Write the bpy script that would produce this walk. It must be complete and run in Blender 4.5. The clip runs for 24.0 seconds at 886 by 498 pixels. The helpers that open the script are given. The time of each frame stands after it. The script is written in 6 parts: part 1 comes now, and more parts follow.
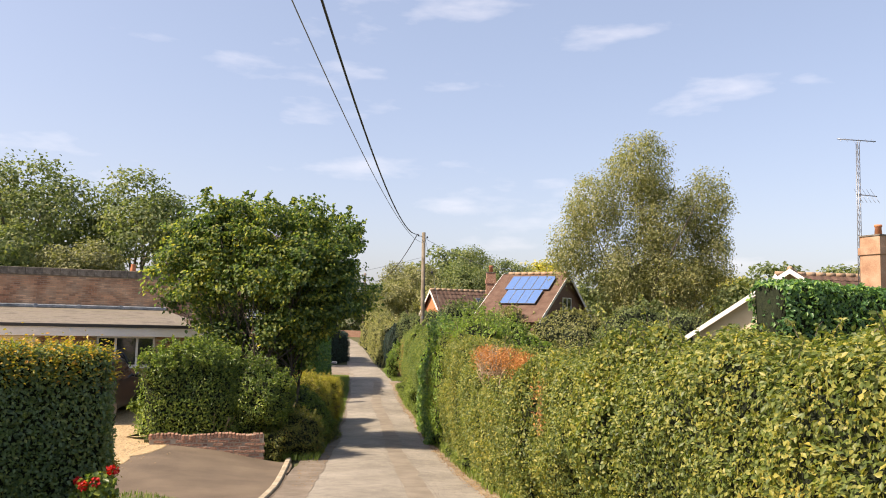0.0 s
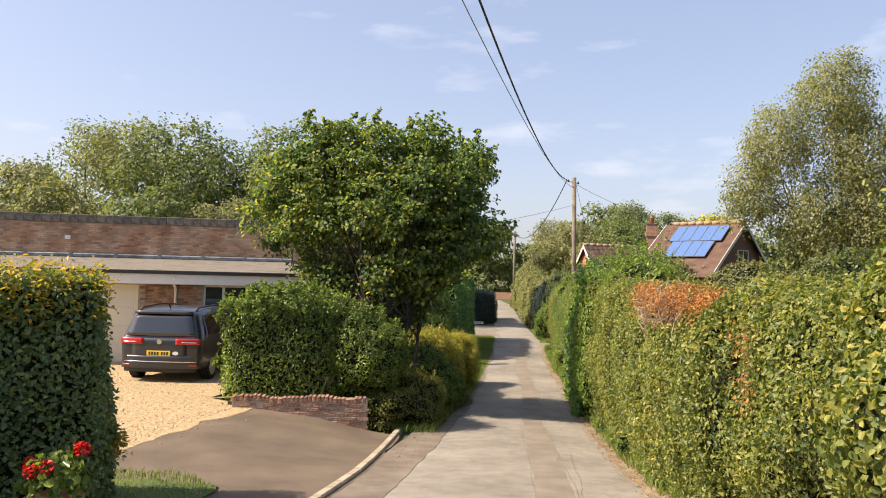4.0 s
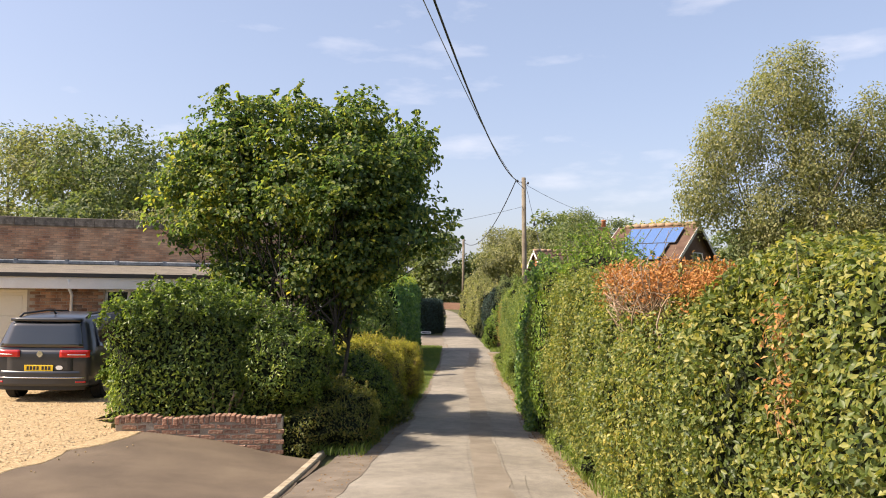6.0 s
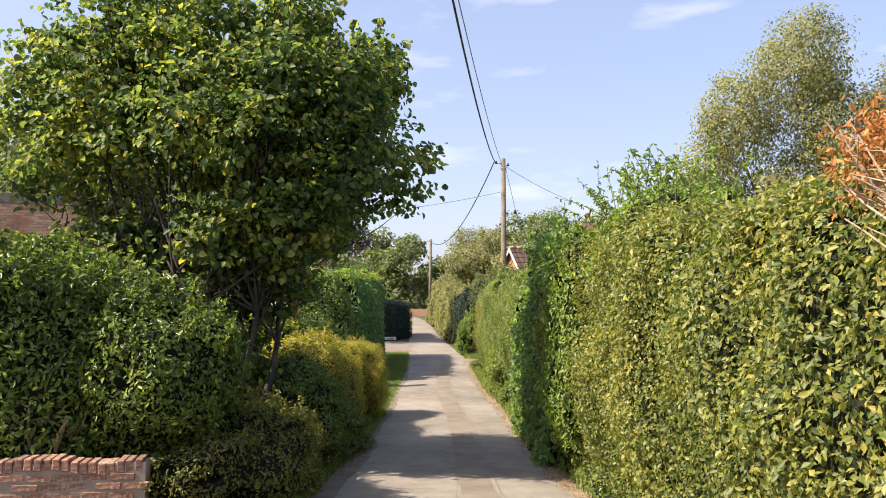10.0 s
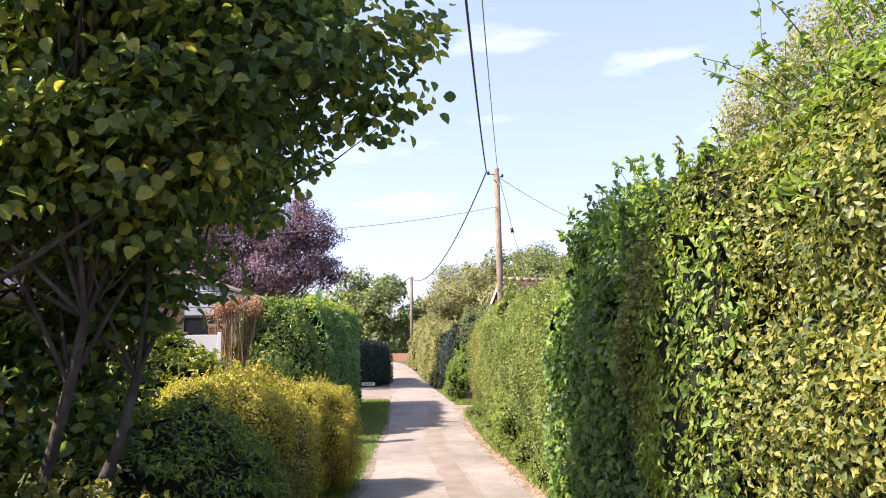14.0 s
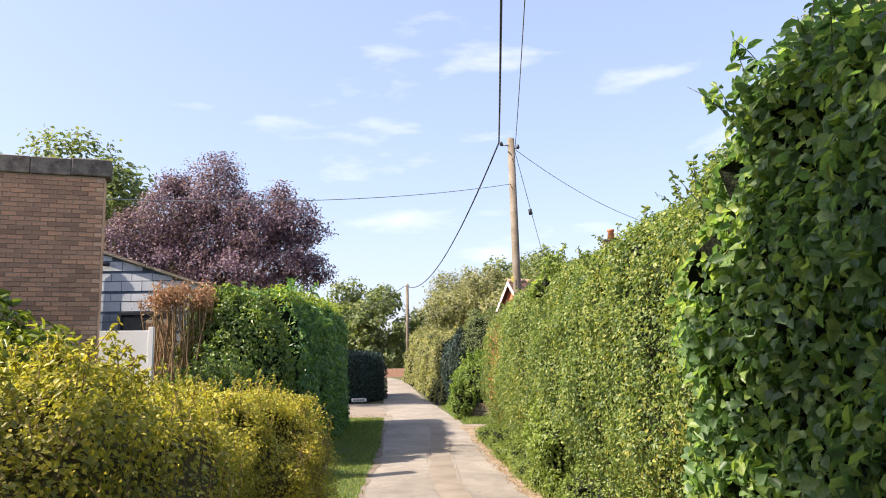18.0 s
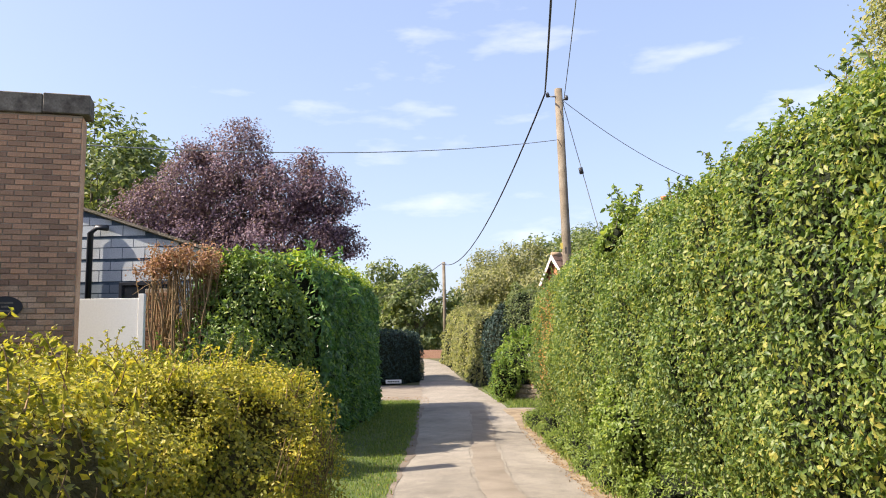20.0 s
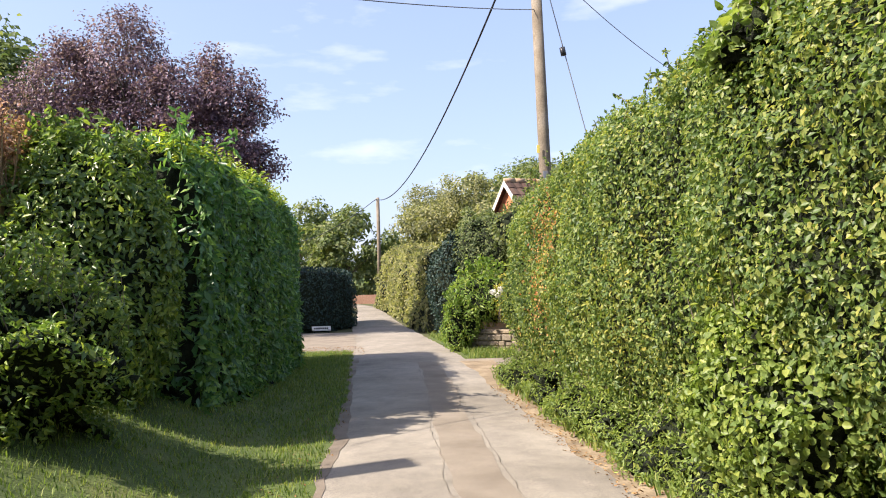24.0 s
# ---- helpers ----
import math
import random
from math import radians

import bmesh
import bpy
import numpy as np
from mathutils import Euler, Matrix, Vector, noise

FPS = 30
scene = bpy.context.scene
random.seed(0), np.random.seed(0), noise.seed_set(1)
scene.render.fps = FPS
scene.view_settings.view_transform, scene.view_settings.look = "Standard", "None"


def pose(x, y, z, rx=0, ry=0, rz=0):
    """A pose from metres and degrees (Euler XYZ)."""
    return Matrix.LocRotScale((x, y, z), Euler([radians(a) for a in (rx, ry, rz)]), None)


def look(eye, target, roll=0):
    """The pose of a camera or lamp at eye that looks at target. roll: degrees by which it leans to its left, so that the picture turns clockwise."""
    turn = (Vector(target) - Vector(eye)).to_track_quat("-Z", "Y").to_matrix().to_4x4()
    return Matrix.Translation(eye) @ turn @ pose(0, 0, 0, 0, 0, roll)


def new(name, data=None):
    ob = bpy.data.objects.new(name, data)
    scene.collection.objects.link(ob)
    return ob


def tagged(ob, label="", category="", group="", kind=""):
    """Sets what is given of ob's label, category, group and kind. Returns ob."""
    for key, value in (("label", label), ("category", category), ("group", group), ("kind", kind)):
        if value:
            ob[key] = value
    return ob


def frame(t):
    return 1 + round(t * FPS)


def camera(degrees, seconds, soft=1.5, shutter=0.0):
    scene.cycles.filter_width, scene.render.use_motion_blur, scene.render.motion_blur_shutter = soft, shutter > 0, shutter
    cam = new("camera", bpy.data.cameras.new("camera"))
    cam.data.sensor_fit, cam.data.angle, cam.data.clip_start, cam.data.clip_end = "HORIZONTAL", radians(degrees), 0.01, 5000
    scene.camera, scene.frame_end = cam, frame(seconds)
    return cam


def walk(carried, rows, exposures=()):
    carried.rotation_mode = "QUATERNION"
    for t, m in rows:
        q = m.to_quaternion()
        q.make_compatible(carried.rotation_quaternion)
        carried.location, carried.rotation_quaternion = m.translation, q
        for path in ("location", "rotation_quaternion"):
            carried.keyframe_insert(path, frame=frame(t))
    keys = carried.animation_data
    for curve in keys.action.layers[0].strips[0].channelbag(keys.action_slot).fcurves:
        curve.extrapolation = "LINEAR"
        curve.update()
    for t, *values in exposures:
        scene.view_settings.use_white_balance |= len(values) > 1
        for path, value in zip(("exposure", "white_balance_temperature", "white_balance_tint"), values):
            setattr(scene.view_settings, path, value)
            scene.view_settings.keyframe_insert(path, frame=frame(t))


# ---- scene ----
cam = camera(59.1, 24.0, soft=1.0)
METRES, EYE, TILT, LEAN, TURN = 28.0, 1.5, 5.0, -1.5, 0.0
ROWS = [
    (0.0, 0.0, 0.0, 0.0, 0.0, 0.0, -0.0),
    (0.5, 0.002, 0.0172, -0.0037, 3.26, 0.64, 0.15),
    (1.0, 0.0043, 0.0347, -0.0083, 8.92, -0.24, 0.32),
    (1.5, 0.0053, 0.0526, -0.0123, 9.63, -1.33, 0.48),
    (2.0, 0.0065, 0.0702, -0.0158, 10.84, -1.81, 0.7),
    (2.5, 0.0065, 0.0879, -0.0194, 11.43, -2.21, 0.75),
    (4.5, 0.0059, 0.1617, -0.0353, 11.1, -2.38, 1.34),
    (5.0, 0.0046, 0.1818, -0.0399, 9.74, -1.97, 1.3),
    (5.5, 0.0041, 0.2014, -0.0442, 8.35, -1.6, 1.39),
    (6.0, 0.0018, 0.22, -0.0483, 7.7, -1.53, 1.5),
    (6.5, -0.0007, 0.239, -0.0521, 8.75, -2.05, 1.72),
    (7.0, -0.0033, 0.259, -0.0559, 7.84, -3.06, 1.59),
    (7.5, -0.0058, 0.2807, -0.059, 4.49, -2.79, 1.41),
    (8.0, -0.0105, 0.3023, -0.0631, 4.37, -2.51, 1.08),
    (8.5, -0.0155, 0.3251, -0.0672, 4.27, -1.86, 1.15),
    (9.0, -0.0199, 0.3464, -0.0716, 5.34, -0.55, 1.19),
    (9.5, -0.0241, 0.3672, -0.0763, 4.64, -0.59, 1.2),
    (10.0, -0.0268, 0.3889, -0.0802, 5.07, -0.86, 1.35),
    (10.5, -0.0303, 0.4113, -0.0845, 5.28, -0.86, 1.36),
    (12.5, -0.043, 0.4961, -0.0988, 8.87, 1.84, 2.03),
    (13.0, -0.0458, 0.5172, -0.1013, 7.42, 2.57, 2.12),
    (13.5, -0.048, 0.5377, -0.1046, 7.12, 2.47, 2.19),
    (14.0, -0.0503, 0.5593, -0.1074, 3.54, 2.48, 2.46),
    (14.5, -0.0522, 0.5801, -0.1113, 3.63, 2.36, 2.64),
    (15.0, -0.0559, 0.6012, -0.115, 2.75, 3.23, 2.73),
    (15.5, -0.0589, 0.6221, -0.1185, 1.81, 3.15, 3.07),
    (16.0, -0.0631, 0.6426, -0.1216, 1.35, 3.57, 2.97),
    (16.5, -0.0653, 0.6641, -0.1244, 0.36, 4.02, 3.0),
    (17.0, -0.068, 0.6851, -0.1274, 2.68, 3.84, 2.7),
    (17.5, -0.07, 0.7058, -0.1295, 2.57, 3.92, 2.68),
    (19.5, -0.0792, 0.7877, -0.1408, 6.1, 2.67, 2.82),
    (20.0, -0.0811, 0.8079, -0.1435, 5.81, 2.63, 3.06),
    (20.5, -0.085, 0.828, -0.1473, 5.68, 0.48, 3.0),
    (21.0, -0.0881, 0.8481, -0.149, 4.39, -0.26, 3.07),
    (21.5, -0.0911, 0.868, -0.1516, 3.78, -1.14, 2.69),
    (22.0, -0.0936, 0.8897, -0.1539, 0.33, -1.89, 2.84),
    (22.5, -0.097, 0.9108, -0.1565, 1.56, -1.86, 2.87),
    (23.0, -0.1001, 0.9333, -0.1595, 1.02, -1.99, 2.91),
    (23.5, -0.1023, 0.9547, -0.1623, 0.93, -2.15, 3.01),
    (24.0, -0.1053, 0.9769, -0.1652, 0.8, -1.5, 3.27),
]
walk(cam, [(t, pose(0, 0, EYE, TILT, LEAN, TURN) @ pose(METRES * x, METRES * y, METRES * z, 90 + pitch, roll, yaw)) for t, x, y, z, yaw, pitch, roll in ROWS],
     exposures=[(0.0, 0.87, 7300, 16), (6.0, 0.84, 7050, 15), (10.0, 1.05, 6850, 17), (13.0, 1.43, 6480, 26), (15.0, 1.45, 6500, 26), (17.5, 1.28, 6650, 19), (20.0, 1.14, 6680, 15), (24.0, 1.18, 6550, 16)])

# ---- light ----
SUN_TO = Vector((-0.94, -0.345, 1.02)).normalized()
world = bpy.data.worlds.new("sky")
scene.world = world
world.use_nodes = True
wn, wl = world.node_tree.nodes, world.node_tree.links
wn.clear()
sky = wn.new("ShaderNodeTexSky")
sky.sky_type, sky.sun_disc = "NISHITA", False
sky.sun_elevation = math.asin(SUN_TO.z)
sky.sun_rotation = math.atan2(SUN_TO.x, SUN_TO.y)
sky.dust_density, sky.ozone_density, sky.air_density = 2.2, 1.4, 1.0
coord = wn.new("ShaderNodeTexCoord")
stretch = wn.new("ShaderNodeMapping")
stretch.inputs["Scale"].default_value = (1.0, 1.0, 3.6)
puff = wn.new("ShaderNodeTexNoise")
puff.inputs["Scale"].default_value, puff.inputs["Detail"].default_value, puff.inputs["Roughness"].default_value = 4.2, 8.0, 0.52
cut = wn.new("ShaderNodeValToRGB")
cut.color_ramp.elements[0].position, cut.color_ramp.elements[0].color = 0.57, (0, 0, 0, 1)
cut.color_ramp.elements[1].position, cut.color_ramp.elements[1].color = 0.74, (0.46, 0.46, 0.46, 1)
blend = wn.new("ShaderNodeMix")
blend.data_type = "RGBA"
blend.inputs["B"].default_value = (5.2, 5.3, 5.7, 1)
back = wn.new("ShaderNodeBackground")
back.inputs["Strength"].default_value = 0.134
wout = wn.new("ShaderNodeOutputWorld")
wl.new(coord.outputs["Generated"], stretch.inputs["Vector"])
wl.new(stretch.outputs["Vector"], puff.inputs["Vector"])
wl.new(puff.outputs["Fac"], cut.inputs["Fac"])
wl.new(cut.outputs["Color"], blend.inputs["Factor"])
haze = wn.new("ShaderNodeMix")
haze.data_type, haze.blend_type = "RGBA", "MULTIPLY"
haze.inputs["Factor"].default_value = 1.0
haze.inputs["B"].default_value = (1.10, 1.0, 1.02, 1)
wl.new(sky.outputs["Color"], haze.inputs["A"])
pale = wn.new("ShaderNodeMix")
pale.data_type = "RGBA"
pale.inputs["Factor"].default_value = 0.42
pale.inputs["B"].default_value = (1.80, 2.46, 3.5, 1)
wl.new(haze.outputs["Result"], pale.inputs["A"])
wl.new(pale.outputs["Result"], blend.inputs["A"])
wl.new(blend.outputs["Result"], back.inputs["Color"])
wl.new(back.outputs["Background"], wout.inputs["Surface"])

sun = new("sun", bpy.data.lights.new("sun", "SUN"))
sun.data.energy, sun.data.angle, sun.data.color = 4.7, radians(0.6), (1.0, 0.92, 0.77)
sun.matrix_world = look(SUN_TO * 60, (0, 0, 0))

# ---- materials ----
def node_mat(name):
    m = bpy.data.materials.new(name)
    m.use_nodes = True
    n = m.node_tree.nodes
    return m, n, m.node_tree.links, n["Principled BSDF"]


def ramp(n, stops):
    r = n.new("ShaderNodeValToRGB")
    e = r.color_ramp.elements
    while len(e) < len(stops):
        e.new(0.5)
    for k, (p, c) in enumerate(stops):
        e[k].position, e[k].color = p, (*c, 1)
    return r


def tex(n, l, scale, detail=4.0, rough=0.55, space="Object"):
    c = n.new("ShaderNodeTexCoord")
    t = n.new("ShaderNodeTexNoise")
    t.inputs["Scale"].default_value, t.inputs["Detail"].default_value, t.inputs["Roughness"].default_value = scale, detail, rough
    l.new(c.outputs[space], t.inputs["Vector"])
    return t


def mixc(n, l, kind, fac, a, b):
    m = n.new("ShaderNodeMix")
    m.data_type, m.blend_type = "RGBA", kind
    for socket, v in ((m.inputs["Factor"], fac), (m.inputs["A"], a), (m.inputs["B"], b)):
        if isinstance(v, bpy.types.NodeSocket):
            l.new(v, socket)
        else:
            socket.default_value = v if not isinstance(v, tuple) else (*v, 1)
    return m.outputs["Result"]


def bump(n, l, p, height, strength, dist):
    b = n.new("ShaderNodeBump")
    b.inputs["Strength"].default_value, b.inputs["Distance"].default_value = strength, dist
    l.new(height, b.inputs["Height"])
    l.new(b.outputs["Normal"], p.inputs["Normal"])


def surface(name, colors, scale=3.0, fine=60.0, rough=0.8, relief=0.3, dist=0.01, metal=0.0, piece=0.0, spec=0.4, grit=1.0):
    """A mottled surface: colour by a coarse noise, darkened a little by a fine one, with a bump. piece: variation from object to object."""
    m, n, l, p = node_mat(name)
    big, small = tex(n, l, scale), tex(n, l, fine, 3.0)
    k = len(colors) - 1
    col = ramp(n, [(0.3 + 0.4 * i / max(k, 1), c) for i, c in enumerate(colors)])
    l.new(big.outputs["Fac"], col.inputs["Fac"])
    lo, hi = 1 - 0.28 * grit, 1 + 0.12 * grit
    grain = ramp(n, [(0.3, (lo, lo, lo)), (0.7, (hi, hi, hi))])
    l.new(small.outputs["Fac"], grain.inputs["Fac"])
    out = mixc(n, l, "MULTIPLY", 1.0, col.outputs["Color"], grain.outputs["Color"])
    if piece:
        info = n.new("ShaderNodeObjectInfo")
        isl = n.new("ShaderNodeNewGeometry")
        both = n.new("ShaderNodeMath")
        both.operation = "ADD"
        l.new(info.outputs["Random"], both.inputs[0])
        l.new(isl.outputs["Random Per Island"], both.inputs[1])
        frac = n.new("ShaderNodeMath")
        frac.operation = "FRACT"
        l.new(both.outputs[0], frac.inputs[0])
        var = ramp(n, [(0.0, (1 - piece, 1 - piece, 1 - piece * 0.9)), (0.5, (1, 1, 1)), (1.0, (1 + piece * 0.7, 1 + piece * 0.5, 1 + piece * 0.4))])
        l.new(frac.outputs[0], var.inputs["Fac"])
        out = mixc(n, l, "MULTIPLY", 1.0, out, var.outputs["Color"])
    l.new(out, p.inputs["Base Color"])
    p.inputs["Roughness"].default_value, p.inputs["Metallic"].default_value = rough, metal
    p.inputs["Specular IOR Level"].default_value = spec
    if relief:
        bump(n, l, p, small.outputs["Fac"], relief, dist)
    return m


def leaf_mat(name, stops, rough=0.45, through_light=0.35, patch=0.55, patch_scale=0.9, spec=0.35):
    """Foliage: each leaf takes its own colour from the stops; a slow noise shifts whole patches."""
    m, n, l, p = node_mat(name)
    geo = n.new("ShaderNodeNewGeometry")
    slow = tex(n, l, patch_scale, 3.0)
    add = n.new("ShaderNodeMath")
    add.operation = "MULTIPLY_ADD"
    l.new(slow.outputs["Fac"], add.inputs[0])
    add.inputs[1].default_value = patch
    shift = n.new("ShaderNodeMath")
    shift.operation = "SUBTRACT"
    own = n.new("ShaderNodeMath")
    own.operation = "MULTIPLY"
    own.inputs[1].default_value = 0.72
    l.new(geo.outputs["Random Per Island"], own.inputs[0])
    l.new(own.outputs[0], shift.inputs[0])
    shift.inputs[1].default_value = patch * 0.5 - 0.12
    l.new(shift.outputs[0], add.inputs[2])
    col = ramp(n, [(k, (r, g, b * 1.22)) for k, (r, g, b) in stops])
    l.new(add.outputs[0], col.inputs["Fac"])
    vein = tex(n, l, 55.0, 2.0)
    g = ramp(n, [(0.3, (0.8, 0.8, 0.8)), (0.7, (1.15, 1.15, 1.1))])
    l.new(vein.outputs["Fac"], g.inputs["Fac"])
    out = mixc(n, l, "MULTIPLY", 1.0, col.outputs["Color"], g.outputs["Color"])
    l.new(out, p.inputs["Base Color"])
    p.inputs["Roughness"].default_value, p.inputs["Specular IOR Level"].default_value = rough, spec
    tr = n.new("ShaderNodeBsdfTranslucent")
    lit = mixc(n, l, "MULTIPLY", 1.0, out, (1.55, 1.65, 0.85))
    l.new(lit, tr.inputs["Color"])
    ms = n.new("ShaderNodeMixShader")
    ms.inputs["Fac"].default_value = through_light
    l.new(p.outputs["BSDF"], ms.inputs[1])
    l.new(tr.outputs["BSDF"], ms.inputs[2])
    l.new(ms.outputs["Shader"], n["Material Output"].inputs["Surface"])
    return m


def gloss(name, color, rough=0.3, metal=0.0, coat=0.0, fine=40.0, vary=0.1):
    m, n, l, p = node_mat(name)
    t = tex(n, l, fine, 3.0)
    r = ramp(n, [(0.3, tuple(c * (1 - vary) for c in color)), (0.7, tuple(min(1, c * (1 + vary)) for c in color))])
    l.new(t.outputs["Fac"], r.inputs["Fac"])
    l.new(r.outputs["Color"], p.inputs["Base Color"])
    p.inputs["Roughness"].default_value, p.inputs["Metallic"].default_value, p.inputs["Coat Weight"].default_value = rough, metal, coat
    return m


M = {}
M["hornbeam"] = leaf_mat("hornbeam_leaf", [(0, (0.043, 0.080, 0.027)), (0.42, (0.121, 0.188, 0.042)), (0.78, (0.275, 0.308, 0.067)), (0.95, (0.497, 0.410, 0.081)), (1, (0.598, 0.241, 0.071))])
M["olive_hornbeam"] = leaf_mat("olive_hornbeam_leaf", [(0.0, (0.048, 0.076, 0.024)), (0.42, (0.140, 0.182, 0.040)), (0.78, (0.310, 0.298, 0.062)), (0.95, (0.50, 0.40, 0.078)), (1.0, (0.56, 0.25, 0.07))])
M["privet"] = leaf_mat("privet_leaf", [(0.0, (0.047, 0.082, 0.022)), (0.5, (0.127, 0.194, 0.037)), (1.0, (0.392, 0.435, 0.069))], rough=0.35)
M["beech"] = leaf_mat("beech_leaf", [(0.0, (0.062, 0.104, 0.042)), (0.6, (0.140, 0.205, 0.062)), (0.92, (0.270, 0.290, 0.066)), (1.0, (0.40, 0.18, 0.05))], rough=0.4, spec=0.5)
M["beech_top"] = leaf_mat("beech_sunlit_tip_leaf", [(0.0, (0.116, 0.145, 0.022)), (0.5, (0.319, 0.275, 0.036)), (0.8, (0.551, 0.319, 0.043)), (1.0, (0.507, 0.174, 0.029))])
M["hazel"] = leaf_mat("hazel_leaf", [(0.0, (0.038, 0.074, 0.034)), (0.48, (0.104, 0.162, 0.047)), (0.8, (0.285, 0.305, 0.060)), (1.0, (0.56, 0.45, 0.08))], patch=0.8, through_light=0.5, rough=0.5, spec=0.3)
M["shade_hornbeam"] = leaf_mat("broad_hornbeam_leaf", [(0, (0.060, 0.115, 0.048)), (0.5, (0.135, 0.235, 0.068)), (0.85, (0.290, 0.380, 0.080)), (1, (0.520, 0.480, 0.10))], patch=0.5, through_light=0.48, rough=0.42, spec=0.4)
M["groundcover"] = leaf_mat("cotoneaster_leaf", [(0.0, (0.055, 0.080, 0.020)), (0.5, (0.150, 0.170, 0.036)), (0.8, (0.270, 0.240, 0.048)), (1.0, (0.36, 0.18, 0.06))])
M["laurel_top"] = leaf_mat("sunlit_laurel_leaf", [(0, (0.130, 0.204, 0.022)), (0.5, (0.260, 0.336, 0.039)), (1, (0.442, 0.456, 0.066))], rough=0.3)
M["dead"] = leaf_mat("dead_leaf", [(0.0, (0.24, 0.095, 0.030)), (0.5, (0.49, 0.215, 0.060)), (1.0, (0.64, 0.36, 0.13))], rough=0.8, through_light=0.25)
M["laurel"] = leaf_mat("laurel_leaf", [(0, (0.046, 0.114, 0.041)), (0.5, (0.100, 0.215, 0.060)), (0.9, (0.281, 0.428, 0.075)), (1, (0.618, 0.630, 0.122))], rough=0.4, patch=0.3, spec=0.5)
M["evergreen"] = leaf_mat("evergreen_leaf", [(0.0, (0.055, 0.11, 0.030)), (0.5, (0.140, 0.220, 0.042)), (0.9, (0.340, 0.400, 0.066)), (1.0, (0.55, 0.52, 0.09))], rough=0.35, spec=0.5)
M["golden"] = leaf_mat("golden_leaf", [(0, (0.140, 0.165, 0.030)), (0.4, (0.325, 0.318, 0.046)), (0.75, (0.540, 0.455, 0.060)), (0.95, (0.76, 0.55, 0.074)), (1, (0.75, 0.31, 0.060))])
M["choisya"] = leaf_mat("choisya_leaf", [(0.0, (0.044, 0.075, 0.015)), (0.55, (0.152, 0.207, 0.028)), (1.0, (0.562, 0.506, 0.053))], rough=0.35)
M["plum"] = leaf_mat("plum_leaf", [(0, (0.052, 0.034, 0.052)), (0.5, (0.145, 0.090, 0.115)), (0.85, (0.30, 0.20, 0.215)), (1, (0.26, 0.24, 0.14))], rough=0.5)
M["birch"] = leaf_mat("birch_leaf", [(0.0, (0.110, 0.128, 0.048)), (0.5, (0.240, 0.248, 0.090)), (1.0, (0.440, 0.390, 0.160))], rough=0.5, through_light=0.45)
M["oak"] = leaf_mat("oak_leaf", [(0.0, (0.070, 0.102, 0.038)), (0.5, (0.150, 0.192, 0.066)), (1.0, (0.300, 0.300, 0.10))], rough=0.6, patch=0.8, patch_scale=0.35)
M["willow"] = leaf_mat("willow_leaf", [(0.0, (0.115, 0.130, 0.058)), (0.5, (0.225, 0.232, 0.095)), (1.0, (0.400, 0.370, 0.140))], rough=0.6, patch=0.8, patch_scale=0.35)
M["yew"] = leaf_mat("yew_leaf", [(0.0, (0.017, 0.038, 0.027)), (0.6, (0.031, 0.064, 0.046)), (1.0, (0.070, 0.113, 0.058))], rough=0.6, through_light=0.1)
M["robinia"] = leaf_mat("robinia_leaf", [(0.0, (0.080, 0.150, 0.026)), (0.5, (0.175, 0.275, 0.042)), (1.0, (0.37, 0.40, 0.065))], patch=0.3)
M["bramble"] = leaf_mat("bramble_leaf", [(0.0, (0.090, 0.145, 0.034)), (0.6, (0.205, 0.275, 0.056)), (0.95, (0.38, 0.41, 0.080)), (1.0, (0.467, 0.203, 0.048))], patch=0.3)
M["grass"] = leaf_mat("grass_blade", [(0.0, (0.07, 0.125, 0.022)), (0.5, (0.155, 0.225, 0.042)), (0.9, (0.30, 0.31, 0.075)), (1.0, (0.46, 0.36, 0.14))], rough=0.6)
M["litter"] = leaf_mat("leaf_litter", [(0.0, (0.12, 0.06, 0.02)), (0.5, (0.30, 0.17, 0.06)), (1.0, (0.45, 0.30, 0.12))], rough=0.9, through_light=0.05)
M["petal"] = leaf_mat("red_petal", [(0.0, (0.35, 0.01, 0.01)), (1.0, (0.65, 0.03, 0.02))], through_light=0.3)
M["white_petal"] = leaf_mat("white_petal", [(0.0, (0.7, 0.65, 0.6)), (1.0, (0.85, 0.85, 0.8))], through_light=0.3)
# Near black, so the shade between the leaves is painted into the shell.
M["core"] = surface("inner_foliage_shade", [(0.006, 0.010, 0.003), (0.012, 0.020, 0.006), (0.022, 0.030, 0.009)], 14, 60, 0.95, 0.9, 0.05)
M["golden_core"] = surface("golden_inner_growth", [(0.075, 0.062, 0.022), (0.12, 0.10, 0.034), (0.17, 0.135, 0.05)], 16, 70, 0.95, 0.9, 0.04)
M["golden_twig"] = surface("golden_shrub_twig", [(0.23, 0.15, 0.075), (0.36, 0.25, 0.13)], 8, 60, 0.9, 0.3)
M["brown_leaf"] = leaf_mat("faded_dead_leaf", [(0.0, (0.20, 0.11, 0.06)), (0.5, (0.36, 0.20, 0.11)), (1.0, (0.52, 0.34, 0.20))], rough=0.85, through_light=0.2)
M["bark"] = surface("bark", [(0.07, 0.055, 0.04), (0.13, 0.11, 0.08), (0.19, 0.17, 0.13)], 6, 45, 0.9, 0.6, 0.01)
M["dark_bark"] = surface("dark_bark", [(0.03, 0.025, 0.02), (0.055, 0.045, 0.035), (0.085, 0.075, 0.06)], 6, 45, 0.9, 0.6, 0.01)
M["birch_bark"] = surface("birch_bark", [(0.12, 0.10, 0.08), (0.45, 0.42, 0.37), (0.6, 0.57, 0.52)], 5, 40, 0.8, 0.4)
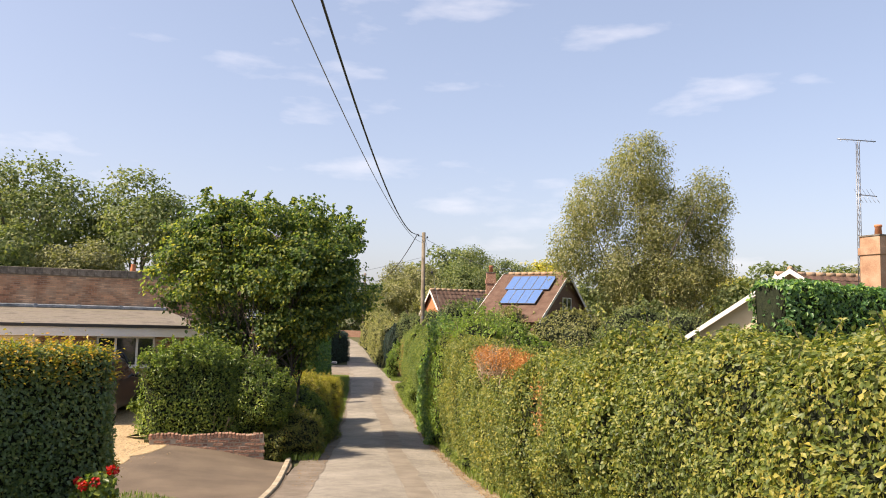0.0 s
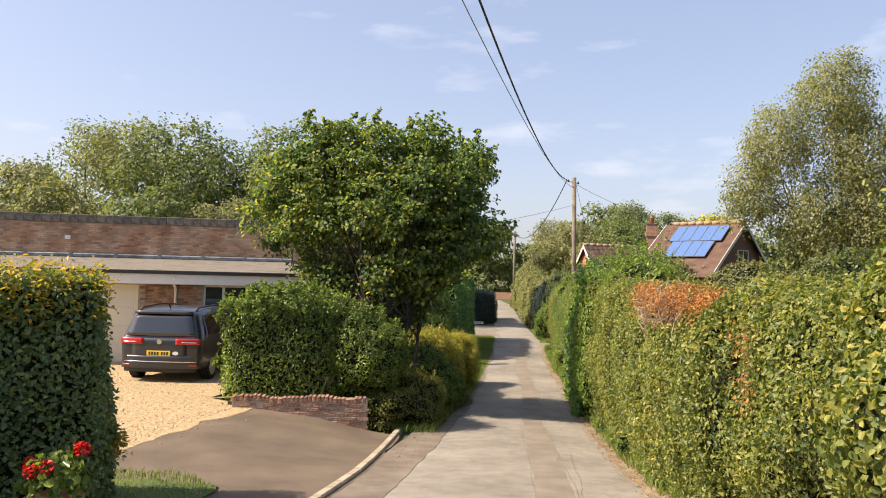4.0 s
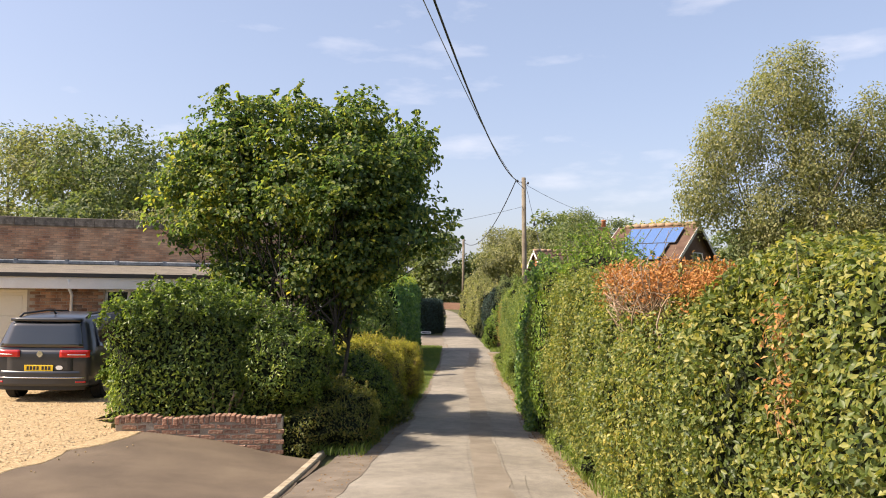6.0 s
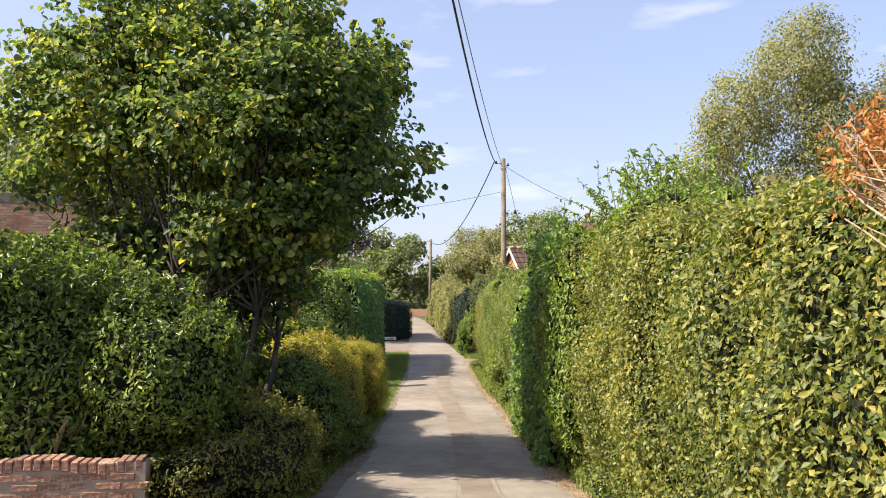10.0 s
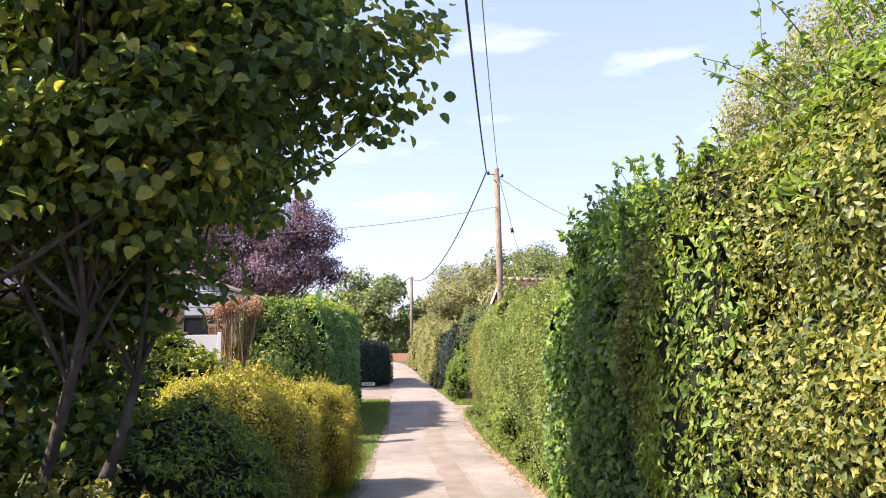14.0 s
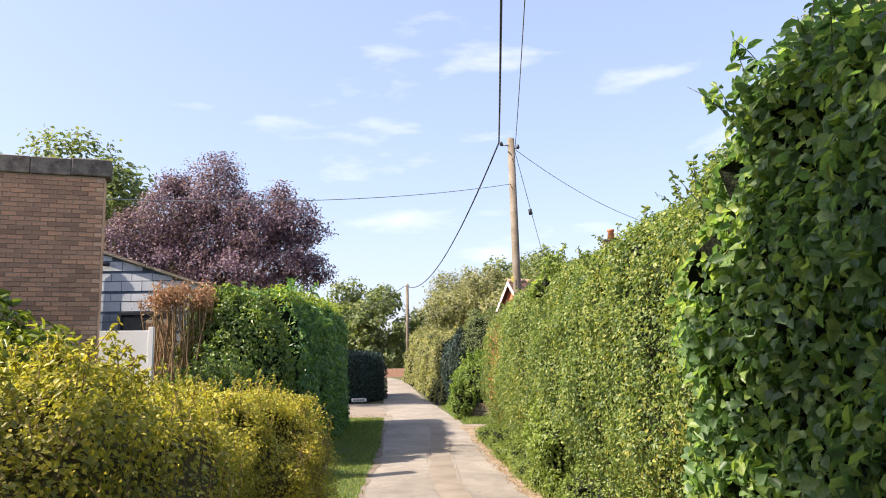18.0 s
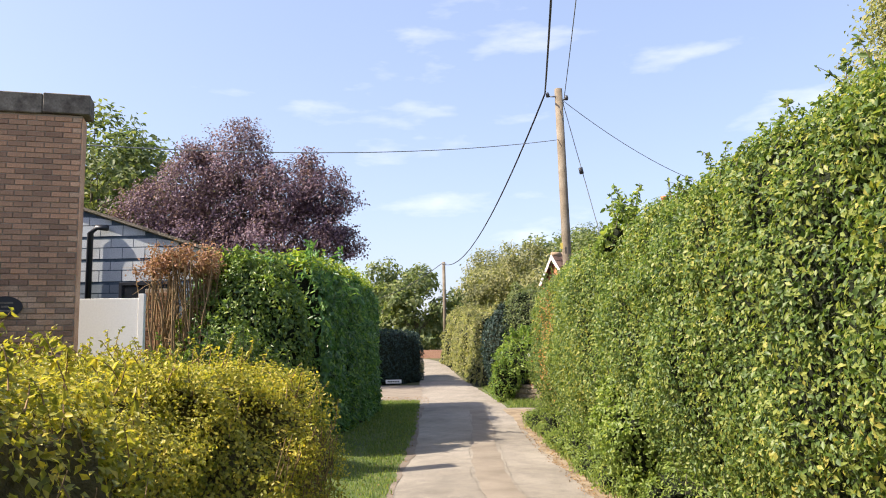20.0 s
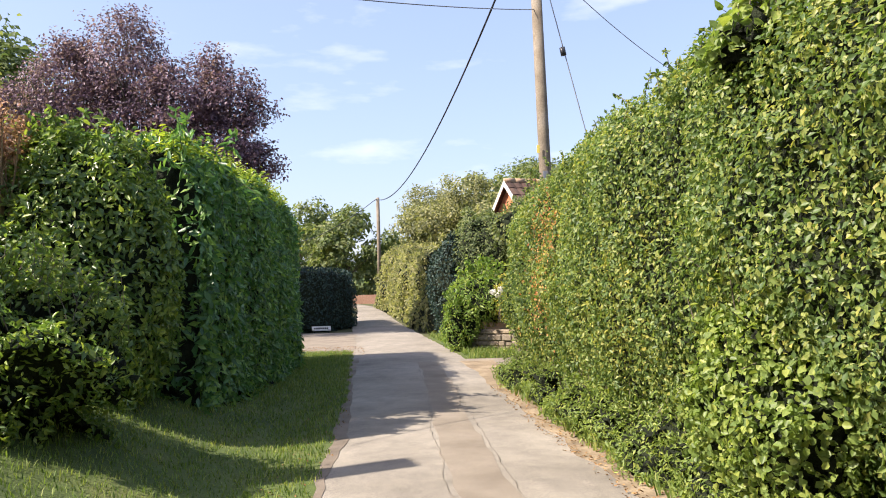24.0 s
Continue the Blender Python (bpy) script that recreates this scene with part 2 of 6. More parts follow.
M["twig"] = surface("dry_twig", [(0.24, 0.16, 0.10), (0.38, 0.27, 0.18), (0.50, 0.40, 0.29)], 8, 60, 0.9, 0.3)
M["soil"] = surface("ground_earth_and_grass", [(0.05, 0.055, 0.02), (0.085, 0.09, 0.03), (0.12, 0.10, 0.045)], 0.6, 25, 0.95, 0.6, 0.02)
M["turf"] = surface("turf", [(0.05, 0.078, 0.018), (0.082, 0.115, 0.026), (0.12, 0.135, 0.038)], 1.4, 40, 0.95, 0.6, 0.02)
M["verge_dust"] = surface("dusty_verge", [(0.16, 0.12, 0.08), (0.25, 0.19, 0.12), (0.34, 0.27, 0.18)], 3, 40, 0.95, 0.5, 0.01)
M["kerb"] = surface("concrete_kerb", [(0.27, 0.22, 0.155), (0.37, 0.31, 0.22), (0.46, 0.39, 0.29)], 5, 60, 0.9, 0.4, 0.004, piece=0.12)
M["tarmac"] = surface("old_brown_tarmac", [(0.108, 0.080, 0.056), (0.142, 0.106, 0.074), (0.178, 0.136, 0.094)], 1.1, 120, 0.9, 0.5, 0.004)
M["gravel"] = surface("gravel_bed", [(0.30, 0.205, 0.105), (0.43, 0.315, 0.175), (0.53, 0.41, 0.245)], 22, 85, 0.95, 0.8, 0.012)
M["pebble"] = surface("pebble", [(0.36, 0.25, 0.125), (0.50, 0.37, 0.21), (0.60, 0.48, 0.31)], 9, 60, 0.85, 0.2, 0.003, piece=0.5)
M["brick"] = surface("red_brown_brick", [(0.21, 0.105, 0.062), (0.31, 0.175, 0.105), (0.40, 0.26, 0.165)], 5, 70, 0.9, 0.6, 0.004, piece=0.48)
M["old_brick"] = surface("weathered_brick", [(0.20, 0.095, 0.066), (0.32, 0.18, 0.125), (0.46, 0.33, 0.24)], 23, 60, 0.94, 0.9, 0.014, piece=0.42)
M["parapet_brick"] = surface("weathered_brown_brick", [(0.34, 0.178, 0.108), (0.48, 0.295, 0.185), (0.58, 0.41, 0.28)], 1.6, 45, 0.92, 0.6, 0.005, piece=0.36)
M["brown_brick"] = surface("dark_brown_brick", [(0.095, 0.058, 0.045), (0.14, 0.088, 0.066), (0.185, 0.12, 0.092)], 1.2, 45, 0.9, 0.4, 0.004, piece=0.25)
M["dark_mortar"] = surface("weathered_mortar", [(0.33, 0.265, 0.20), (0.43, 0.355, 0.275)], 4, 80, 0.95, 0.5, 0.004)
M["mortar"] = surface("mortar", [(0.30, 0.25, 0.20), (0.40, 0.35, 0.28)], 6, 80, 0.95, 0.5, 0.004)
M["coping"] = surface("weathered_concrete_coping", [(0.10, 0.085, 0.07), (0.175, 0.155, 0.125), (0.27, 0.24, 0.20)], 7, 40, 0.95, 0.5, 0.008, piece=0.2)
M["block"] = surface("grey_concrete_block", [(0.42, 0.46, 0.49), (0.49, 0.53, 0.56), (0.54, 0.58, 0.60)], 3, 60, 0.9, 0.3, 0.004, piece=0.08)
M["darker_block"] = surface("darker_concrete_block", [(0.16, 0.20, 0.24), (0.21, 0.25, 0.29)], 3, 60, 0.9, 0.3, 0.004, piece=0.08)
M["block_joint"] = surface("dark_block_joint", [(0.055, 0.085, 0.12), (0.085, 0.12, 0.16)], 6, 60, 0.95, 0.3)
M["felt"] = surface("mossy_roof_felt", [(0.10, 0.085, 0.066), (0.21, 0.18, 0.145), (0.15, 0.135, 0.085)], 1.7, 22, 0.95, 0.9, 0.03)
M["lead"] = surface("lead_flashing", [(0.11, 0.13, 0.15), (0.20, 0.23, 0.26), (0.34, 0.37, 0.40)], 3, 25, 0.65, 0.6, 0.02, metal=0.2)
M["paint"] = surface("white_paint", [(0.70, 0.67, 0.62), (0.78, 0.76, 0.72)], 2, 40, 0.5, 0.05, 0.002, grit=0.15)
M["cream"] = surface("pale_garage_paint", [(0.64, 0.59, 0.47), (0.70, 0.65, 0.53)], 0.9, 30, 0.5, 0.02, 0.002, grit=0.1)
M["render"] = surface("cream_render", [(0.58, 0.47, 0.31), (0.66, 0.55, 0.38)], 2, 60, 0.9, 0.3, 0.004, grit=0.4)
M["upvc"] = gloss("white_plastic", (0.78, 0.77, 0.75), 0.35, vary=0.04)
M["gutter"] = gloss("dark_gutter", (0.03, 0.028, 0.026), 0.5)
M["pipe"] = gloss("black_pipe", (0.015, 0.018, 0.025), 0.4)
M["tile"] = surface("clay_roof_tile", [(0.079, 0.047, 0.034), (0.112, 0.066, 0.049), (0.130, 0.090, 0.066)], 2.5, 40, 0.9, 0.4, 0.01, piece=0.3)
M["ridge_tile"] = surface("lichened_ridge_tile", [(0.30, 0.19, 0.12), (0.40, 0.30, 0.2)], 5, 40, 0.9, 0.4, 0.01, piece=0.2)
M["orange_brick"] = surface("orange_brick", [(0.42, 0.16, 0.08), (0.52, 0.22, 0.11)], 5, 40, 0.9, 0.3, 0.004, piece=0.2)
M["pot"] = surface("terracotta", [(0.46, 0.17, 0.08), (0.56, 0.24, 0.12)], 6, 50, 0.85, 0.2, 0.004)
M["pole"] = surface("weathered_pole_timber", [(0.143, 0.115, 0.082), (0.205, 0.169, 0.123), (0.248, 0.216, 0.173)], 2.5, 40, 0.9, 0.5, 0.006)
M["wire"] = gloss("black_cable", (0.018, 0.018, 0.02), 0.5)
M["thin_wire"] = gloss("grey_cable", (0.20, 0.21, 0.23), 0.5)
M["steel"] = gloss("galvanised_steel", (0.252, 0.258, 0.270), 0.45, 0.8)
M["yellow_sign"] = gloss("yellow_plate", (0.62, 0.50, 0.10), 0.5)
M["dark_stone"] = gloss("slate_plaque", (0.035, 0.035, 0.04), 0.4)
M["stone"] = surface("garden_wall_stone", [(0.19, 0.15, 0.105), (0.27, 0.22, 0.16), (0.36, 0.30, 0.225)], 9, 50, 0.95, 0.5, 0.01, piece=0.25)
M["car_paint"] = gloss("dark_grey_car_paint", (0.020, 0.023, 0.031), 0.3, 0.0, 0.5, vary=0.05)
M["black_plastic"] = gloss("black_plastic", (0.014, 0.014, 0.015), 0.5)
M["rubber"] = surface("tyre_rubber", [(0.012, 0.012, 0.012), (0.022, 0.021, 0.02)], 20, 80, 0.85, 0.3)
M["alloy"] = gloss("alloy_wheel", (0.45, 0.46, 0.48), 0.3, 0.9)
M["chrome"] = gloss("chrome", (0.75, 0.75, 0.76), 0.15, 1.0, vary=0.02)
M["tail_red"] = gloss("red_lamp_lens", (0.45, 0.012, 0.012), 0.15, 0.0, 0.6)
M["plate_yellow"] = gloss("yellow_number_plate", (0.80, 0.52, 0.02), 0.4, vary=0.03)
M["ink"] = gloss("black_ink", (0.02, 0.02, 0.02), 0.6)
M["solar"] = gloss("solar_cell", (0.09, 0.17, 0.38), 0.12, 0.0, 0.5, vary=0.15)
m_, n_, l_, p_ = node_mat("dark_window_glass")
p_.inputs["Base Color"].default_value = (0.02, 0.025, 0.03, 1)
p_.inputs["Roughness"].default_value, p_.inputs["Specular IOR Level"].default_value, p_.inputs["Coat Weight"].default_value = 0.06, 0.8, 0.6
M["glass"] = m_


def lane_material():
    m, n, l, p = node_mat("worn_lane_asphalt")
    slow, mid, fine = tex(n, l, 0.55, 5), tex(n, l, 3.4, 8, 0.7), tex(n, l, 110.0, 3)
    col = ramp(n, [(0.30, (0.208, 0.187, 0.155)), (0.5, (0.272, 0.246, 0.206)), (0.7, (0.328, 0.298, 0.252))])
    l.new(slow.outputs["Fac"], col.inputs["Fac"])
    spot = ramp(n, [(0.3, (0.74, 0.74, 0.75)), (0.55, (1.0, 1.0, 1.0)), (0.7, (1.12, 1.11, 1.08))])
    l.new(mid.outputs["Fac"], spot.inputs["Fac"])
    grit = ramp(n, [(0.3, (0.6, 0.6, 0.62)), (0.7, (1.28, 1.27, 1.24))])
    l.new(fine.outputs["Fac"], grit.inputs["Fac"])
    a = mixc(n, l, "MULTIPLY", 1.0, col.outputs["Color"], spot.outputs["Color"])
    b = mixc(n, l, "MULTIPLY", 1.0, a, grit.outputs["Color"])
    l.new(b, p.inputs["Base Color"])
    p.inputs["Roughness"].default_value, p.inputs["Specular IOR Level"].default_value = 0.9, 0.25
    bump(n, l, p, fine.outputs["Fac"], 0.5, 0.004)
    return m


M["lane"] = lane_material()
M["patch"] = surface("repaired_asphalt", [(0.185, 0.154, 0.118), (0.23, 0.195, 0.152), (0.272, 0.232, 0.184)], 2, 150, 0.92, 0.5, 0.004)
M["edge_asphalt"] = surface("old_asphalt_edge", [(0.13, 0.105, 0.080), (0.185, 0.15, 0.115), (0.24, 0.198, 0.155)], 2.5, 130, 0.92, 0.5, 0.004)
M["crack"] = surface("open_crack", [(0.13, 0.112, 0.088), (0.21, 0.182, 0.145)], 5, 90, 0.95, 0.3)

# ---- builders ----
rng = np.random.default_rng(7)
HEIGHTS = ((-60, 4.0), (-20, 2.4), (-2, 0.29), (0, 0.01), (4, -0.53), (8, -0.99), (12, -1.38), (16, -1.70), (20, -1.96), (24, -2.15), (28, -2.26),
           (32, -2.31), (38, -2.29), (45, -2.10), (54, -1.85), (80, -1.40), (120, -1.0), (300, 1.0), (900, 12.0))
LEFT = ((-60, -1.0), (0, -1.3), (8, -1.9), (13.6, -2.3), (20, -2.8), (24, -3.1), (29, -3.55), (34, -4.1), (40, -4.65), (46, -5.4), (55, -6.6), (66, -7.9), (80, -9.6), (92, -12.5), (104, -18))
RIGHT = ((-60, 4.0), (0, 2.6), (8, 1.75), (13.6, 0.86), (17, 0.42), (19, 0.2), (23, -0.32), (28.4, -0.82), (34, -1.6), (40, -2.25), (46, -3.05), (50.5, -3.9), (55, -4.75), (66, -6.3), (80, -8.4), (92, -10.8), (104, -15.5))


def smooth_table(table, lo, hi):
    y = np.arange(lo, hi, 0.25)
    v = np.interp(y, [a for a, _ in table], [b for _, b in table])
    k = np.ones(13) / 13
    w = np.convolve(np.pad(v, 6, mode="edge"), k, "valid")
    return y, w


TH, TL, TR = smooth_table(HEIGHTS, -60, 900), smooth_table(LEFT, -60, 104), smooth_table(RIGHT, -60, 104)


def lane_z(y):
    return np.interp(y, *TH)


def lane_left(y):
    return np.interp(y, *TL)


def lane_right(y):
    return np.interp(y, *TR)


def ease(v):
    v = np.clip(v, 0, 1)
    return v * v * (3 - 2 * v)


def land(x, y):
    """The ground's height: the lane's own fall, with banks that rise to the gardens on both sides."""
    x, y = np.asarray(x, float), np.asarray(y, float)
    g = lane_z(y)
    left = ease((lane_left(y) - 0.5 - x) / 3.0) * (np.maximum(g, -1.42) - g) * ease((y + 5) / 12) * ease((44 - y) / 8)
    right = ease((x - lane_right(y) - 0.5) / 2.5) * 0.35 * ease((40 - y) / 4)
    return g + left + right


def raw_mesh(name, verts, faces, flat=False):
    """A mesh from arrays; faces all have the same number of corners."""
    me = bpy.data.meshes.new(name)
    verts, faces = np.asarray(verts, np.float32), np.asarray(faces, np.int32)
    me.vertices.add(len(verts))
    me.vertices.foreach_set("co", verts.ravel())
    me.loops.add(faces.size)
    me.loops.foreach_set("vertex_index", faces.ravel())
    me.polygons.add(len(faces))
    me.polygons.foreach_set("loop_start", np.arange(0, faces.size, faces.shape[1], dtype=np.int32))
    if flat:
        me.polygons.foreach_set("use_smooth", np.zeros(len(faces), dtype=bool))
    me.update(calc_edges=True)
    return me


def part(name, bm, material, parent=None, label="", smooth=False):
    """Links a bmesh or a mesh as one object, under a thing or a part."""
    if isinstance(bm, bpy.types.Mesh):
        me = bm
    else:
        me = bpy.data.meshes.new(name)
        bm.normal_update()
        bm.to_mesh(me)
        bm.free()
    if material is not None and not me.materials:
        me.materials.append(material)
    if smooth:
        me.polygons.foreach_set("use_smooth", np.ones(len(me.polygons), dtype=bool))
    ob = new(name, me)
    if parent is not None:
        ob.parent = parent
    if label:
        ob["label"] = label
    return ob


def empty(name, m, label, category, group="", kind=""):
    ob = new(name)
    ob.matrix_world = m
    return tagged(ob, label, category, group, kind)


def block(bm, x0, x1, y0, y1, z0, z1, bevel=0.0):
    r = bmesh.ops.create_cube(bm, size=1.0, matrix=Matrix.Translation(((x0 + x1) / 2, (y0 + y1) / 2, (z0 + z1) / 2)) @ Matrix.Diagonal((x1 - x0, y1 - y0, z1 - z0, 1)))
    if bevel:
        edges = list({e for v in r["verts"] for e in v.link_edges})
        bmesh.ops.bevel(bm, geom=edges, offset=bevel, segments=1, affect="EDGES")
    return bm


def boxed(name, dims, material, parent, label="", bevel=0.004):
    return part(name, block(bmesh.new(), *dims, bevel), material, parent, label)


def tube_arrays(points, radii, sides=6):
    """Verts and quads of a tapered tube along points."""
    pts, rad = np.asarray(points, float), np.asarray(radii, float)
    d = np.gradient(pts, axis=0)
    d /= np.linalg.norm(d, axis=1)[:, None] + 1e-9
    ref = np.array([0.13, 0.97, 0.21]) if abs(d[:, 2]).mean() > 0.6 else np.array([0.05, 0.1, 1.0])
    a = np.cross(d, ref)
    a /= np.linalg.norm(a, axis=1)[:, None] + 1e-9
    b = np.cross(d, a)
    ang = np.linspace(0, 2 * math.pi, sides, endpoint=False)
    ring = pts[:, None] + rad[:, None, None] * (np.cos(ang)[None, :, None] * a[:, None] + np.sin(ang)[None, :, None] * b[:, None])
    n, idx = len(pts), np.arange(len(pts) * sides).reshape(len(pts), sides)
    q = np.stack([idx[:-1], np.roll(idx[:-1], -1, 1), np.roll(idx[1:], -1, 1), idx[1:]], -1).reshape(-1, 4)
    return ring.reshape(-1, 3), q


def tubes_mesh(name, list_of):
    vs, fs, k = [], [], 0
    for pts, rad, sides in list_of:
        v, f = tube_arrays(pts, rad, sides)
        vs.append(v)
        fs.append(f + k)
        k += len(v)
    return raw_mesh(name, np.concatenate(vs), np.concatenate(fs))


def rod(name, pts, radius, material, parent, label="", sides=8):
    r = radius if np.ndim(radius) else [radius] * len(pts)
    me = tubes_mesh(name, [(pts, r, sides)])
    bm = bmesh.new()
    bm.from_mesh(me)
    bmesh.ops.holes_fill(bm, edges=[e for e in bm.edges if e.is_boundary])
    return part(name, bm, material, parent, label, smooth=True)


def unit(v):
    return v / (np.linalg.norm(v, axis=-1, keepdims=True) + 1e-9)


def leaves(name, at, out, length, width=0.55, droop=0.3, spread=0.7, simple=False, fold=0.25, fine=False):
    """Leaves at points, turned outward: folded blades, each an island of its own. simple: one folded diamond of two triangles."""
    n = len(at)
    size = length * rng.uniform(0.65, 1.25, n)[:, None]
    nrm = unit(out + rng.normal(0, spread, (n, 3)) + np.array([0, 0, 0.25]))
    d = rng.normal(0, 1, (n, 3)) + np.array([0, 0, -droop * 2])
    d = unit(d - (d * nrm).sum(1, keepdims=True) * nrm)
    s = np.cross(nrm, d)
    w, up = size * width, nrm * size * fold * width
    if simple:
        v = np.stack([at, at + d * size * 0.5 - s * w * 0.5 + up, at + d * size, at + d * size * 0.5 + s * w * 0.5 + up], 1)
        base = np.arange(n)[:, None] * 4
        f = np.concatenate([base + np.array([0, 3, 2]), base + np.array([0, 2, 1])])
        return raw_mesh(name, v.reshape(-1, 3), f)
    if fine:
        v = np.stack([at, at + d * size * 0.16 - s * w * 0.36 + up * 0.7, at + d * size * 0.45 - s * w * 0.52 + up, at + d * size * 0.78 - s * w * 0.33 + up * 0.7 - nrm * size * 0.04, at + d * size - nrm * size * 0.14,
                      at + d * size * 0.78 + s * w * 0.33 + up * 0.7 - nrm * size * 0.04, at + d * size * 0.45 + s * w * 0.52 + up, at + d * size * 0.16 + s * w * 0.36 + up * 0.7], 1)
        base = np.arange(n)[:, None] * 8
        f = np.concatenate([base + np.array([0, 4, 3, 2, 1]), base + np.array([0, 7, 6, 5, 4])])
        return raw_mesh(name, v.reshape(-1, 3), f)
    v = np.stack([at, at + d * size * 0.3 - s * w * 0.46 + up, at + d * size * 0.68 - s * w * 0.40 + up * 0.9, at + d * size - nrm * size * 0.10,
                  at + d * size * 0.68 + s * w * 0.40 + up * 0.9, at + d * size * 0.3 + s * w * 0.46 + up], 1)
    base = np.arange(n)[:, None] * 6
    f = np.concatenate([base + np.array([0, 3, 2, 1]), base + np.array([0, 5, 4, 3])])
    return raw_mesh(name, v.reshape(-1, 3), f)


def lumps(p, scale, amount, seed=0.0):
    out = np.empty(len(p))
    for i, q in enumerate(p):
        out[i] = noise.noise((q[0] * scale + seed, q[1] * scale, q[2] * scale)) + 0.5 * noise.noise((q[0] * scale * 2.7, q[1] * scale * 2.7 + seed, q[2] * scale * 2.7))
    return out * amount


def hedge_grid(path, width, base, top, square=4.5, end=0.5, lump=0.12, seed=0.0, step=0.25, tuck=0.0):
    """The skin of a clipped hedge. path: the middle line, as rows of x, y; width, base and top: numbers or tables along the path."""
    path = np.asarray(path, float)
    seg = np.r_[0, np.cumsum(np.hypot(*np.diff(path, axis=0).T))]
    ns = max(8, int(seg[-1] / step))
    s = np.linspace(0, seg[-1], ns)
    cx, cy = np.interp(s, seg, path[:, 0]), np.interp(s, seg, path[:, 1])
    tx, ty = np.gradient(cx), np.gradient(cy)
    k = np.hypot(tx, ty)
    nx, ny = ty / k, -tx / k
    table = lambda v: np.interp(s, seg if len(np.atleast_1d(v)) == len(seg) else [0, seg[-1]], v if np.ndim(v) else [v, v])
    w, zb, zt = table(width), table(base), table(top)
    e = np.clip(np.minimum(s, seg[-1] - s) / end, 0, 1)
    tip = (1 - (1 - e) ** 3) ** (1 / 3) * 0.97 + 0.03
    na = 34
    a = np.linspace(-0.12, math.pi + 0.12, na)
    ca, sa = np.cos(a), np.sin(a)
    cu = np.sign(ca) * np.abs(ca) ** (2 / square)
    cv = np.where(sa > 0, np.abs(sa) ** (2 / square), 0)
    u = 0.5 * w[:, None] * tip[:, None] * cu[None]
    u = u - tuck * np.sign(cu)[None] * np.clip(1 - cv / 0.45, 0, 1)[None] ** 1.3
    z = zb[:, None] + (zt - zb)[:, None] * (0.25 + 0.75 * tip[:, None]) * cv[None]
    x, y = cx[:, None] + nx[:, None] * u, cy[:, None] + ny[:, None] * u
    p = np.stack([x, y, z], -1)
    nr = grid_normals(p)
    flat = p.reshape(-1, 3)
    shift = lumps(flat, 0.9, lump, seed) + lumps(flat, 2.6, lump * 0.6, seed + 9)
    return p + nr * shift.reshape(ns, na, 1)


def blob_grid(c, r, lump=0.25, seed=0.0, n=22, low=-0.6, scale=1.0, box=1.0):
    """The skin of a rounded bush or of one lobe of a crown."""
    th, ph = np.linspace(0, 2 * math.pi, n * 2), np.linspace(math.asin(low) if low > -1 else -math.pi / 2, math.pi / 2 - 0.02, n)
    d = np.stack([np.cos(ph)[None] * np.cos(th)[:, None], np.cos(ph)[None] * np.sin(th)[:, None], np.sin(ph)[None] * np.ones_like(th)[:, None]], -1)
    flat = d.reshape(-1, 3)
    k = 1 + lumps(flat, 1.6 * scale, lump, seed) + lumps(flat, 4.2 * scale, lump * 0.5, seed + 5)
    k = k.reshape(n * 2, n)
    k[-1] = k[0]
    return np.asarray(c) + np.sign(d) * np.abs(d) ** box * np.asarray(r) * k[..., None]


def grid_normals(p):
    du, dv = np.gradient(p, axis=0), np.gradient(p, axis=1)
    return -unit(np.cross(du, dv)) * np.sign(orient(p, du, dv))


def orient(p, du, dv):
    return -1.0 if ((p - p.mean(axis=1, keepdims=True)) * np.cross(du, dv)).sum() > 0 else 1.0


def sample_skin(p, count, depth=0.15, proud=0.03):
    """Points spread evenly over a skin, some way into it, and the way out at each."""
    n = grid_normals(p)
    a, b = p[1:, :-1] - p[:-1, :-1], p[:-1, 1:] - p[:-1, :-1]
    area = np.linalg.norm(np.cross(a, b), axis=-1).ravel()
    pick = rng.choice(len(area), count, p=area / area.sum())
    i, j = np.unravel_index(pick, (p.shape[0] - 1, p.shape[1] - 1))
    f, g = rng.random(count)[:, None], rng.random(count)[:, None]
    q = (p[i, j] * (1 - f) + p[i + 1, j] * f) * (1 - g) + (p[i, j + 1] * (1 - f) + p[i + 1, j + 1] * f) * g
    m = unit(n[i, j])
    return q - m * rng.triangular(-proud, max(0.0, -proud), depth, count)[:, None], m, area.sum()


def skin_mesh(name, p, inset):
    n = grid_normals(p)
    q = p - n * inset
    ns, na = q.shape[:2]
    idx = np.arange(ns * na).reshape(ns, na)
    f = np.stack([idx[:-1, :-1], idx[1:, :-1], idx[1:, 1:], idx[:-1, 1:]], -1).reshape(-1, 4)
    return raw_mesh(name, q.reshape(-1, 3), f)


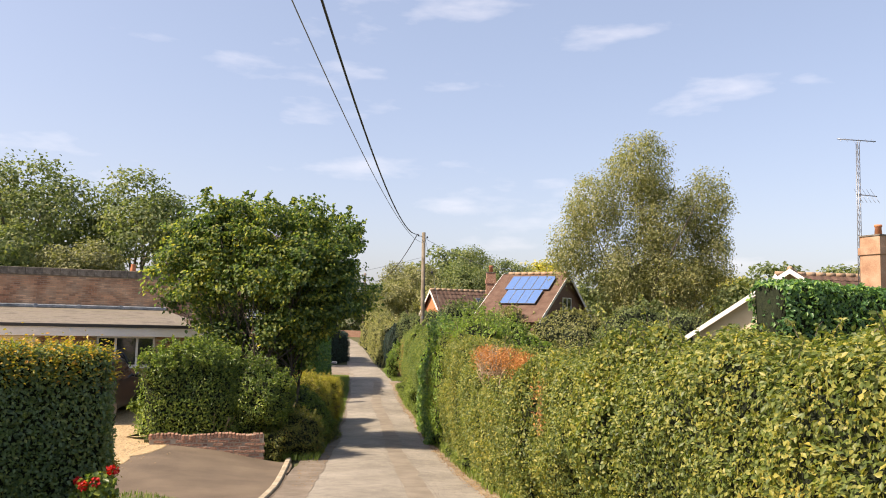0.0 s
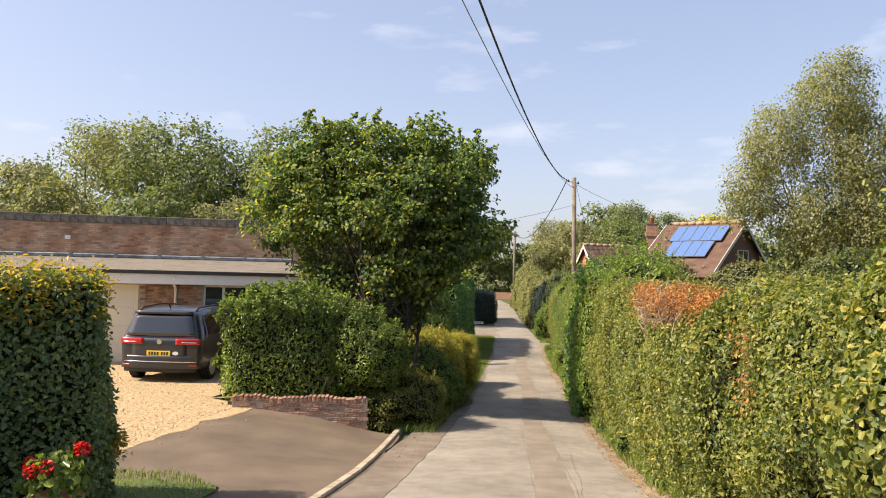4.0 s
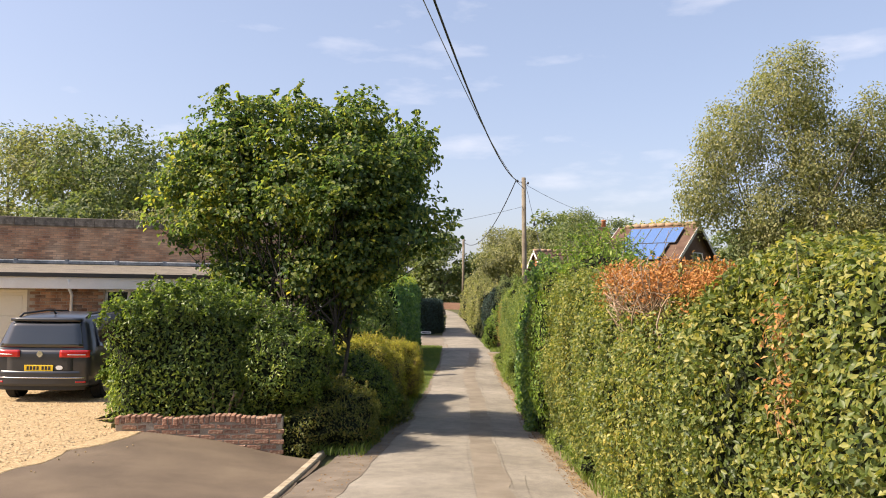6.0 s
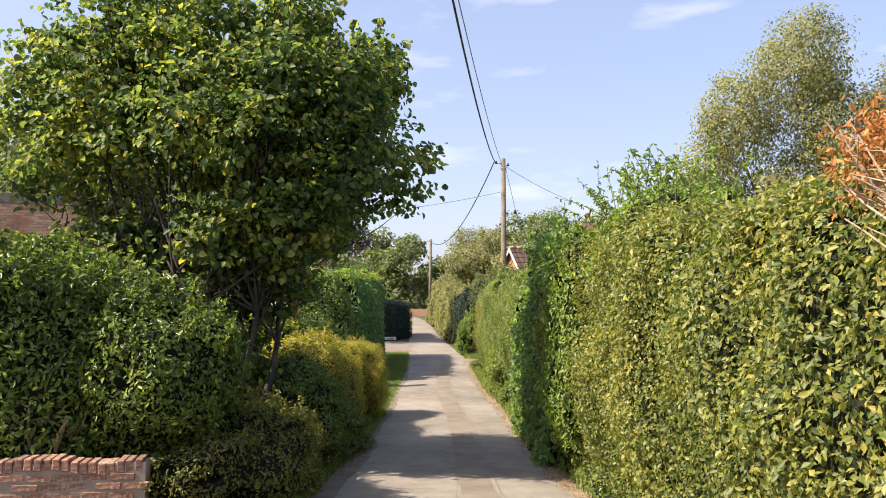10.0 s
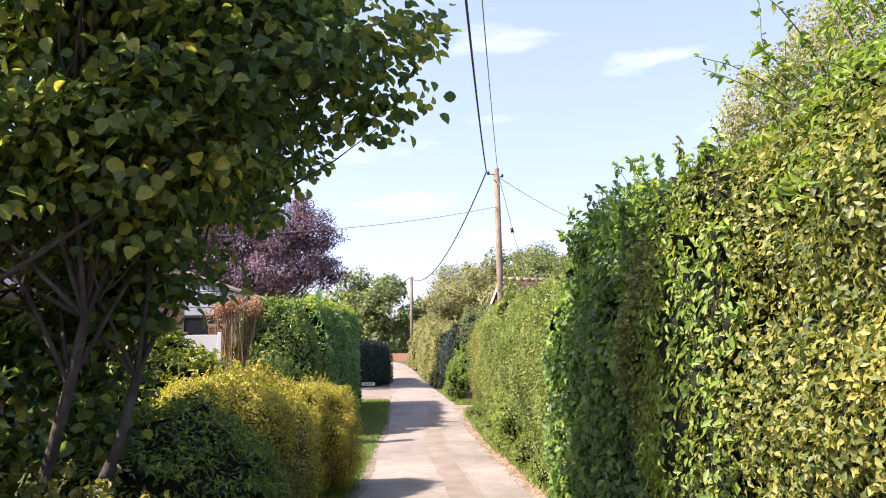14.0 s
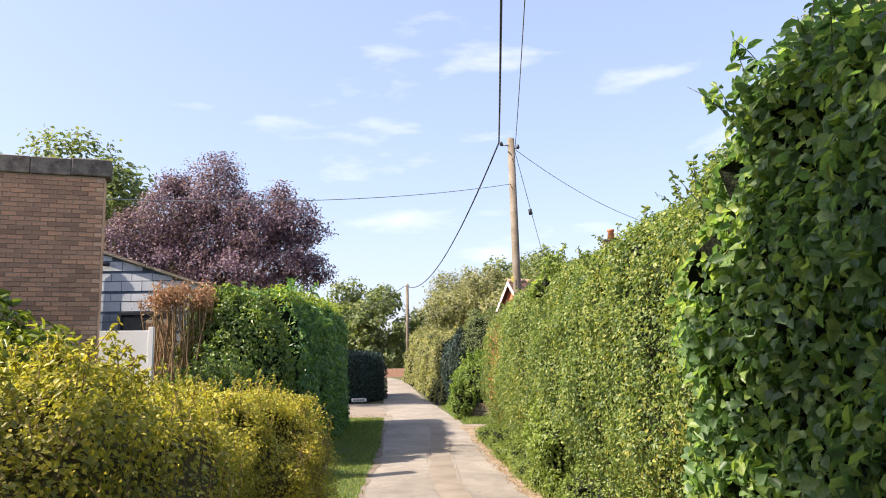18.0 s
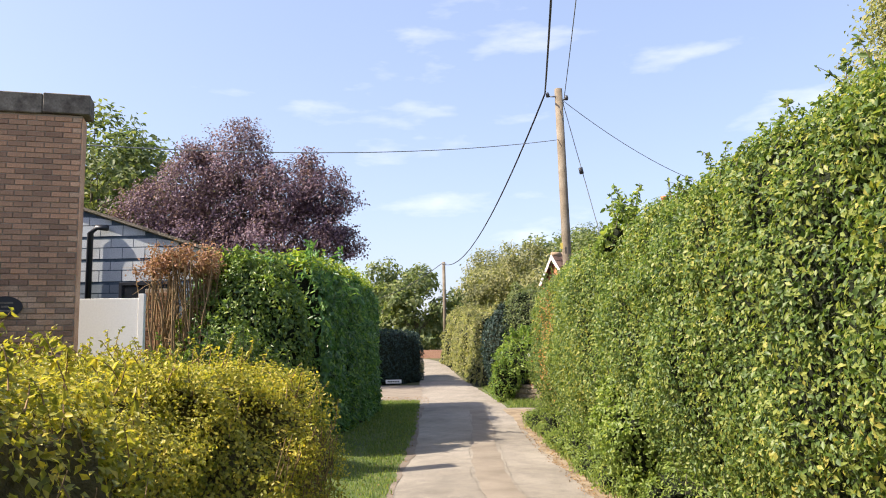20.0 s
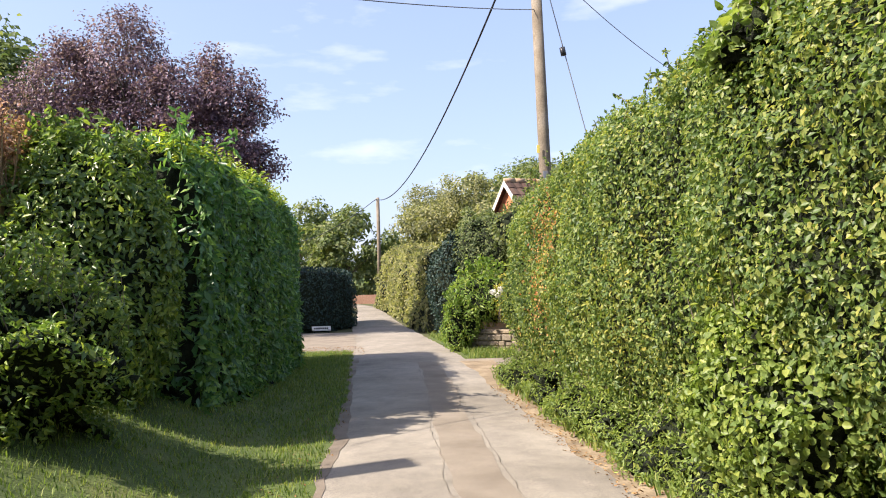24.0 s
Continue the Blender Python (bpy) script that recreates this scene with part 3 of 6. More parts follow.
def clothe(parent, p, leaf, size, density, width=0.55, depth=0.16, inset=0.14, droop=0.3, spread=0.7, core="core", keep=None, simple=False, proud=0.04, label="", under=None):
    """Gives a thing its leafy skin: an inner shell, by default painted near black as shade, and thousands of leaves."""
    part("inner_shell", skin_mesh("inner_shell", p, inset), M[core], parent, smooth=True)["kind"] = "stuff"
    _, _, area = sample_skin(p, 4)
    at, out, _ = sample_skin(p, int(area * density * (1.0 if simple else 0.66)), depth, proud)
    if keep is not None:
        k = keep(at)
        at, out = at[k], out[k]
    under = (0.0 if simple else 0.3) if under is None else under
    if under:
        deep, way, _ = sample_skin(p, int(area * density * under), inset * 1.1, -0.03)
        if keep is not None:
            k = keep(deep)
            deep, way = deep[k], way[k]
        part("inner_foliage", leaves("inner_foliage", deep, way, size * 1.25, width * 1.1, droop, spread * 0.7, True), M[leaf], parent)["kind"] = "stuff"
    ob = part("foliage", leaves("foliage", at, out, size, width, droop, spread, simple), M[leaf], parent, label)
    ob["kind"] = "stuff"
    return ob


def sprays(at, up, count, length, leaf_len, lean=0.35, per=14):
    """Thin shoots that stand out of a hedge or crown: their stems, and the points and ways of their leaves."""
    stems, pts, outs = [], [], []
    for k in range(count):
        o = at[rng.integers(len(at))]
        d = unit(np.array(up) + rng.normal(0, lean, 3))
        h = length * rng.uniform(0.5, 1.2)
        bend = rng.normal(0, 0.15, 3) * h
        t = np.linspace(0, 1, 5)[:, None]
        line = o + d * h * t + bend * t * t + np.array([0, 0, -0.12 * h]) * t ** 3
        stems.append((line, np.linspace(0.0032, 0.0012, 5) * (1 + h), 4))
        n = int(per * h / length) + 3
        f = rng.uniform(0.15, 1.0, n)
        q = np.stack([np.interp(f, t[:, 0], line[:, i]) for i in range(3)], 1)
        pts.append(q)
        outs.append(unit(rng.normal(0, 1, (n, 3)) + np.array([0, 0, 0.5])))
    return stems, np.concatenate(pts), np.concatenate(outs)


def add_sprays(parent, at, up, count, length, leaf, leaf_len, lean=0.35, per=14, width=0.5, bark="bark", simple=False, fine=False):
    st, p, o = sprays(at, up, count, length, leaf_len, lean, per)
    part("young_growth", tubes_mesh("young_growth", st), M[bark], parent)["kind"] = "stuff"
    ob = part("shoot_foliage", leaves("shoot_foliage", p, o, leaf_len, width, 0.2, 0.8, simple, fine=fine), M[leaf], parent)
    ob["kind"] = "stuff"


def hedge(label, path, width, base, top, leaf, size, density, square=4.5, end=0.5, lump=0.12, seed=0.0, shoots=0, shoot_len=0.35, name="hedge", category="hedge", leaf_w=0.55, tuck=0.0, **kw):
    path = np.asarray(path, float)
    o = (path[0][0], path[0][1], float(np.atleast_1d(base)[0]))
    ob = empty(name, pose(*o), label, category)
    p = hedge_grid(path - np.array(o[:2]), width, np.asarray(base) - o[2], np.asarray(top) - o[2], square, end, lump, seed, tuck=tuck)
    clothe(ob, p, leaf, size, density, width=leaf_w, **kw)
    if shoots:
        na = p.shape[1]
        add_sprays(ob, p[:, na // 4: 3 * na // 4].reshape(-1, 3), (0, 0, 1), shoots, shoot_len, leaf, size * 1.1)
    return ob, p


def bush(label, c, r, leaf, size, density, lump=0.22, seed=0.0, shoots=0, shoot_len=0.35, name="shrub", category="shrub", low=-0.7, stem="bark", box=1.0, **kw):
    ob = empty(name, pose(c[0], c[1], c[2] + r[2] * low), label, category)
    p = blob_grid((0, 0, -r[2] * low), r, lump, seed, low=low, box=box)
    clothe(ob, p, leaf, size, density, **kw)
    if shoots:
        add_sprays(ob, p[:, p.shape[1] // 2:].reshape(-1, 3), (0, 0, 1), shoots, shoot_len, leaf, size * 1.1, bark=stem)
    return ob, p


def tree(name, label, base, lobes, leaf, size, clumps, per, trunk=0.18, bark="bark", clump_r=0.5, droop=0.3, width=0.6, simple=True, stems=1, fork=0.3, hang=0.0, twigs=True, inner=0.35, category="tree", fine=False, flat=0.7, up=0.3, bend=0.1):
    """A tree: tapered stems, a limb to every lobe of the crown, finer branches, and leaves in clumps. lobes: rows of dx, dy, dz, rx, ry, rz."""
    ob = empty(name, pose(*base), label, category)
    lob = np.asarray(lobes, float)
    cen, rad = lob[:, :3], lob[:, 3:]
    vol = rad.prod(1) ** (2 / 3)
    which = rng.choice(len(lob), clumps, p=vol / vol.sum())
    d = unit(rng.normal(0, 1, (clumps, 3)))
    q = cen[which] + d * rad[which] * (rng.uniform(inner, 1.0, clumps) ** 0.5)[:, None] * (1 + 0.12 * np.clip(rng.normal(0, 1, clumps), -1.5, 1.3))[:, None]
    top_c = cen.mean(0)
    height = cen[:, 2].mean()
    # stems and limbs
    roots = []
    for k in range(stems):
        a = 2 * math.pi * k / stems + 0.4
        foot = np.array([math.cos(a), math.sin(a), 0]) * (0.0 if stems == 1 else trunk * 1.6)
        head = np.array([top_c[0], top_c[1], 0]) * 0.6 + np.array([math.cos(a), math.sin(a), 0]) * (0 if stems == 1 else 0.22 * height) + np.array([0, 0, height * fork])
        t = np.linspace(0, 1, 6)[:, None]
        line = foot + (head - foot) * t + np.sin(t * 3.1) * rng.normal(0, 0.05 * height, 3) * np.array([1, 1, 0.1])
        roots.append(line)
        r = trunk / math.sqrt(stems) * 1.3
        part("trunk", tubes_mesh("trunk", [(line + np.array([0, 0, -0.15]) * (1 - t), np.linspace(r * 1.15, r * 0.75, 6), 9)]), M[bark], ob, smooth=True)
    for k in range(len(lob)):
        line0 = roots[k % stems]
        below = int((line0[:, 2] < cen[k][2] - 0.35).sum())
        o = line0[5 - (k % 3 == 0)] if below > 4 else line0[max(1, below)]
        t = np.linspace(0, 1, 7)[:, None]
        end_p = cen[k] + np.array([0, 0, rad[k][2] * 0.55])
        line = o + (end_p - o) * t + np.sin(t * 3.1) * rng.normal(0, bend, 3) * np.linalg.norm(end_p - o)
        part("limb", tubes_mesh("limb", [(line, np.linspace(trunk * 0.6 / math.sqrt(stems), trunk * 0.08, 7), 6)]), M[bark], ob, smooth=True)
    if twigs:
        tw = []
        for i in rng.choice(clumps, min(clumps, 260), replace=False):
            k = which[i]
            o = cen[k] * rng.uniform(0.7, 1.0) + np.array([0, 0, -rad[k][2] * 0.3])
            t = np.linspace(0, 1, 4)[:, None]
            line = o + (q[i] - o) * t + np.sin(t * 3.1) * rng.normal(0, 0.06, 3) * np.linalg.norm(q[i] - o)
            tw.append((line, np.linspace(trunk * 0.13, trunk * 0.03, 4), 4))
        part("branchwork", tubes_mesh("branchwork", tw), M[bark], ob)["kind"] = "stuff"
    at = np.repeat(q, per, 0) + np.clip(rng.normal(0, 1, (clumps * per, 3)), -1.6, 1.6) * clump_r * np.array([1, 1, flat])
    if hang:
        at[:, 2] -= rng.random(len(at)) ** 2 * hang
    out = unit(unit(at - np.repeat(cen[which], per, 0)) + np.array([0, 0, up]))
    cr = part("crown", leaves("crown", at, out, size, width, droop, 0.6, simple, fine=fine), M[leaf], ob)
    cr["kind"] = "stuff"
    return ob, q


def road_top(x, y):
    """The height of the lane's cambered surface."""
    frac = np.clip((x - lane_left(y)) / (lane_right(y) - lane_left(y)), 0, 1)
    return land(x, y) + 0.012 + 0.03 * np.sin(frac * math.pi)


def strip(name, ys, x0, x1, dz, material, label, nx=6, crown=0.0, kind="structure", category="", wob=0.0, skirt=0.12, on_road=False):
    """A sheet that follows the land, or the lane's cambered top, between two edges given as functions of y."""
    ys = np.asarray(ys, float)
    a, b = np.array([x0(y) for y in ys], float), np.array([x1(y) for y in ys], float)
    if wob:
        a = a + np.array([noise.noise((y * 1.3, 3.1, 0)) + 0.5 * noise.noise((y * 5.1, 1.1, 0)) for y in ys]) * wob
        b = b + np.array([noise.noise((y * 1.3, 7.7, 0)) + 0.5 * noise.noise((y * 5.1, 8.1, 0)) for y in ys]) * wob
    f = np.r_[-0.001, np.linspace(0, 1, nx), 1.001]
    x = a[:, None] * (1 - f) + b[:, None] * f
    nx += 2
    y = np.repeat(ys[:, None], nx, 1)
    z = (road_top(x, y) if on_road else land(x, y)) + dz + crown * np.sin(np.clip(f, 0, 1) * math.pi)[None]
    z[:, 0] -= skirt
    z[:, -1] -= skirt
    z[0] -= skirt
    z[-1] -= skirt
    idx = np.arange(x.size).reshape(x.shape)
    q = np.stack([idx[:-1, :-1], idx[:-1, 1:], idx[1:, 1:], idx[1:, :-1]], -1).reshape(-1, 4)
    ob = part(name, raw_mesh(name, np.stack([x, y, z], -1).reshape(-1, 3), q, True), material, None)
    return tagged(ob, label, category or name.replace("_", " "), kind=kind)

# ---- ground and lane ----
gx = np.r_[-900, -500, -300, -180, -110, -70, np.arange(-45, 45.1, 0.75), 60, 90, 140, 220, 400, 900]
gy = np.r_[-200, -100, -60, -40, np.arange(-25, 100, 0.75), 110, 130, 160, 220, 300, 450, 700, 1400]
GX, GY = np.meshgrid(gx, gy, indexing="ij")
GZ = land(GX, GY) - 0.05 + ease((np.abs(GX) - 60) / 300) * 8
gi = np.arange(GX.size).reshape(GX.shape)
tagged(part("ground", raw_mesh("ground", np.stack([GX, GY, GZ], -1).reshape(-1, 3), np.stack([gi[:-1, :-1], gi[1:, :-1], gi[1:, 1:], gi[:-1, 1:]], -1).reshape(-1, 4)), M["soil"], smooth=True),
       "rough earth and grass under the gardens", "ground", kind="structure")
ROAD_Y = np.arange(-30, 103, 0.3)
strip("road", ROAD_Y, lane_left, lane_right, 0.012, M["lane"], "narrow worn asphalt lane, pale and patched", 8, 0.03, wob=0.06)
strip("verge", np.arange(-5, 44, 0.3), lambda y: lane_right(y) - 0.12, lambda y: lane_right(y) + 0.55, 0.022, M["verge_dust"], "dusty strip of dry leaves at the hedge foot", 4, category="verge", wob=0.10)
strip("gutter_strip", np.arange(4, 24, 0.3), lambda y: lane_left(y) - 0.5, lambda y: lane_left(y) + 0.12, 0.005, M["edge_asphalt"], "darker asphalt strip beside the kerb", 3, category="road", wob=0.05, skirt=0.004, on_road=True)
strip("dusty_edge", np.arange(18, 45, 0.3), lambda y: lane_left(y) - 0.4, lambda y: lane_left(y) + 0.10 + 0.05 * math.sin(y * 0.9), 0.0045, M["edge_asphalt"], "worn brown edge of the lane with dry leaf litter", 3, category="verge", wob=0.08, skirt=0.003, on_road=True)
REPAIR = ((8, 1.95), (15, 1.70), (21, 1.45), (28, 1.33), (34, 1.10), (38, 1.17), (44, 1.38))


def repair_x(y):
    return lane_left(y) + np.interp(y, [a for a, _ in REPAIR], [b for _, b in REPAIR])


strip("road_patch", np.arange(8, 43.6, 0.3), repair_x, lambda y: repair_x(y) + 0.42, 0.004, M["patch"], "long narrow asphalt repair along the lane", 4, category="road patch", wob=0.06, skirt=0.003, on_road=True)


def crack(line, y0, y1, seed, w=0.005):
    ys = np.arange(y0, y1, 0.12)
    mid = np.array([line(y) + 0.10 * noise.noise((y * 0.6, seed, 0)) * 0.5 + 0.03 * noise.noise((y * 2.7, seed, 2)) + 0.012 * noise.noise((y * 9.0, seed, 4)) for y in ys])
    wid = np.array([w * (0.35 + 0.9 * abs(noise.noise((y * 2.2, seed, 5)))) for y in ys])
    x = np.stack([mid - wid, mid, mid + wid], 1)
    y = np.repeat(ys[:, None], 3, 1)
    z = road_top(x, y) + 0.0065
    idx = np.arange(x.size).reshape(x.shape)
    q = np.stack([idx[:-1, :-1], idx[:-1, 1:], idx[1:, 1:], idx[1:, :-1]], -1).reshape(-1, 4)
    tagged(part("road_crack", raw_mesh("road_crack", np.stack([x, y, z], -1).reshape(-1, 3), q), M["crack"]), "thin dark crack wandering along the lane", "road crack", kind="structure")


crack(lambda y: repair_x(y) - 0.03, 7, 43, 1.5, 0.003)
crack(lambda y: repair_x(y) + 0.47, 7, 40, 4.2)
crack(lambda y: lane_left(y) + 2.3, 6, 17, 7.3, 0.004)

# tarmac apron, gravel drive, side openings
strip("driveway", np.arange(9.0, 17.85, 0.25), lambda y: -6.15 + 0.03 * (y - 13) if y < 17.2 else -6.15 + (y - 17.2) * 3.4, lambda y: lane_left(y) - 0.42 - 0.06 * max(0, y - 14), 0.02, M["tarmac"], "brown tarmac apron in front of the planter", 8, category="driveway", wob=0.05)
strip("gravel_drive", np.arange(11.5, 25.5, 0.25), lambda y: -22.0, lambda y: -6.1 + 0.03 * (y - 13) if y < 17.3 else -6.3 - (y - 17.3) * 0.12, 0.028, M["gravel"], "golden pea-gravel drive before the garage", 40, category="gravel drive", wob=0.22, skirt=0.012)
strip("driveway", np.arange(40.4, 44.2, 0.2), lambda y: lane_right(y) - 0.1, lambda y: 5.0, 0.02, M["patch"], "side drive opening between hedge and stone wall", 8, category="driveway", wob=0.1)
strip("driveway", np.arange(46.3, 53.3, 0.25), lambda y: -16.0, lambda y: lane_left(y) + 0.1, 0.02, M["patch"], "tarmac drive leading off beside the dark hedge", 8, category="driveway", wob=0.1)
strip("grass_verge", np.arange(24, 46.6, 0.3), lambda y: -9.0, lambda y: lane_left(y) - 0.02, 0.02, M["turf"], "mown grass verge beside the lane", 10, category="grass verge", wob=0.10)
strip("grass_verge", np.arange(4, 12.7, 0.3), lambda y: -8.0, lambda y: -3.45 - max(0, y - 9.2) * 0.14 - max(0, y - 12.0) * 0.9, 0.045, M["turf"], "small lawn strip below the beech hedge", 8, category="grass verge", wob=0.08)
strip("grass_verge", np.arange(44.0, 50.5, 0.25), lambda y: lane_right(y) + 0.02, lambda y: lane_right(y) + 1.4, 0.03, M["turf"], "rough grass before the stone garden wall", 5, category="grass verge", wob=0.1)


def blades(name, pts, h, label, group=""):
    """Grass: one narrow bent blade at every point."""
    n = len(pts)
    a = rng.uniform(0, 2 * math.pi, n)
    s = np.stack([np.cos(a), np.sin(a), np.zeros(n)], 1)
    lean = np.stack([-np.sin(a), np.cos(a), np.zeros(n)], 1) * rng.normal(0, 0.45, (n, 1)) + s * rng.normal(0, 0.3, (n, 1))
    hh = h * rng.uniform(0.5, 1.5, (n, 1))
    w = 0.003 + hh * 0.035
    up = np.array([0, 0, 1.0])
    v = np.stack([pts - s * w, pts + s * w, pts + (up * 0.6 + lean * 0.4) * hh + s * w * 0.7, pts + (up * 0.6 + lean * 0.4) * hh - s * w * 0.7, pts + (up * 0.9 + lean * 1.1) * hh], 1)
    b = np.arange(n)[:, None] * 5
    f = np.concatenate([b + np.array([0, 1, 2]), b + np.array([0, 2, 3]), b + np.array([3, 2, 4])])
    return tagged(part(name, raw_mesh(name, v.reshape(-1, 3), f), M["grass"]), label, "grass", kind="stuff")


def scatter(n, y0, y1, x0, x1, bias=1.0):
    y = rng.uniform(y0, y1, n)
    f = rng.random(n) ** bias
    a, b = np.array([x0(v) for v in y]), np.array([x1(v) for v in y])
    x = a + (b - a) * f
    return np.stack([x, y, land(x, y) + 0.02], 1)


blades("grass", scatter(46000, 28, 46.4, lambda y: -7.2, lambda y: lane_left(y) + 0.05 * math.sin(y * 7)), 0.045, "short verge grass, half in shade")
blades("grass", scatter(8000, 7, 12.6, lambda y: -6.5, lambda y: -3.5 - max(0, y - 9.2) * 0.14 - max(0, y - 12.0) * 0.9), 0.06, "short lawn grass below the beech hedge")
blades("grass", scatter(5000, 44, 50.5, lambda y: lane_right(y) + 0.1, lambda y: lane_right(y) + 1.3), 0.12, "rough sunlit grass before the garden wall")
blades("grass", scatter(24000, 4, 41, lambda y: lane_right(y) + 0.0, lambda y: lane_right(y) + 0.65, 0.55), 0.13, "long grass and weeds at the hedge foot")
blades("grass", scatter(5000, 18, 28, lambda y: lane_left(y) - 0.9, lambda y: lane_left(y) - 0.1, 1.6), 0.12, "tufts along the lane's edge")
lit = scatter(5000, 3, 40, lambda y: lane_right(y) - 0.22, lambda y: lane_right(y) + 0.45, 1.0)
lit2 = scatter(500, 14, 40, lambda y: lane_left(y) - 0.4, lambda y: lane_left(y) + 0.12, 1.0)
lit3 = scatter(900, 45.4, 47.6, lambda y: -8.5, lambda y: lane_left(y) + 0.3, 1.0)
tagged(part("leaf_litter", leaves("leaf_litter", np.concatenate([lit, lit2, lit3]) + np.array([0, 0, 0.012]), np.tile((0, 0, 1.0), (6400, 1)), 0.03, 0.6, 0.0, 0.35), M["litter"]), "dry fallen leaves along the lane's edges", "leaf litter", kind="stuff")

# pebbles on the gravel
n_peb = 20000
py = rng.uniform(12.6, 24.5, n_peb)
px = -6.2 - rng.random(n_peb) ** 1.4 * 9.0 - np.maximum(0, py - 17.3) * 0.12 + (rng.random(n_peb) < 0.06) * rng.exponential(0.22, n_peb)
pz = land(px, py) + 0.028
ps = rng.uniform(0.009, 0.021, (n_peb, 1, 1)) * rng.uniform(0.7, 1.3, (n_peb, 1, 3))
octa = np.array([(1, 0, 0), (-0.5, 0.87, 0), (-0.5, -0.87, 0), (0.1, 0, 0.7), (0, 0.1, -0.5)])
ang = rng.uniform(0, 6.28, n_peb)
ca, sa = np.cos(ang)[:, None], np.sin(ang)[:, None]
ov = octa[None] * ps
ov = np.stack([ov[..., 0] * ca - ov[..., 1] * sa, ov[..., 0] * sa + ov[..., 1] * ca, ov[..., 2]], -1) + np.stack([px, py, pz], 1)[:, None]
ob_ = np.arange(n_peb)[:, None] * 5
of = np.concatenate([ob_ + np.array(t) for t in ((0, 1, 3), (1, 2, 3), (2, 0, 3), (1, 0, 4), (2, 1, 4), (0, 2, 4))])
tagged(part("gravel", raw_mesh("gravel", ov.reshape(-1, 3), of, True), M["pebble"]), "loose golden gravel stones on the drive", "gravel", kind="stuff")

# ---- hedges beside the lane, on its sunny side ----
def along(y0, y1, off, step=1.5, side=1):
    ys = np.arange(y0, y1 + 0.01, (y1 - y0) / max(2, round((y1 - y0) / step)))
    return [(float((lane_right(y) if side > 0 else lane_left(y)) + off), float(y)) for y in ys]


def table_along(path, rows):
    return [float(np.interp(y, [r[0] for r in rows], [r[1] for r in rows])) for _, y in path]


def land_along(path):
    return [float(land(x, y)) - 0.03 for x, y in path]


def front_of(path, off):
    """Keeps the leaves of a hedge's front and top, and a third of those behind."""
    ys, xs = [q[1] for q in path], [q[0] for q in path]
    o = path[0]
    return lambda p: (p[:, 0] + o[0] < np.interp(p[:, 1] + o[1], ys, xs) + off) | (rng.random(len(p)) < 0.12)


pa = along(2.0, 12.2, 0.85)
hedge("tall clipped hornbeam hedge, sunlit, with yellowing leaves", pa, 1.5, land_along(pa), table_along(pa, ((2, 1.55), (5, 1.5), (8, 1.36), (10.5, 1.12), (12.2, 1.05))), "olive_hornbeam", 0.050, 1500, tuck=0.3, simple=True, under=0.36, seed=1.0, lump=0.2, shoots=70, shoot_len=0.25, keep=front_of(pa, 0.3), depth=0.22, inset=0.2)
pb = along(11.6, 22.7, 0.72)
hedge("mixed field hedge with yellow-green leaves", pb, 1.6, land_along(pb), table_along(pb, ((11.6, 0.9), (14, 0.82), (17, 0.95), (20, 1.05), (22.7, 1.1))), "olive_hornbeam", 0.049, 1500, tuck=0.3, simple=True, under=0.36, seed=4.0, lump=0.2, shoots=70, shoot_len=0.3, keep=front_of(pb, 0.3), depth=0.22, inset=0.2)
pc = along(21.9, 26.1, 0.8)
hedge("dark green hornbeam hedge in the tree's shade", pc, 1.7, land_along(pc), table_along(pc, ((21.9, 1.12), (23, 1.3), (25, 1.28), (26.1, 1.1))), "shade_hornbeam", 0.082, 820, leaf_w=0.72, seed=8.0, lump=0.26, shoots=110, shoot_len=0.35, keep=front_of(pc, 0.3), depth=0.25, inset=0.22)
pd = along(25.4, 40.5, 0.85)
hedge("long clipped yellow-green hedge in full sun", pd, 1.5, land_along(pd), table_along(pd, ((25.4, 1.12), (27.6, 0.92), (31, 0.98), (34, 1.02), (38, 0.86), (40.5, 0.55))), "hornbeam", 0.047, 1500, tuck=0.55, simple=True, under=0.36, seed=12.0, lump=0.2, shoots=110, shoot_len=0.28, keep=front_of(pd, 0.3), depth=0.22, inset=0.2)

# dead brown patch in the hedge: a fan of bare stems under a band of dry leaves
db = empty("dead_hedge_patch", pose(1.03, 13.5, 0.02), "dead patch of hedge, dry orange-brown leaves on bare twigs", "hedge")
d_end, d_run = np.array((0.40, -1.5, 0.0)), np.array((-0.78, 2.5, 0.0))
d_out = np.array((-0.95, -0.3, 0.0))
bare = []
for k in range(190):
    root = np.array((0.0, 0.30, 0.14)) + rng.normal(0, 1, 3) * np.array((0.05, 0.16, 0.10)) - d_out * 0.08
    tip = d_end + d_run * rng.uniform(0.3, 0.98) + d_out * rng.normal(0.02, 0.10) + np.array((0, 0, rng.uniform(0.5, 0.95)))
    t = np.linspace(0, 1, 7)[:, None]
    line = root + (tip - root) * t + np.sin(t * 3.1) * (rng.normal(0, 0.07, 3) + np.array((0, 0, 0.05))) + np.sin(t * 9 + k) * rng.normal(0, 0.014, 3)
    bare.append((line, np.linspace(0.012, 0.004, 7) * rng.uniform(0.6, 1.3), 5))
    for j in range(2):
        o = line[rng.integers(2, 6)]
        bare.append((np.array([o, o + rng.normal(0, 0.07, 3) + np.array([0, 0, 0.06]), o + rng.normal(0, 0.1, 3) + np.array([0, 0, 0.14])]), [0.005, 0.004, 0.002], 4))
part("dead_twig", tubes_mesh("dead_twig", bare), M["twig"], db, "bare pale dead twigs")["kind"] = "stuff"
n_dead = 5200
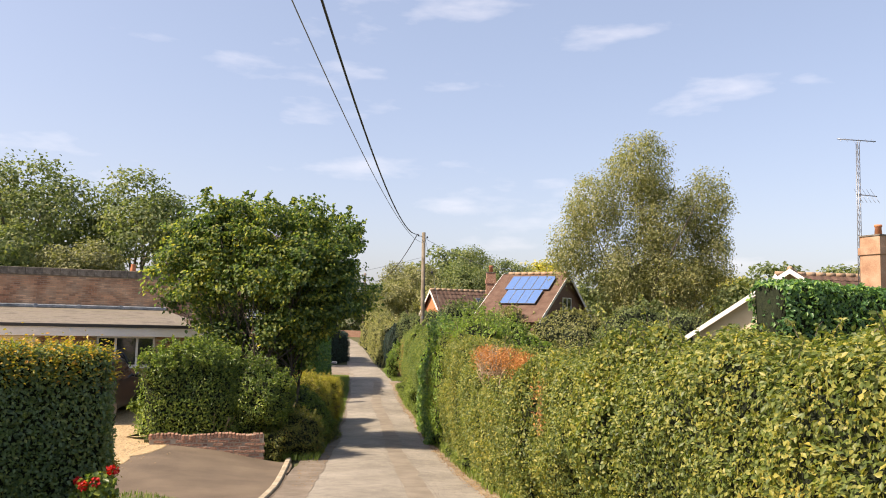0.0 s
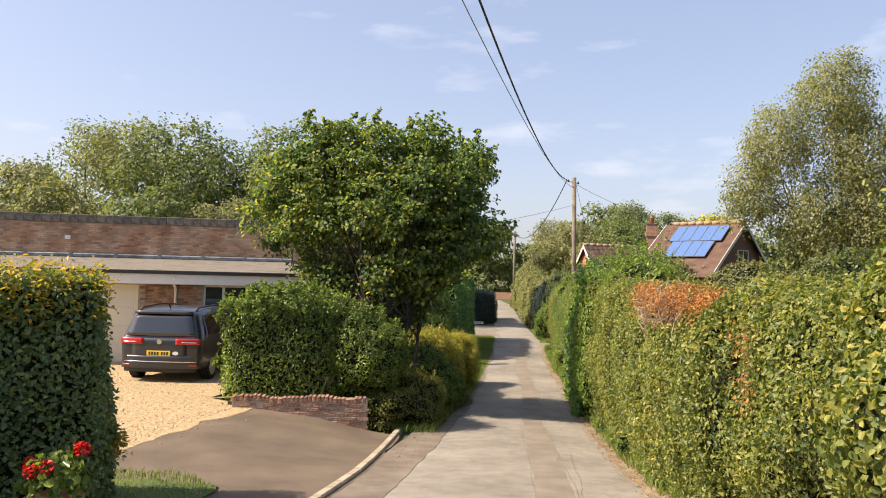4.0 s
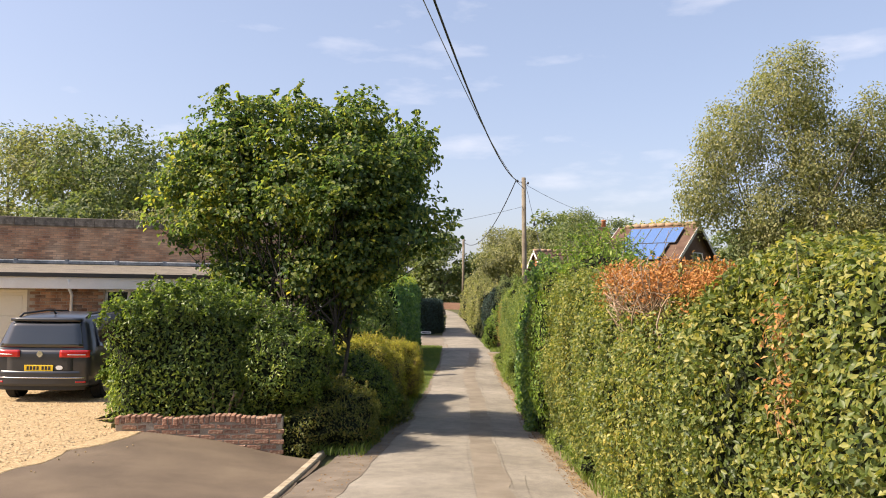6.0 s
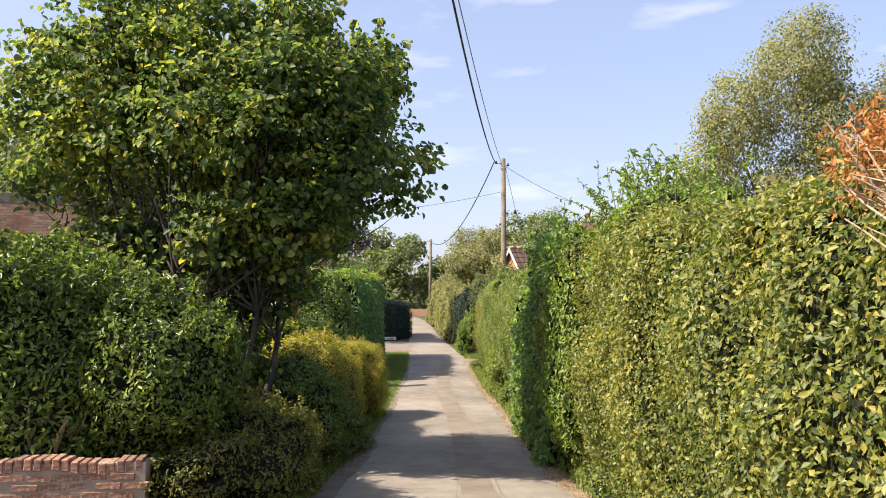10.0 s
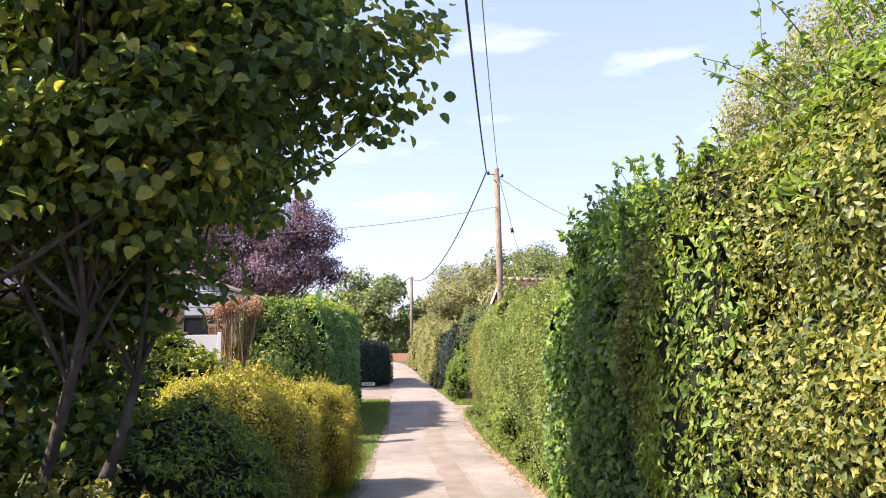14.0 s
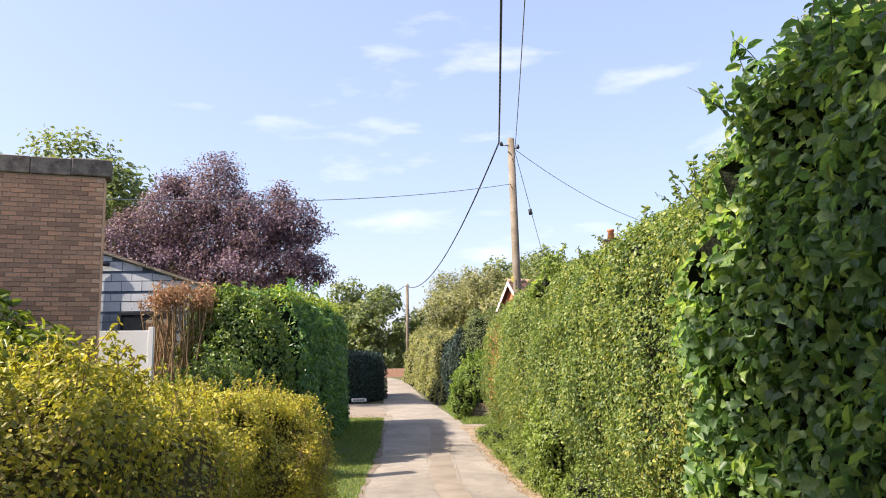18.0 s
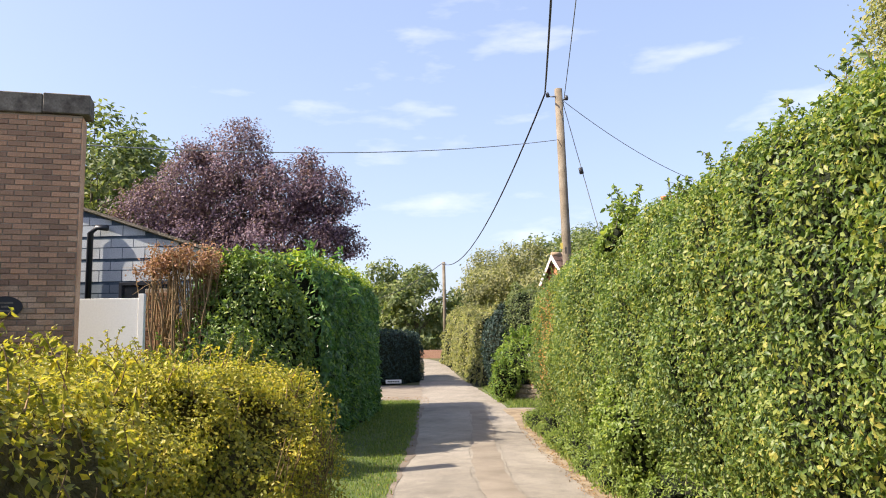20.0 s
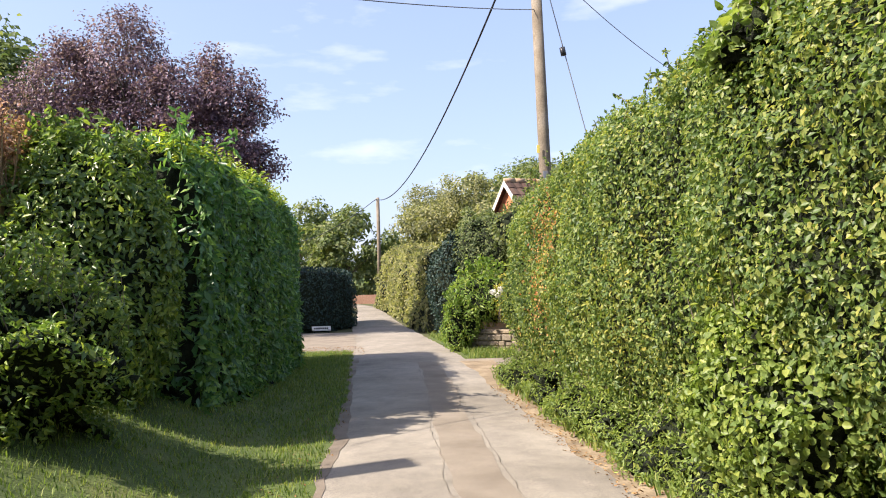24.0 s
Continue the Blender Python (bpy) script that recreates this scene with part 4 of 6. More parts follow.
run = rng.uniform(0.13, 0.97, n_dead)
zz = 0.87 - np.abs(rng.normal(0, 0.13, n_dead)) + 0.07 * np.sin(run * 17) + rng.uniform(-0.05, 0.1, n_dead)
band = d_end + d_run * run[:, None] + d_out * rng.normal(-0.04, 0.11, n_dead)[:, None]
band[:, 2] = zz
tuft = np.array((-0.14, 0.42, 0.2)) + rng.normal(0, 1, (320, 3)) * np.array((0.06, 0.17, 0.07))
band = np.concatenate([band, tuft])
part("dead_foliage", leaves("dead_foliage", band, unit(rng.normal(0, 1, band.shape) + d_out * 0.6), 0.034, 0.5, 0.4, 0.9), M["dead"], db)["kind"] = "stuff"
bush("feathery robinia cascading down the hedge face", (lane_right(21.3) + 0.22, 21.3, -0.45), (0.42, 1.0, 1.45), "robinia", 0.06, 520, lump=0.35, seed=18.0, width=0.42, spread=0.5, low=-0.9, shoots=50, shoot_len=0.3, droop=0.7)
# compound-leaved shrub behind the hedge
ro, rop = bush("feathery robinia shrub rising behind the hedge", (lane_right(20.2) + 0.95, 20.0, 0.85), (0.85, 1.7, 0.6), "robinia", 0.07, 420, lump=0.35, seed=6.0, width=0.42, depth=0.4, spread=0.5)
add_sprays(ro, rop[:, 10:].reshape(-1, 3), (-0.3, 0, 1), 120, 0.55, "robinia", 0.06, 0.55, 20, 0.42)
bush("leafy bulge where two hedges meet", (lane_right(11.9) + 0.62, 11.9, -0.15), (0.72, 0.8, 1.2), "olive_hornbeam", 0.050, 1300, lump=0.25, seed=51.0, shoots=30, shoot_len=0.25, low=-0.95, depth=0.22)
bush("bramble and hazel bulge in the hedge, broad leaves", (lane_right(9.0) + 0.7, 8.9, 0.2), (0.7, 1.0, 1.2), "olive_hornbeam", 0.056, 1100, lump=0.3, seed=5.0, shoots=30, shoot_len=0.4, width=0.75, low=-0.95)
bush("bramble growing out of the hedge foot, pale broad leaves", (lane_right(32.4) + 0.42, 32.4, -1.5), (0.5, 0.8, 0.7), "bramble", 0.048, 1200, lump=0.35, seed=15.0, shoots=24, shoot_len=0.4, width=0.75, low=-0.9)
bush("tall bramble shoots above the hedge", (-1.0, 32.4, 0.68), (0.28, 0.4, 0.22), "bramble", 0.075, 420, lump=0.4, seed=16.0, shoots=26, shoot_len=0.5, width=0.7, low=-0.5)
for k, (yy, h) in enumerate(((15.4, 0.35), (18.0, 0.4), (20.4, 0.4), (22.6, 0.45), (24.6, 0.45), (26.6, 0.5), (28.9, 0.5), (31, 0.55), (33.1, 0.6), (34.6, 0.5), (35.8, 0.55), (36.8, 0.5), (38.8, 0.5), (40.3, 0.45))):
    bush("weeds and nettles at the hedge foot", (lane_right(yy) + 0.42, yy, float(land(lane_right(yy) + 0.4, yy)) + 0.05), (0.36, 1.2, h * 0.8), "bramble", 0.045, 800, lump=0.4, under=0.3, seed=20.0 + k, name="weeds", category="weeds", low=-0.3, width=0.4, shoots=20, shoot_len=0.3, droop=0.0)

# small dried patches in the green faces
def dried(parent_label, at, spread, count):
    ob = empty("dried_sprig", pose(*at), parent_label, "hedge")
    q = rng.normal(0, 1, (count, 3)) * np.array(spread)
    part("dead_foliage", leaves("dead_foliage", q, np.tile((-0.9, -0.2, 0.2), (count, 1)), 0.04, 0.5, 0.4, 0.8, True), M["dead"], ob)["kind"] = "stuff"
    tw = [(np.array([o, o + rng.normal(0, 0.04, 3) + np.array([0.03, 0, -0.05])]), [0.003, 0.002], 4) for o in q[:30]]
    part("dead_twig", tubes_mesh("dead_twig", tw), M["golden_twig"], ob)["kind"] = "stuff"


dried("dried russet sprigs in the clipped hedge face", (lane_right(36.9) + 0.08, 36.9, -0.05), (0.08, 0.2, 0.25), 200)
dried("dried russet sprigs in the clipped hedge face", (lane_right(37.2) + 0.05, 37.2, -0.75), (0.08, 0.22, 0.3), 200)
dried("dried russet sprigs in the hornbeam hedge", (1.36, 10.95, 0.5), (0.05, 0.09, 0.13), 110)
dried("dried russet sprigs in the hornbeam hedge", (1.38, 10.9, 0.12), (0.05, 0.07, 0.10), 70)

# beech hedge by the lawn
hb = [(-10.6, 4.9), (-8.0, 7.65), (-6.2, 9.6), (-4.66, 11.25)]
h1, h1p = hedge("clipped beech hedge, dark face and sunlit copper top", hb, 1.25, land_along(hb), [1.35, 1.22, 1.06, 0.92], "beech", 0.062, 1150, under=0.4, seed=30.0, lump=0.06, square=6.0, end=0.35, keep=lambda p: (p[:, 0] * -0.73 + p[:, 1] * 0.69 < 0.35) | (rng.random(len(p)) < 0.3), simple=True)
# Sunlight on the hedge top is painted with these brighter copper leaves.
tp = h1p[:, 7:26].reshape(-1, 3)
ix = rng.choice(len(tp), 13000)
tipl = part("sunlit_foliage", leaves("sunlit_foliage", tp[ix] + rng.normal(0, 0.06, (13000, 3)) * np.array((1, 1, 1.3)), np.tile((0, 0, 1.0), (13000, 1)), 0.052, 0.6, 0.1, 0.6), M["beech_top"], h1, "yellow and copper leaf tips, coloured as a sunlit top")
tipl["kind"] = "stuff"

# privet on the planter, low shrubs and golden shrubs on the shaded side
pv = [(-7.0, 18.05), (-5.6, 18.5), (-4.6, 18.8)]
pvo, pvg = hedge("privet hedge bush on the brick planter, shaggy sunlit top", pv, [1.7, 1.9, 1.6], -1.25, [0.5, 0.58, 0.5], "privet", 0.066, 1150, lump=0.2, seed=33.0, shoots=420, shoot_len=0.26, leaf_w=0.40, square=3.4, end=0.6, depth=0.25, inset=0.2)
bush("privet bush thinning towards its stems", (-4.35, 18.7, -0.55), (0.9, 0.85, 0.82), "privet", 0.058, 1000, lump=0.3, seed=35.0, shoots=120, shoot_len=0.34, width=0.42, low=-0.97)
bush("ground-cover shrub spilling to the lane, olive and russet", (-3.75, 19.5, -1.6), (0.85, 1.6, 0.66), "groundcover", 0.045, 1100, lump=0.28, seed=36.0, low=-0.5, width=0.4, droop=0.5, shoots=90, shoot_len=0.2)
bush("ground-cover shrub along the lane's edge, olive and russet", (-3.65, 22.6, -1.8), (0.7, 1.9, 0.55), "groundcover", 0.045, 1100, lump=0.28, seed=39.0, low=-0.4, width=0.4, droop=0.5, shoots=70, shoot_len=0.2)
bush("low dark shrub under the hazel tree", (-4.0, 22.2, -1.4), (0.9, 1.6, 0.75), "privet", 0.055, 900, lump=0.25, seed=37.0, low=-0.6, width=0.4)
for k, (c, r) in enumerate((((-4.25, 24.6, -1.35), (0.85, 1.5, 0.95)), ((-4.95, 26.5, -1.45), (1.2, 1.5, 0.88)), ((-4.5, 27.6, -1.5), (1.15, 1.15, 0.92)), ((-6.4, 28.2, -1.55), (1.2, 1.6, 0.56)))):
    near = k in (1, 2)
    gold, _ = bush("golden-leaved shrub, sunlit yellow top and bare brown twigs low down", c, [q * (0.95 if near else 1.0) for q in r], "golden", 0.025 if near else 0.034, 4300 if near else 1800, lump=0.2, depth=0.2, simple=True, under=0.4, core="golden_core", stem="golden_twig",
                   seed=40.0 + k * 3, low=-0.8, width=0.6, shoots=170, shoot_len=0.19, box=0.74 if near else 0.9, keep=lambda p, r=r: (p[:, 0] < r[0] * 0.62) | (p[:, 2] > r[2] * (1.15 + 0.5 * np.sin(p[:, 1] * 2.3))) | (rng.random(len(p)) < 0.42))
    bare = []
    for _ in range(130 if near else 60):
        y_ = rng.uniform(-0.6, 0.45) * r[1]
        foot = np.array([r[0] * rng.uniform(0.45, 0.75), y_, r[2] * rng.uniform(0.1, 0.5)])
        tip = np.array([r[0] * rng.uniform(0.80, 0.93), y_ + rng.normal(0, 0.2), r[2] * rng.uniform(0.6, 1.3)])
        f = np.linspace(0, 1, 5)[:, None]
        bare.append((foot + (tip - foot) * f + np.array([0.06, 0, 0.06]) * np.sin(f * 3.1), np.linspace(0.005, 0.002, 5), 4))
    part("bare_twig", tubes_mesh("bare_twig", bare), M["golden_twig"], gold)["kind"] = "stuff"
bush("rounded glossy evergreen bush", (-5.85, 26.0, -0.9), (1.0, 0.95, 1.02), "choisya", 0.10, 420, lump=0.2, seed=60.0, low=-0.7, width=0.36, shoots=20, shoot_len=0.2)
bush("straggling shrub at the foot of the laurel", (-6.7, 33.8, -1.35), (1.1, 0.75, 0.7), "evergreen", 0.06, 620, lump=0.5, seed=62.0, low=-0.7, width=0.42, shoots=150, shoot_len=0.45)

# laurel hedge
lp = [(-7.05, 36.3), (-7.1, 38.8), (-7.35, 42.0), (-7.6, 44.6)]
le = empty("hedge", pose(-7.05, 36.3, -2.2), "large clipped laurel hedge with dark glossy leaves", "hedge")
lg = hedge_grid(np.array(lp) - np.array((-7.05, 36.3)), [2.5, 2.5, 2.6, 2.6], 0.1, [3.35, 3.42, 3.5, 3.55], 6.0, 0.45, 0.17, 64.0)
clothe(le, lg, "laurel", 0.125, 440, simple=True, under=0.35, width=0.40, depth=0.22, inset=0.2, spread=0.6)
# A lighter leaf copy on top puts the sunlight into the colour.
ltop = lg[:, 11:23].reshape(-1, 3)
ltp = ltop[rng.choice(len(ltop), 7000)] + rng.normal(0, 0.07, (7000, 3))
part("sunlit_foliage", leaves("sunlit_foliage", ltp, np.tile((0, -0.2, 1.0), (7000, 1)), 0.095, 0.38, 0.0, 0.7), M["laurel_top"], le, "brighter leaves painting the sunlit top")["kind"] = "stuff"
add_sprays(le, lg[:8, 2:16].reshape(-1, 3), (0.1, -0.8, 0.6), 26, 0.5, "laurel", 0.14, 0.4, 10, 0.36)

bush("domed evergreen shrub against the laurel, sunlit crown", (-6.95, 35.75, -0.6), (1.15, 0.8, 1.6), "evergreen", 0.085, 900, lump=0.16, seed=65.0, low=-0.95, width=0.42, depth=0.24, inset=0.2, shoots=60, shoot_len=0.3)
# dead clipped hedge before the block wall
dh = empty("dead_hedge", pose(-7.82, 35.3, -1.5), "dead clipped hedge, bare stems and brown top", "hedge")
stems = []
for k in range(64):
    x, y = rng.uniform(-0.5, 0.5), rng.uniform(-0.4, 0.4)
    t = np.linspace(0, 1, 9)[:, None]
    lean = np.array([np.clip(rng.normal(0, 0.12), -0.25, 0.2), rng.normal(0, 0.12), rng.uniform(2.2, 2.78)])
    line = np.array([x, y, -0.2]) + lean * t + np.sin(t * rng.uniform(5, 11) + rng.uniform(0, 6)) * rng.normal(0, 0.055, 3) * np.array((1, 1, 0.2))
    stems.append((line, np.linspace(0.026, 0.011, 9) * rng.uniform(0.6, 1.3), 5))
    for j in range(9):
        o = line[rng.integers(3, 9)]
        d = rng.normal(0, 0.14, 3) + np.array([0, 0, 0.10])
        stems.append((np.array([o, o + d * 0.5 + rng.normal(0, 0.03, 3), o + d]), [0.006, 0.004, 0.002], 4))
part("stem", tubes_mesh("stem", stems), M["golden_twig"], dh)
heads = np.stack([rng.uniform(-0.62, 0.58, 70), rng.uniform(-0.45, 0.45, 70), rng.triangular(2.2, 2.58, 2.64, 70)], 1)
pts = heads[rng.integers(0, 70, 4200)] + rng.normal(0, 0.065, (4200, 3))
part("dead_foliage", leaves("dead_foliage", pts, unit(rng.normal(0, 1, (4200, 3))), 0.055, 0.55), M["brown_leaf"], dh)["kind"] = "stuff"

# far end of the lane
yp = [(-9.6, 54.9), (-7.95, 54.6), (-7.3, 56.5), (-8.2, 60)]
hedge("very dark clipped yew hedge in shade", yp, 1.3, land_along(yp), [0.35, 0.32, 0.3, 0.3], "yew", 0.09, 260, seed=70.0, lump=0.06, square=6.0, simple=True)
bush("dark bush at the drive's mouth", (-8.6, 53.6, -1.4), (0.5, 0.45, 0.55), "yew", 0.06, 500, seed=71.0, simple=True)
fp = [(lane_right(y) + 1.3 - (0.3 if y > 70 else 0), y) for y in (52.5, 58, 64, 70, 77)]
hedge("soft grey-green hedge along the far lane", fp, 2.0, land_along(fp), [0.95, 1.1, 1.35, 1.7, 2.1], "birch", 0.14, 140, seed=72.0, lump=0.4, square=3.2, simple=True, shoots=60, shoot_len=0.5)
bush("dark evergreen shrub by the lane", (-3.0, 50.2, -0.6), (0.75, 0.8, 1.5), "yew", 0.08, 420, seed=73.0, low=-0.85, simple=True)
bush("blue-green conifer shrub behind the wall", (-2.1, 50.6, 0.0), (1.0, 1.4, 1.7), "oak", 0.09, 420, seed=74.0, low=-0.9, simple=True)
bush("arching fern-like shrub on the garden wall", (-2.35, 46.3, -1.0), (0.8, 0.8, 0.75), "robinia", 0.10, 300, seed=75.0, low=-0.6, shoots=40, shoot_len=0.5, width=0.3)
bush("yellow-green shrub spilling over the wall's end", (-2.85, 45.75, -1.5), (0.42, 0.5, 0.6), "robinia", 0.07, 520, lump=0.35, seed=77.0, low=-0.9, shoots=30, shoot_len=0.35, width=0.35)
bush("flowering shrub on the garden wall", (-1.35, 45.8, -1.0), (0.8, 0.7, 0.6), "golden", 0.06, 400, seed=76.0, low=-0.6, shoots=30, shoot_len=0.4)
rz = empty("rose", pose(-2.0, 44.9, -1.4), "tall white roses above the garden wall", "flower")
st, _, _ = sprays(np.array([(0, 0, 0.0), (0.15, 0.1, 0), (0.05, 0.25, 0)]), (0, 0, 1), 5, 0.8, 0.05, 0.15)
part("stem", tubes_mesh("stem", st), M["bark"], rz)
for x, y, z in ((-0.12, 0, 0.68), (0.06, 0.05, 0.72), (0.0, 0.1, 0.6)):
    a = unit(rng.normal(0, 1, (40, 3)))
    part("blossom", leaves("blossom", a * 0.035 + np.array((x, y, z)), a, 0.055, 0.9), M["white_petal"], rz)

# ---- trees ----
hr = np.random.default_rng(21)
HAZEL = []
for z, rad_, count, size_ in ((5.95, 0.9, 4, 0.55), (5.35, 1.6, 8, 0.64), (4.65, 2.05, 10, 0.66), (3.85, 2.1, 10, 0.64), (3.2, 1.55, 8, 0.58), (2.6, 0.9, 6, 0.5), (1.95, 0.45, 4, 0.42), (1.2, 0.3, 3, 0.36), (4.4, 0.5, 3, 0.85)):
    for k in range(count):
        a = 6.283 * (k + hr.uniform(-0.25, 0.25)) / count + z
        q = size_ * hr.uniform(0.8, 1.2)
        HAZEL.append((math.cos(a) * rad_ * (1.27 if math.cos(a) < 0 else 0.86) * hr.uniform(0.85, 1.12), 0.85 + math.sin(a) * rad_ * ((0.48 if z > 3 else 0.8) if math.sin(a) < 0 else 1.0 if math.cos(a) < 0 else 0.75) * hr.uniform(0.85, 1.1), z * 1.01 + hr.uniform(-0.25, 0.3), q * 1.06, q * 1.04, q * 0.9))
HAZEL += [(-1.2, -0.5, 2.3, 0.5, 0.5, 0.5), (-0.9, 0.9, 2.3, 0.5, 0.5, 0.5), (-1.7, 0.3, 2.7, 0.55, 0.5, 0.5), (-0.7, -0.8, 1.7, 0.45, 0.45, 0.5), (-0.4, 0.6, 1.5, 0.42, 0.42, 0.45), (-1.4, -0.9, 1.3, 0.45, 0.45, 0.5),
          # First five lobes here sit unseen at the back, added to shade the hedge.
          (0.4, 3.0, 5.7, 0.7, 0.7, 0.6), (1.2, 3.2, 5.9, 0.65, 0.65, 0.55), (0.9, 2.5, 5.3, 0.6, 0.6, 0.55), (0.1, 2.5, 5.1, 0.7, 0.6, 0.6), (1.6, 2.8, 5.8, 0.55, 0.6, 0.5), (-2.3, 0.9, 5.5, 0.6, 0.6, 0.55), (-1.9, 0.8, 6.1, 0.6, 0.6, 0.55), (-1.4, 0.9, 6.2, 0.55, 0.55, 0.5), (-2.6, 1.0, 5.0, 0.5, 0.5, 0.5), (-2.7, 0.9, 5.5, 0.45, 0.5, 0.45)]
hz, hq = tree("hazel_tree", "large multi-stemmed hazel tree with broad green leaves", (-4.5, 20.4, -1.95), HAZEL,
     "hazel", 0.094, 2300, 26, trunk=0.085, bark="dark_bark", clump_r=0.15, flat=0.38, up=0.9, width=0.8, simple=False, fine=True, stems=7, fork=0.5, inner=0.2, droop=0.5, bend=0.035)
up_pts = hq[hq[:, 2] > 5.0]
add_sprays(hz, up_pts, (-0.1, 0, 1), 100, 0.62, "hazel", 0.11, 0.3, 20, 0.78, fine=True)
side_pts = hq[(hq[:, 0] > 1.2) & (hq[:, 2] > 2.2)]
add_sprays(hz, side_pts, (1, -0.1, 0.1), 40, 0.25, "hazel", 0.11, 0.35, 14, 0.78, fine=True)

tree("plum_tree", "copper-leaved plum tree, dark purple crown", (-12.4, 51.5, -1.4),
     [(-4.3, 0, 5.7, 1.6, 1.8, 1.4), (-2.6, 0.3, 7.2, 1.4, 1.7, 1.5), (-0.7, 0, 8.2, 1.3, 1.6, 1.5), (-0.4, 0.5, 6.6, 1.5, 1.7, 1.5), (1.2, -0.2, 6.7, 1.2, 1.5, 1.4), (2.6, 0, 6.9, 0.85, 1.1, 1.1), (2.9, 0, 5.4, 0.8, 1.1, 1.2), (0.4, 0, 4.8, 2.4, 2.0, 1.4), (-2.4, 0, 4.8, 2.2, 1.8, 1.4),
      (3.6, 0, 6.5, 0.5, 0.6, 0.55), (3.6, 0, 4.9, 0.45, 0.6, 0.6), (2.2, 0, 8.0, 0.55, 0.6, 0.5), (-2.4, 0, 8.7, 0.55, 0.6, 0.45), (-4.6, 0, 7.0, 0.5, 0.6, 0.5)],
     "plum", 0.115, 1250, 58, trunk=0.2, clump_r=0.23, width=0.6, fork=0.45)
tree("birch_tree", "tall silver birch with drooping grey-green foliage", (10.8, 42.5, -0.9),
     [(-3.9, 0, 6.4, 1.3, 1.5, 1.6), (-2.6, 0, 8.6, 1.6, 1.7, 1.9), (-0.2, 0, 10.9, 1.7, 1.8, 2.0), (1.0, 0, 8.2, 1.8, 1.9, 2.2), (3.4, 0, 8.9, 1.2, 1.4, 2.1), (3.9, 0, 6.2, 1.1, 1.4, 1.9), (-0.7, 0, 5.6, 2.1, 2.2, 2.2), (1.6, 0, 4.6, 2.2, 2.1, 2.2), (-0.3, 0, 3.4, 1.8, 2.0, 1.6), (1.2, 0, 2.6, 2.3, 2.0, 1.6)],
     "birch", 0.14, 1250, 62, trunk=0.11, bark="bark", clump_r=0.27, droop=0.9, hang=0.9, width=0.62, fork=0.55)


def back_tree(x, y, h, w, leaf, label, seed, name="tree", clumps=300, per=16, size=0.42, tall=False, conifer=False):
    r = np.random.default_rng(seed)
    lob = []
    for k in range(7):
        a, f = r.uniform(0, 6.28), r.uniform(0.15, 0.34)
        z = h * r.uniform(0.35, 0.8)
        q = w * 0.5 * (1 - abs(z / h - 0.5))
        lob.append((math.cos(a) * q * 0.9, math.sin(a) * q * 0.9, z, w * f, w * f, h * r.uniform(0.12, 0.2)))
    lob.append((0, 0, h * 0.83, w * 0.26, w * 0.26, h * 0.17))
    lob.append((0, 0, h * 0.25, w * 0.42, w * 0.42, h * 0.2))
    return tree(name, label, (x, y, float(land(x, y)) - 0.1), lob, leaf, size, clumps, per, trunk=h * 0.018, clump_r=h * 0.035, twigs=False, fork=0.4, inner=0.45)


BACK = [(-33, 62, 15.5, 10, "oak", "tall broadleaf tree beyond the bungalow"), (-24, 60, 14.2, 8.5, "oak", "tall broadleaf tree beyond the bungalow"), (-40, 66, 16, 11, "willow", "tall yellowing willow beyond the bungalow"),
        (-48, 70, 17, 11, "oak", "tall broadleaf tree beyond the bungalow"), (-36, 50, 9.5, 8, "willow", "yellow-leaved garden tree behind the bungalow"), (-29, 52, 9, 7, "oak", "rounded garden tree behind the bungalow"), (-43, 56, 11, 9, "willow", "yellow-leaved garden tree behind the bungalow"),
        (-55, 62, 14, 11, "oak", "tall broadleaf tree beyond the bungalow"), (-19, 62, 10, 6, "willow", "pale willow behind the plum tree"), (-24, 54, 8, 6, "willow", "pale willowy tree behind the bungalow"),
        (-2, 74, 8.0, 7, "willow", "yellow-green tree behind the far hedge"), (1.5, 70, 8.2, 7, "oak", "green tree behind the far hedge"), (-5, 84, 8.5, 7, "willow", "yellow-green tree behind the far hedge"), (5.5, 72, 8.5, 7, "oak", "green tree behind the annexe"),
        (10, 78, 9, 7, "golden", "golden-green tree behind the solar-panel house"), (16, 70, 8, 8, "oak", "garden tree beyond the house"), (2.5, 88, 11, 8, "oak", "tall dark tree beyond the gardens"), (0, 100, 12, 9, "oak", "tall tree beyond the gardens"),
        (-13, 104, 9.5, 7, "oak", "tree at the lane's far end"), (-18, 108, 11, 8, "oak", "tree at the lane's far end"), (-25, 100, 9, 8, "oak", "tree across the far garden"), (-9.5, 112, 6.5, 7, "willow", "hedge tree beyond the lane's bend"), (-32, 96, 9, 9, "oak", "tree across the far garden"),
        (-16, 72, 6.0, 6, "oak", "garden tree behind the yew hedge"), (-22, 80, 7, 7, "oak", "garden tree behind the yew hedge"), (22, 52, 7.5, 8, "oak", "garden tree behind the gabled bungalow"), (27, 48, 7.5, 8, "willow", "garden tree behind the gabled bungalow"), (19, 60, 8, 8, "golden", "golden garden tree beyond the roofs"),
        (34, 60, 9, 10, "oak", "garden tree beyond the bungalow roofs"), (-6, 130, 9, 12, "oak", "wood beyond the fields"), (8, 135, 10, 12, "oak", "wood beyond the fields"), (-24, 135, 10, 12, "oak", "wood beyond the fields"), (-42, 120, 11, 12, "oak", "wood beyond the fields")]
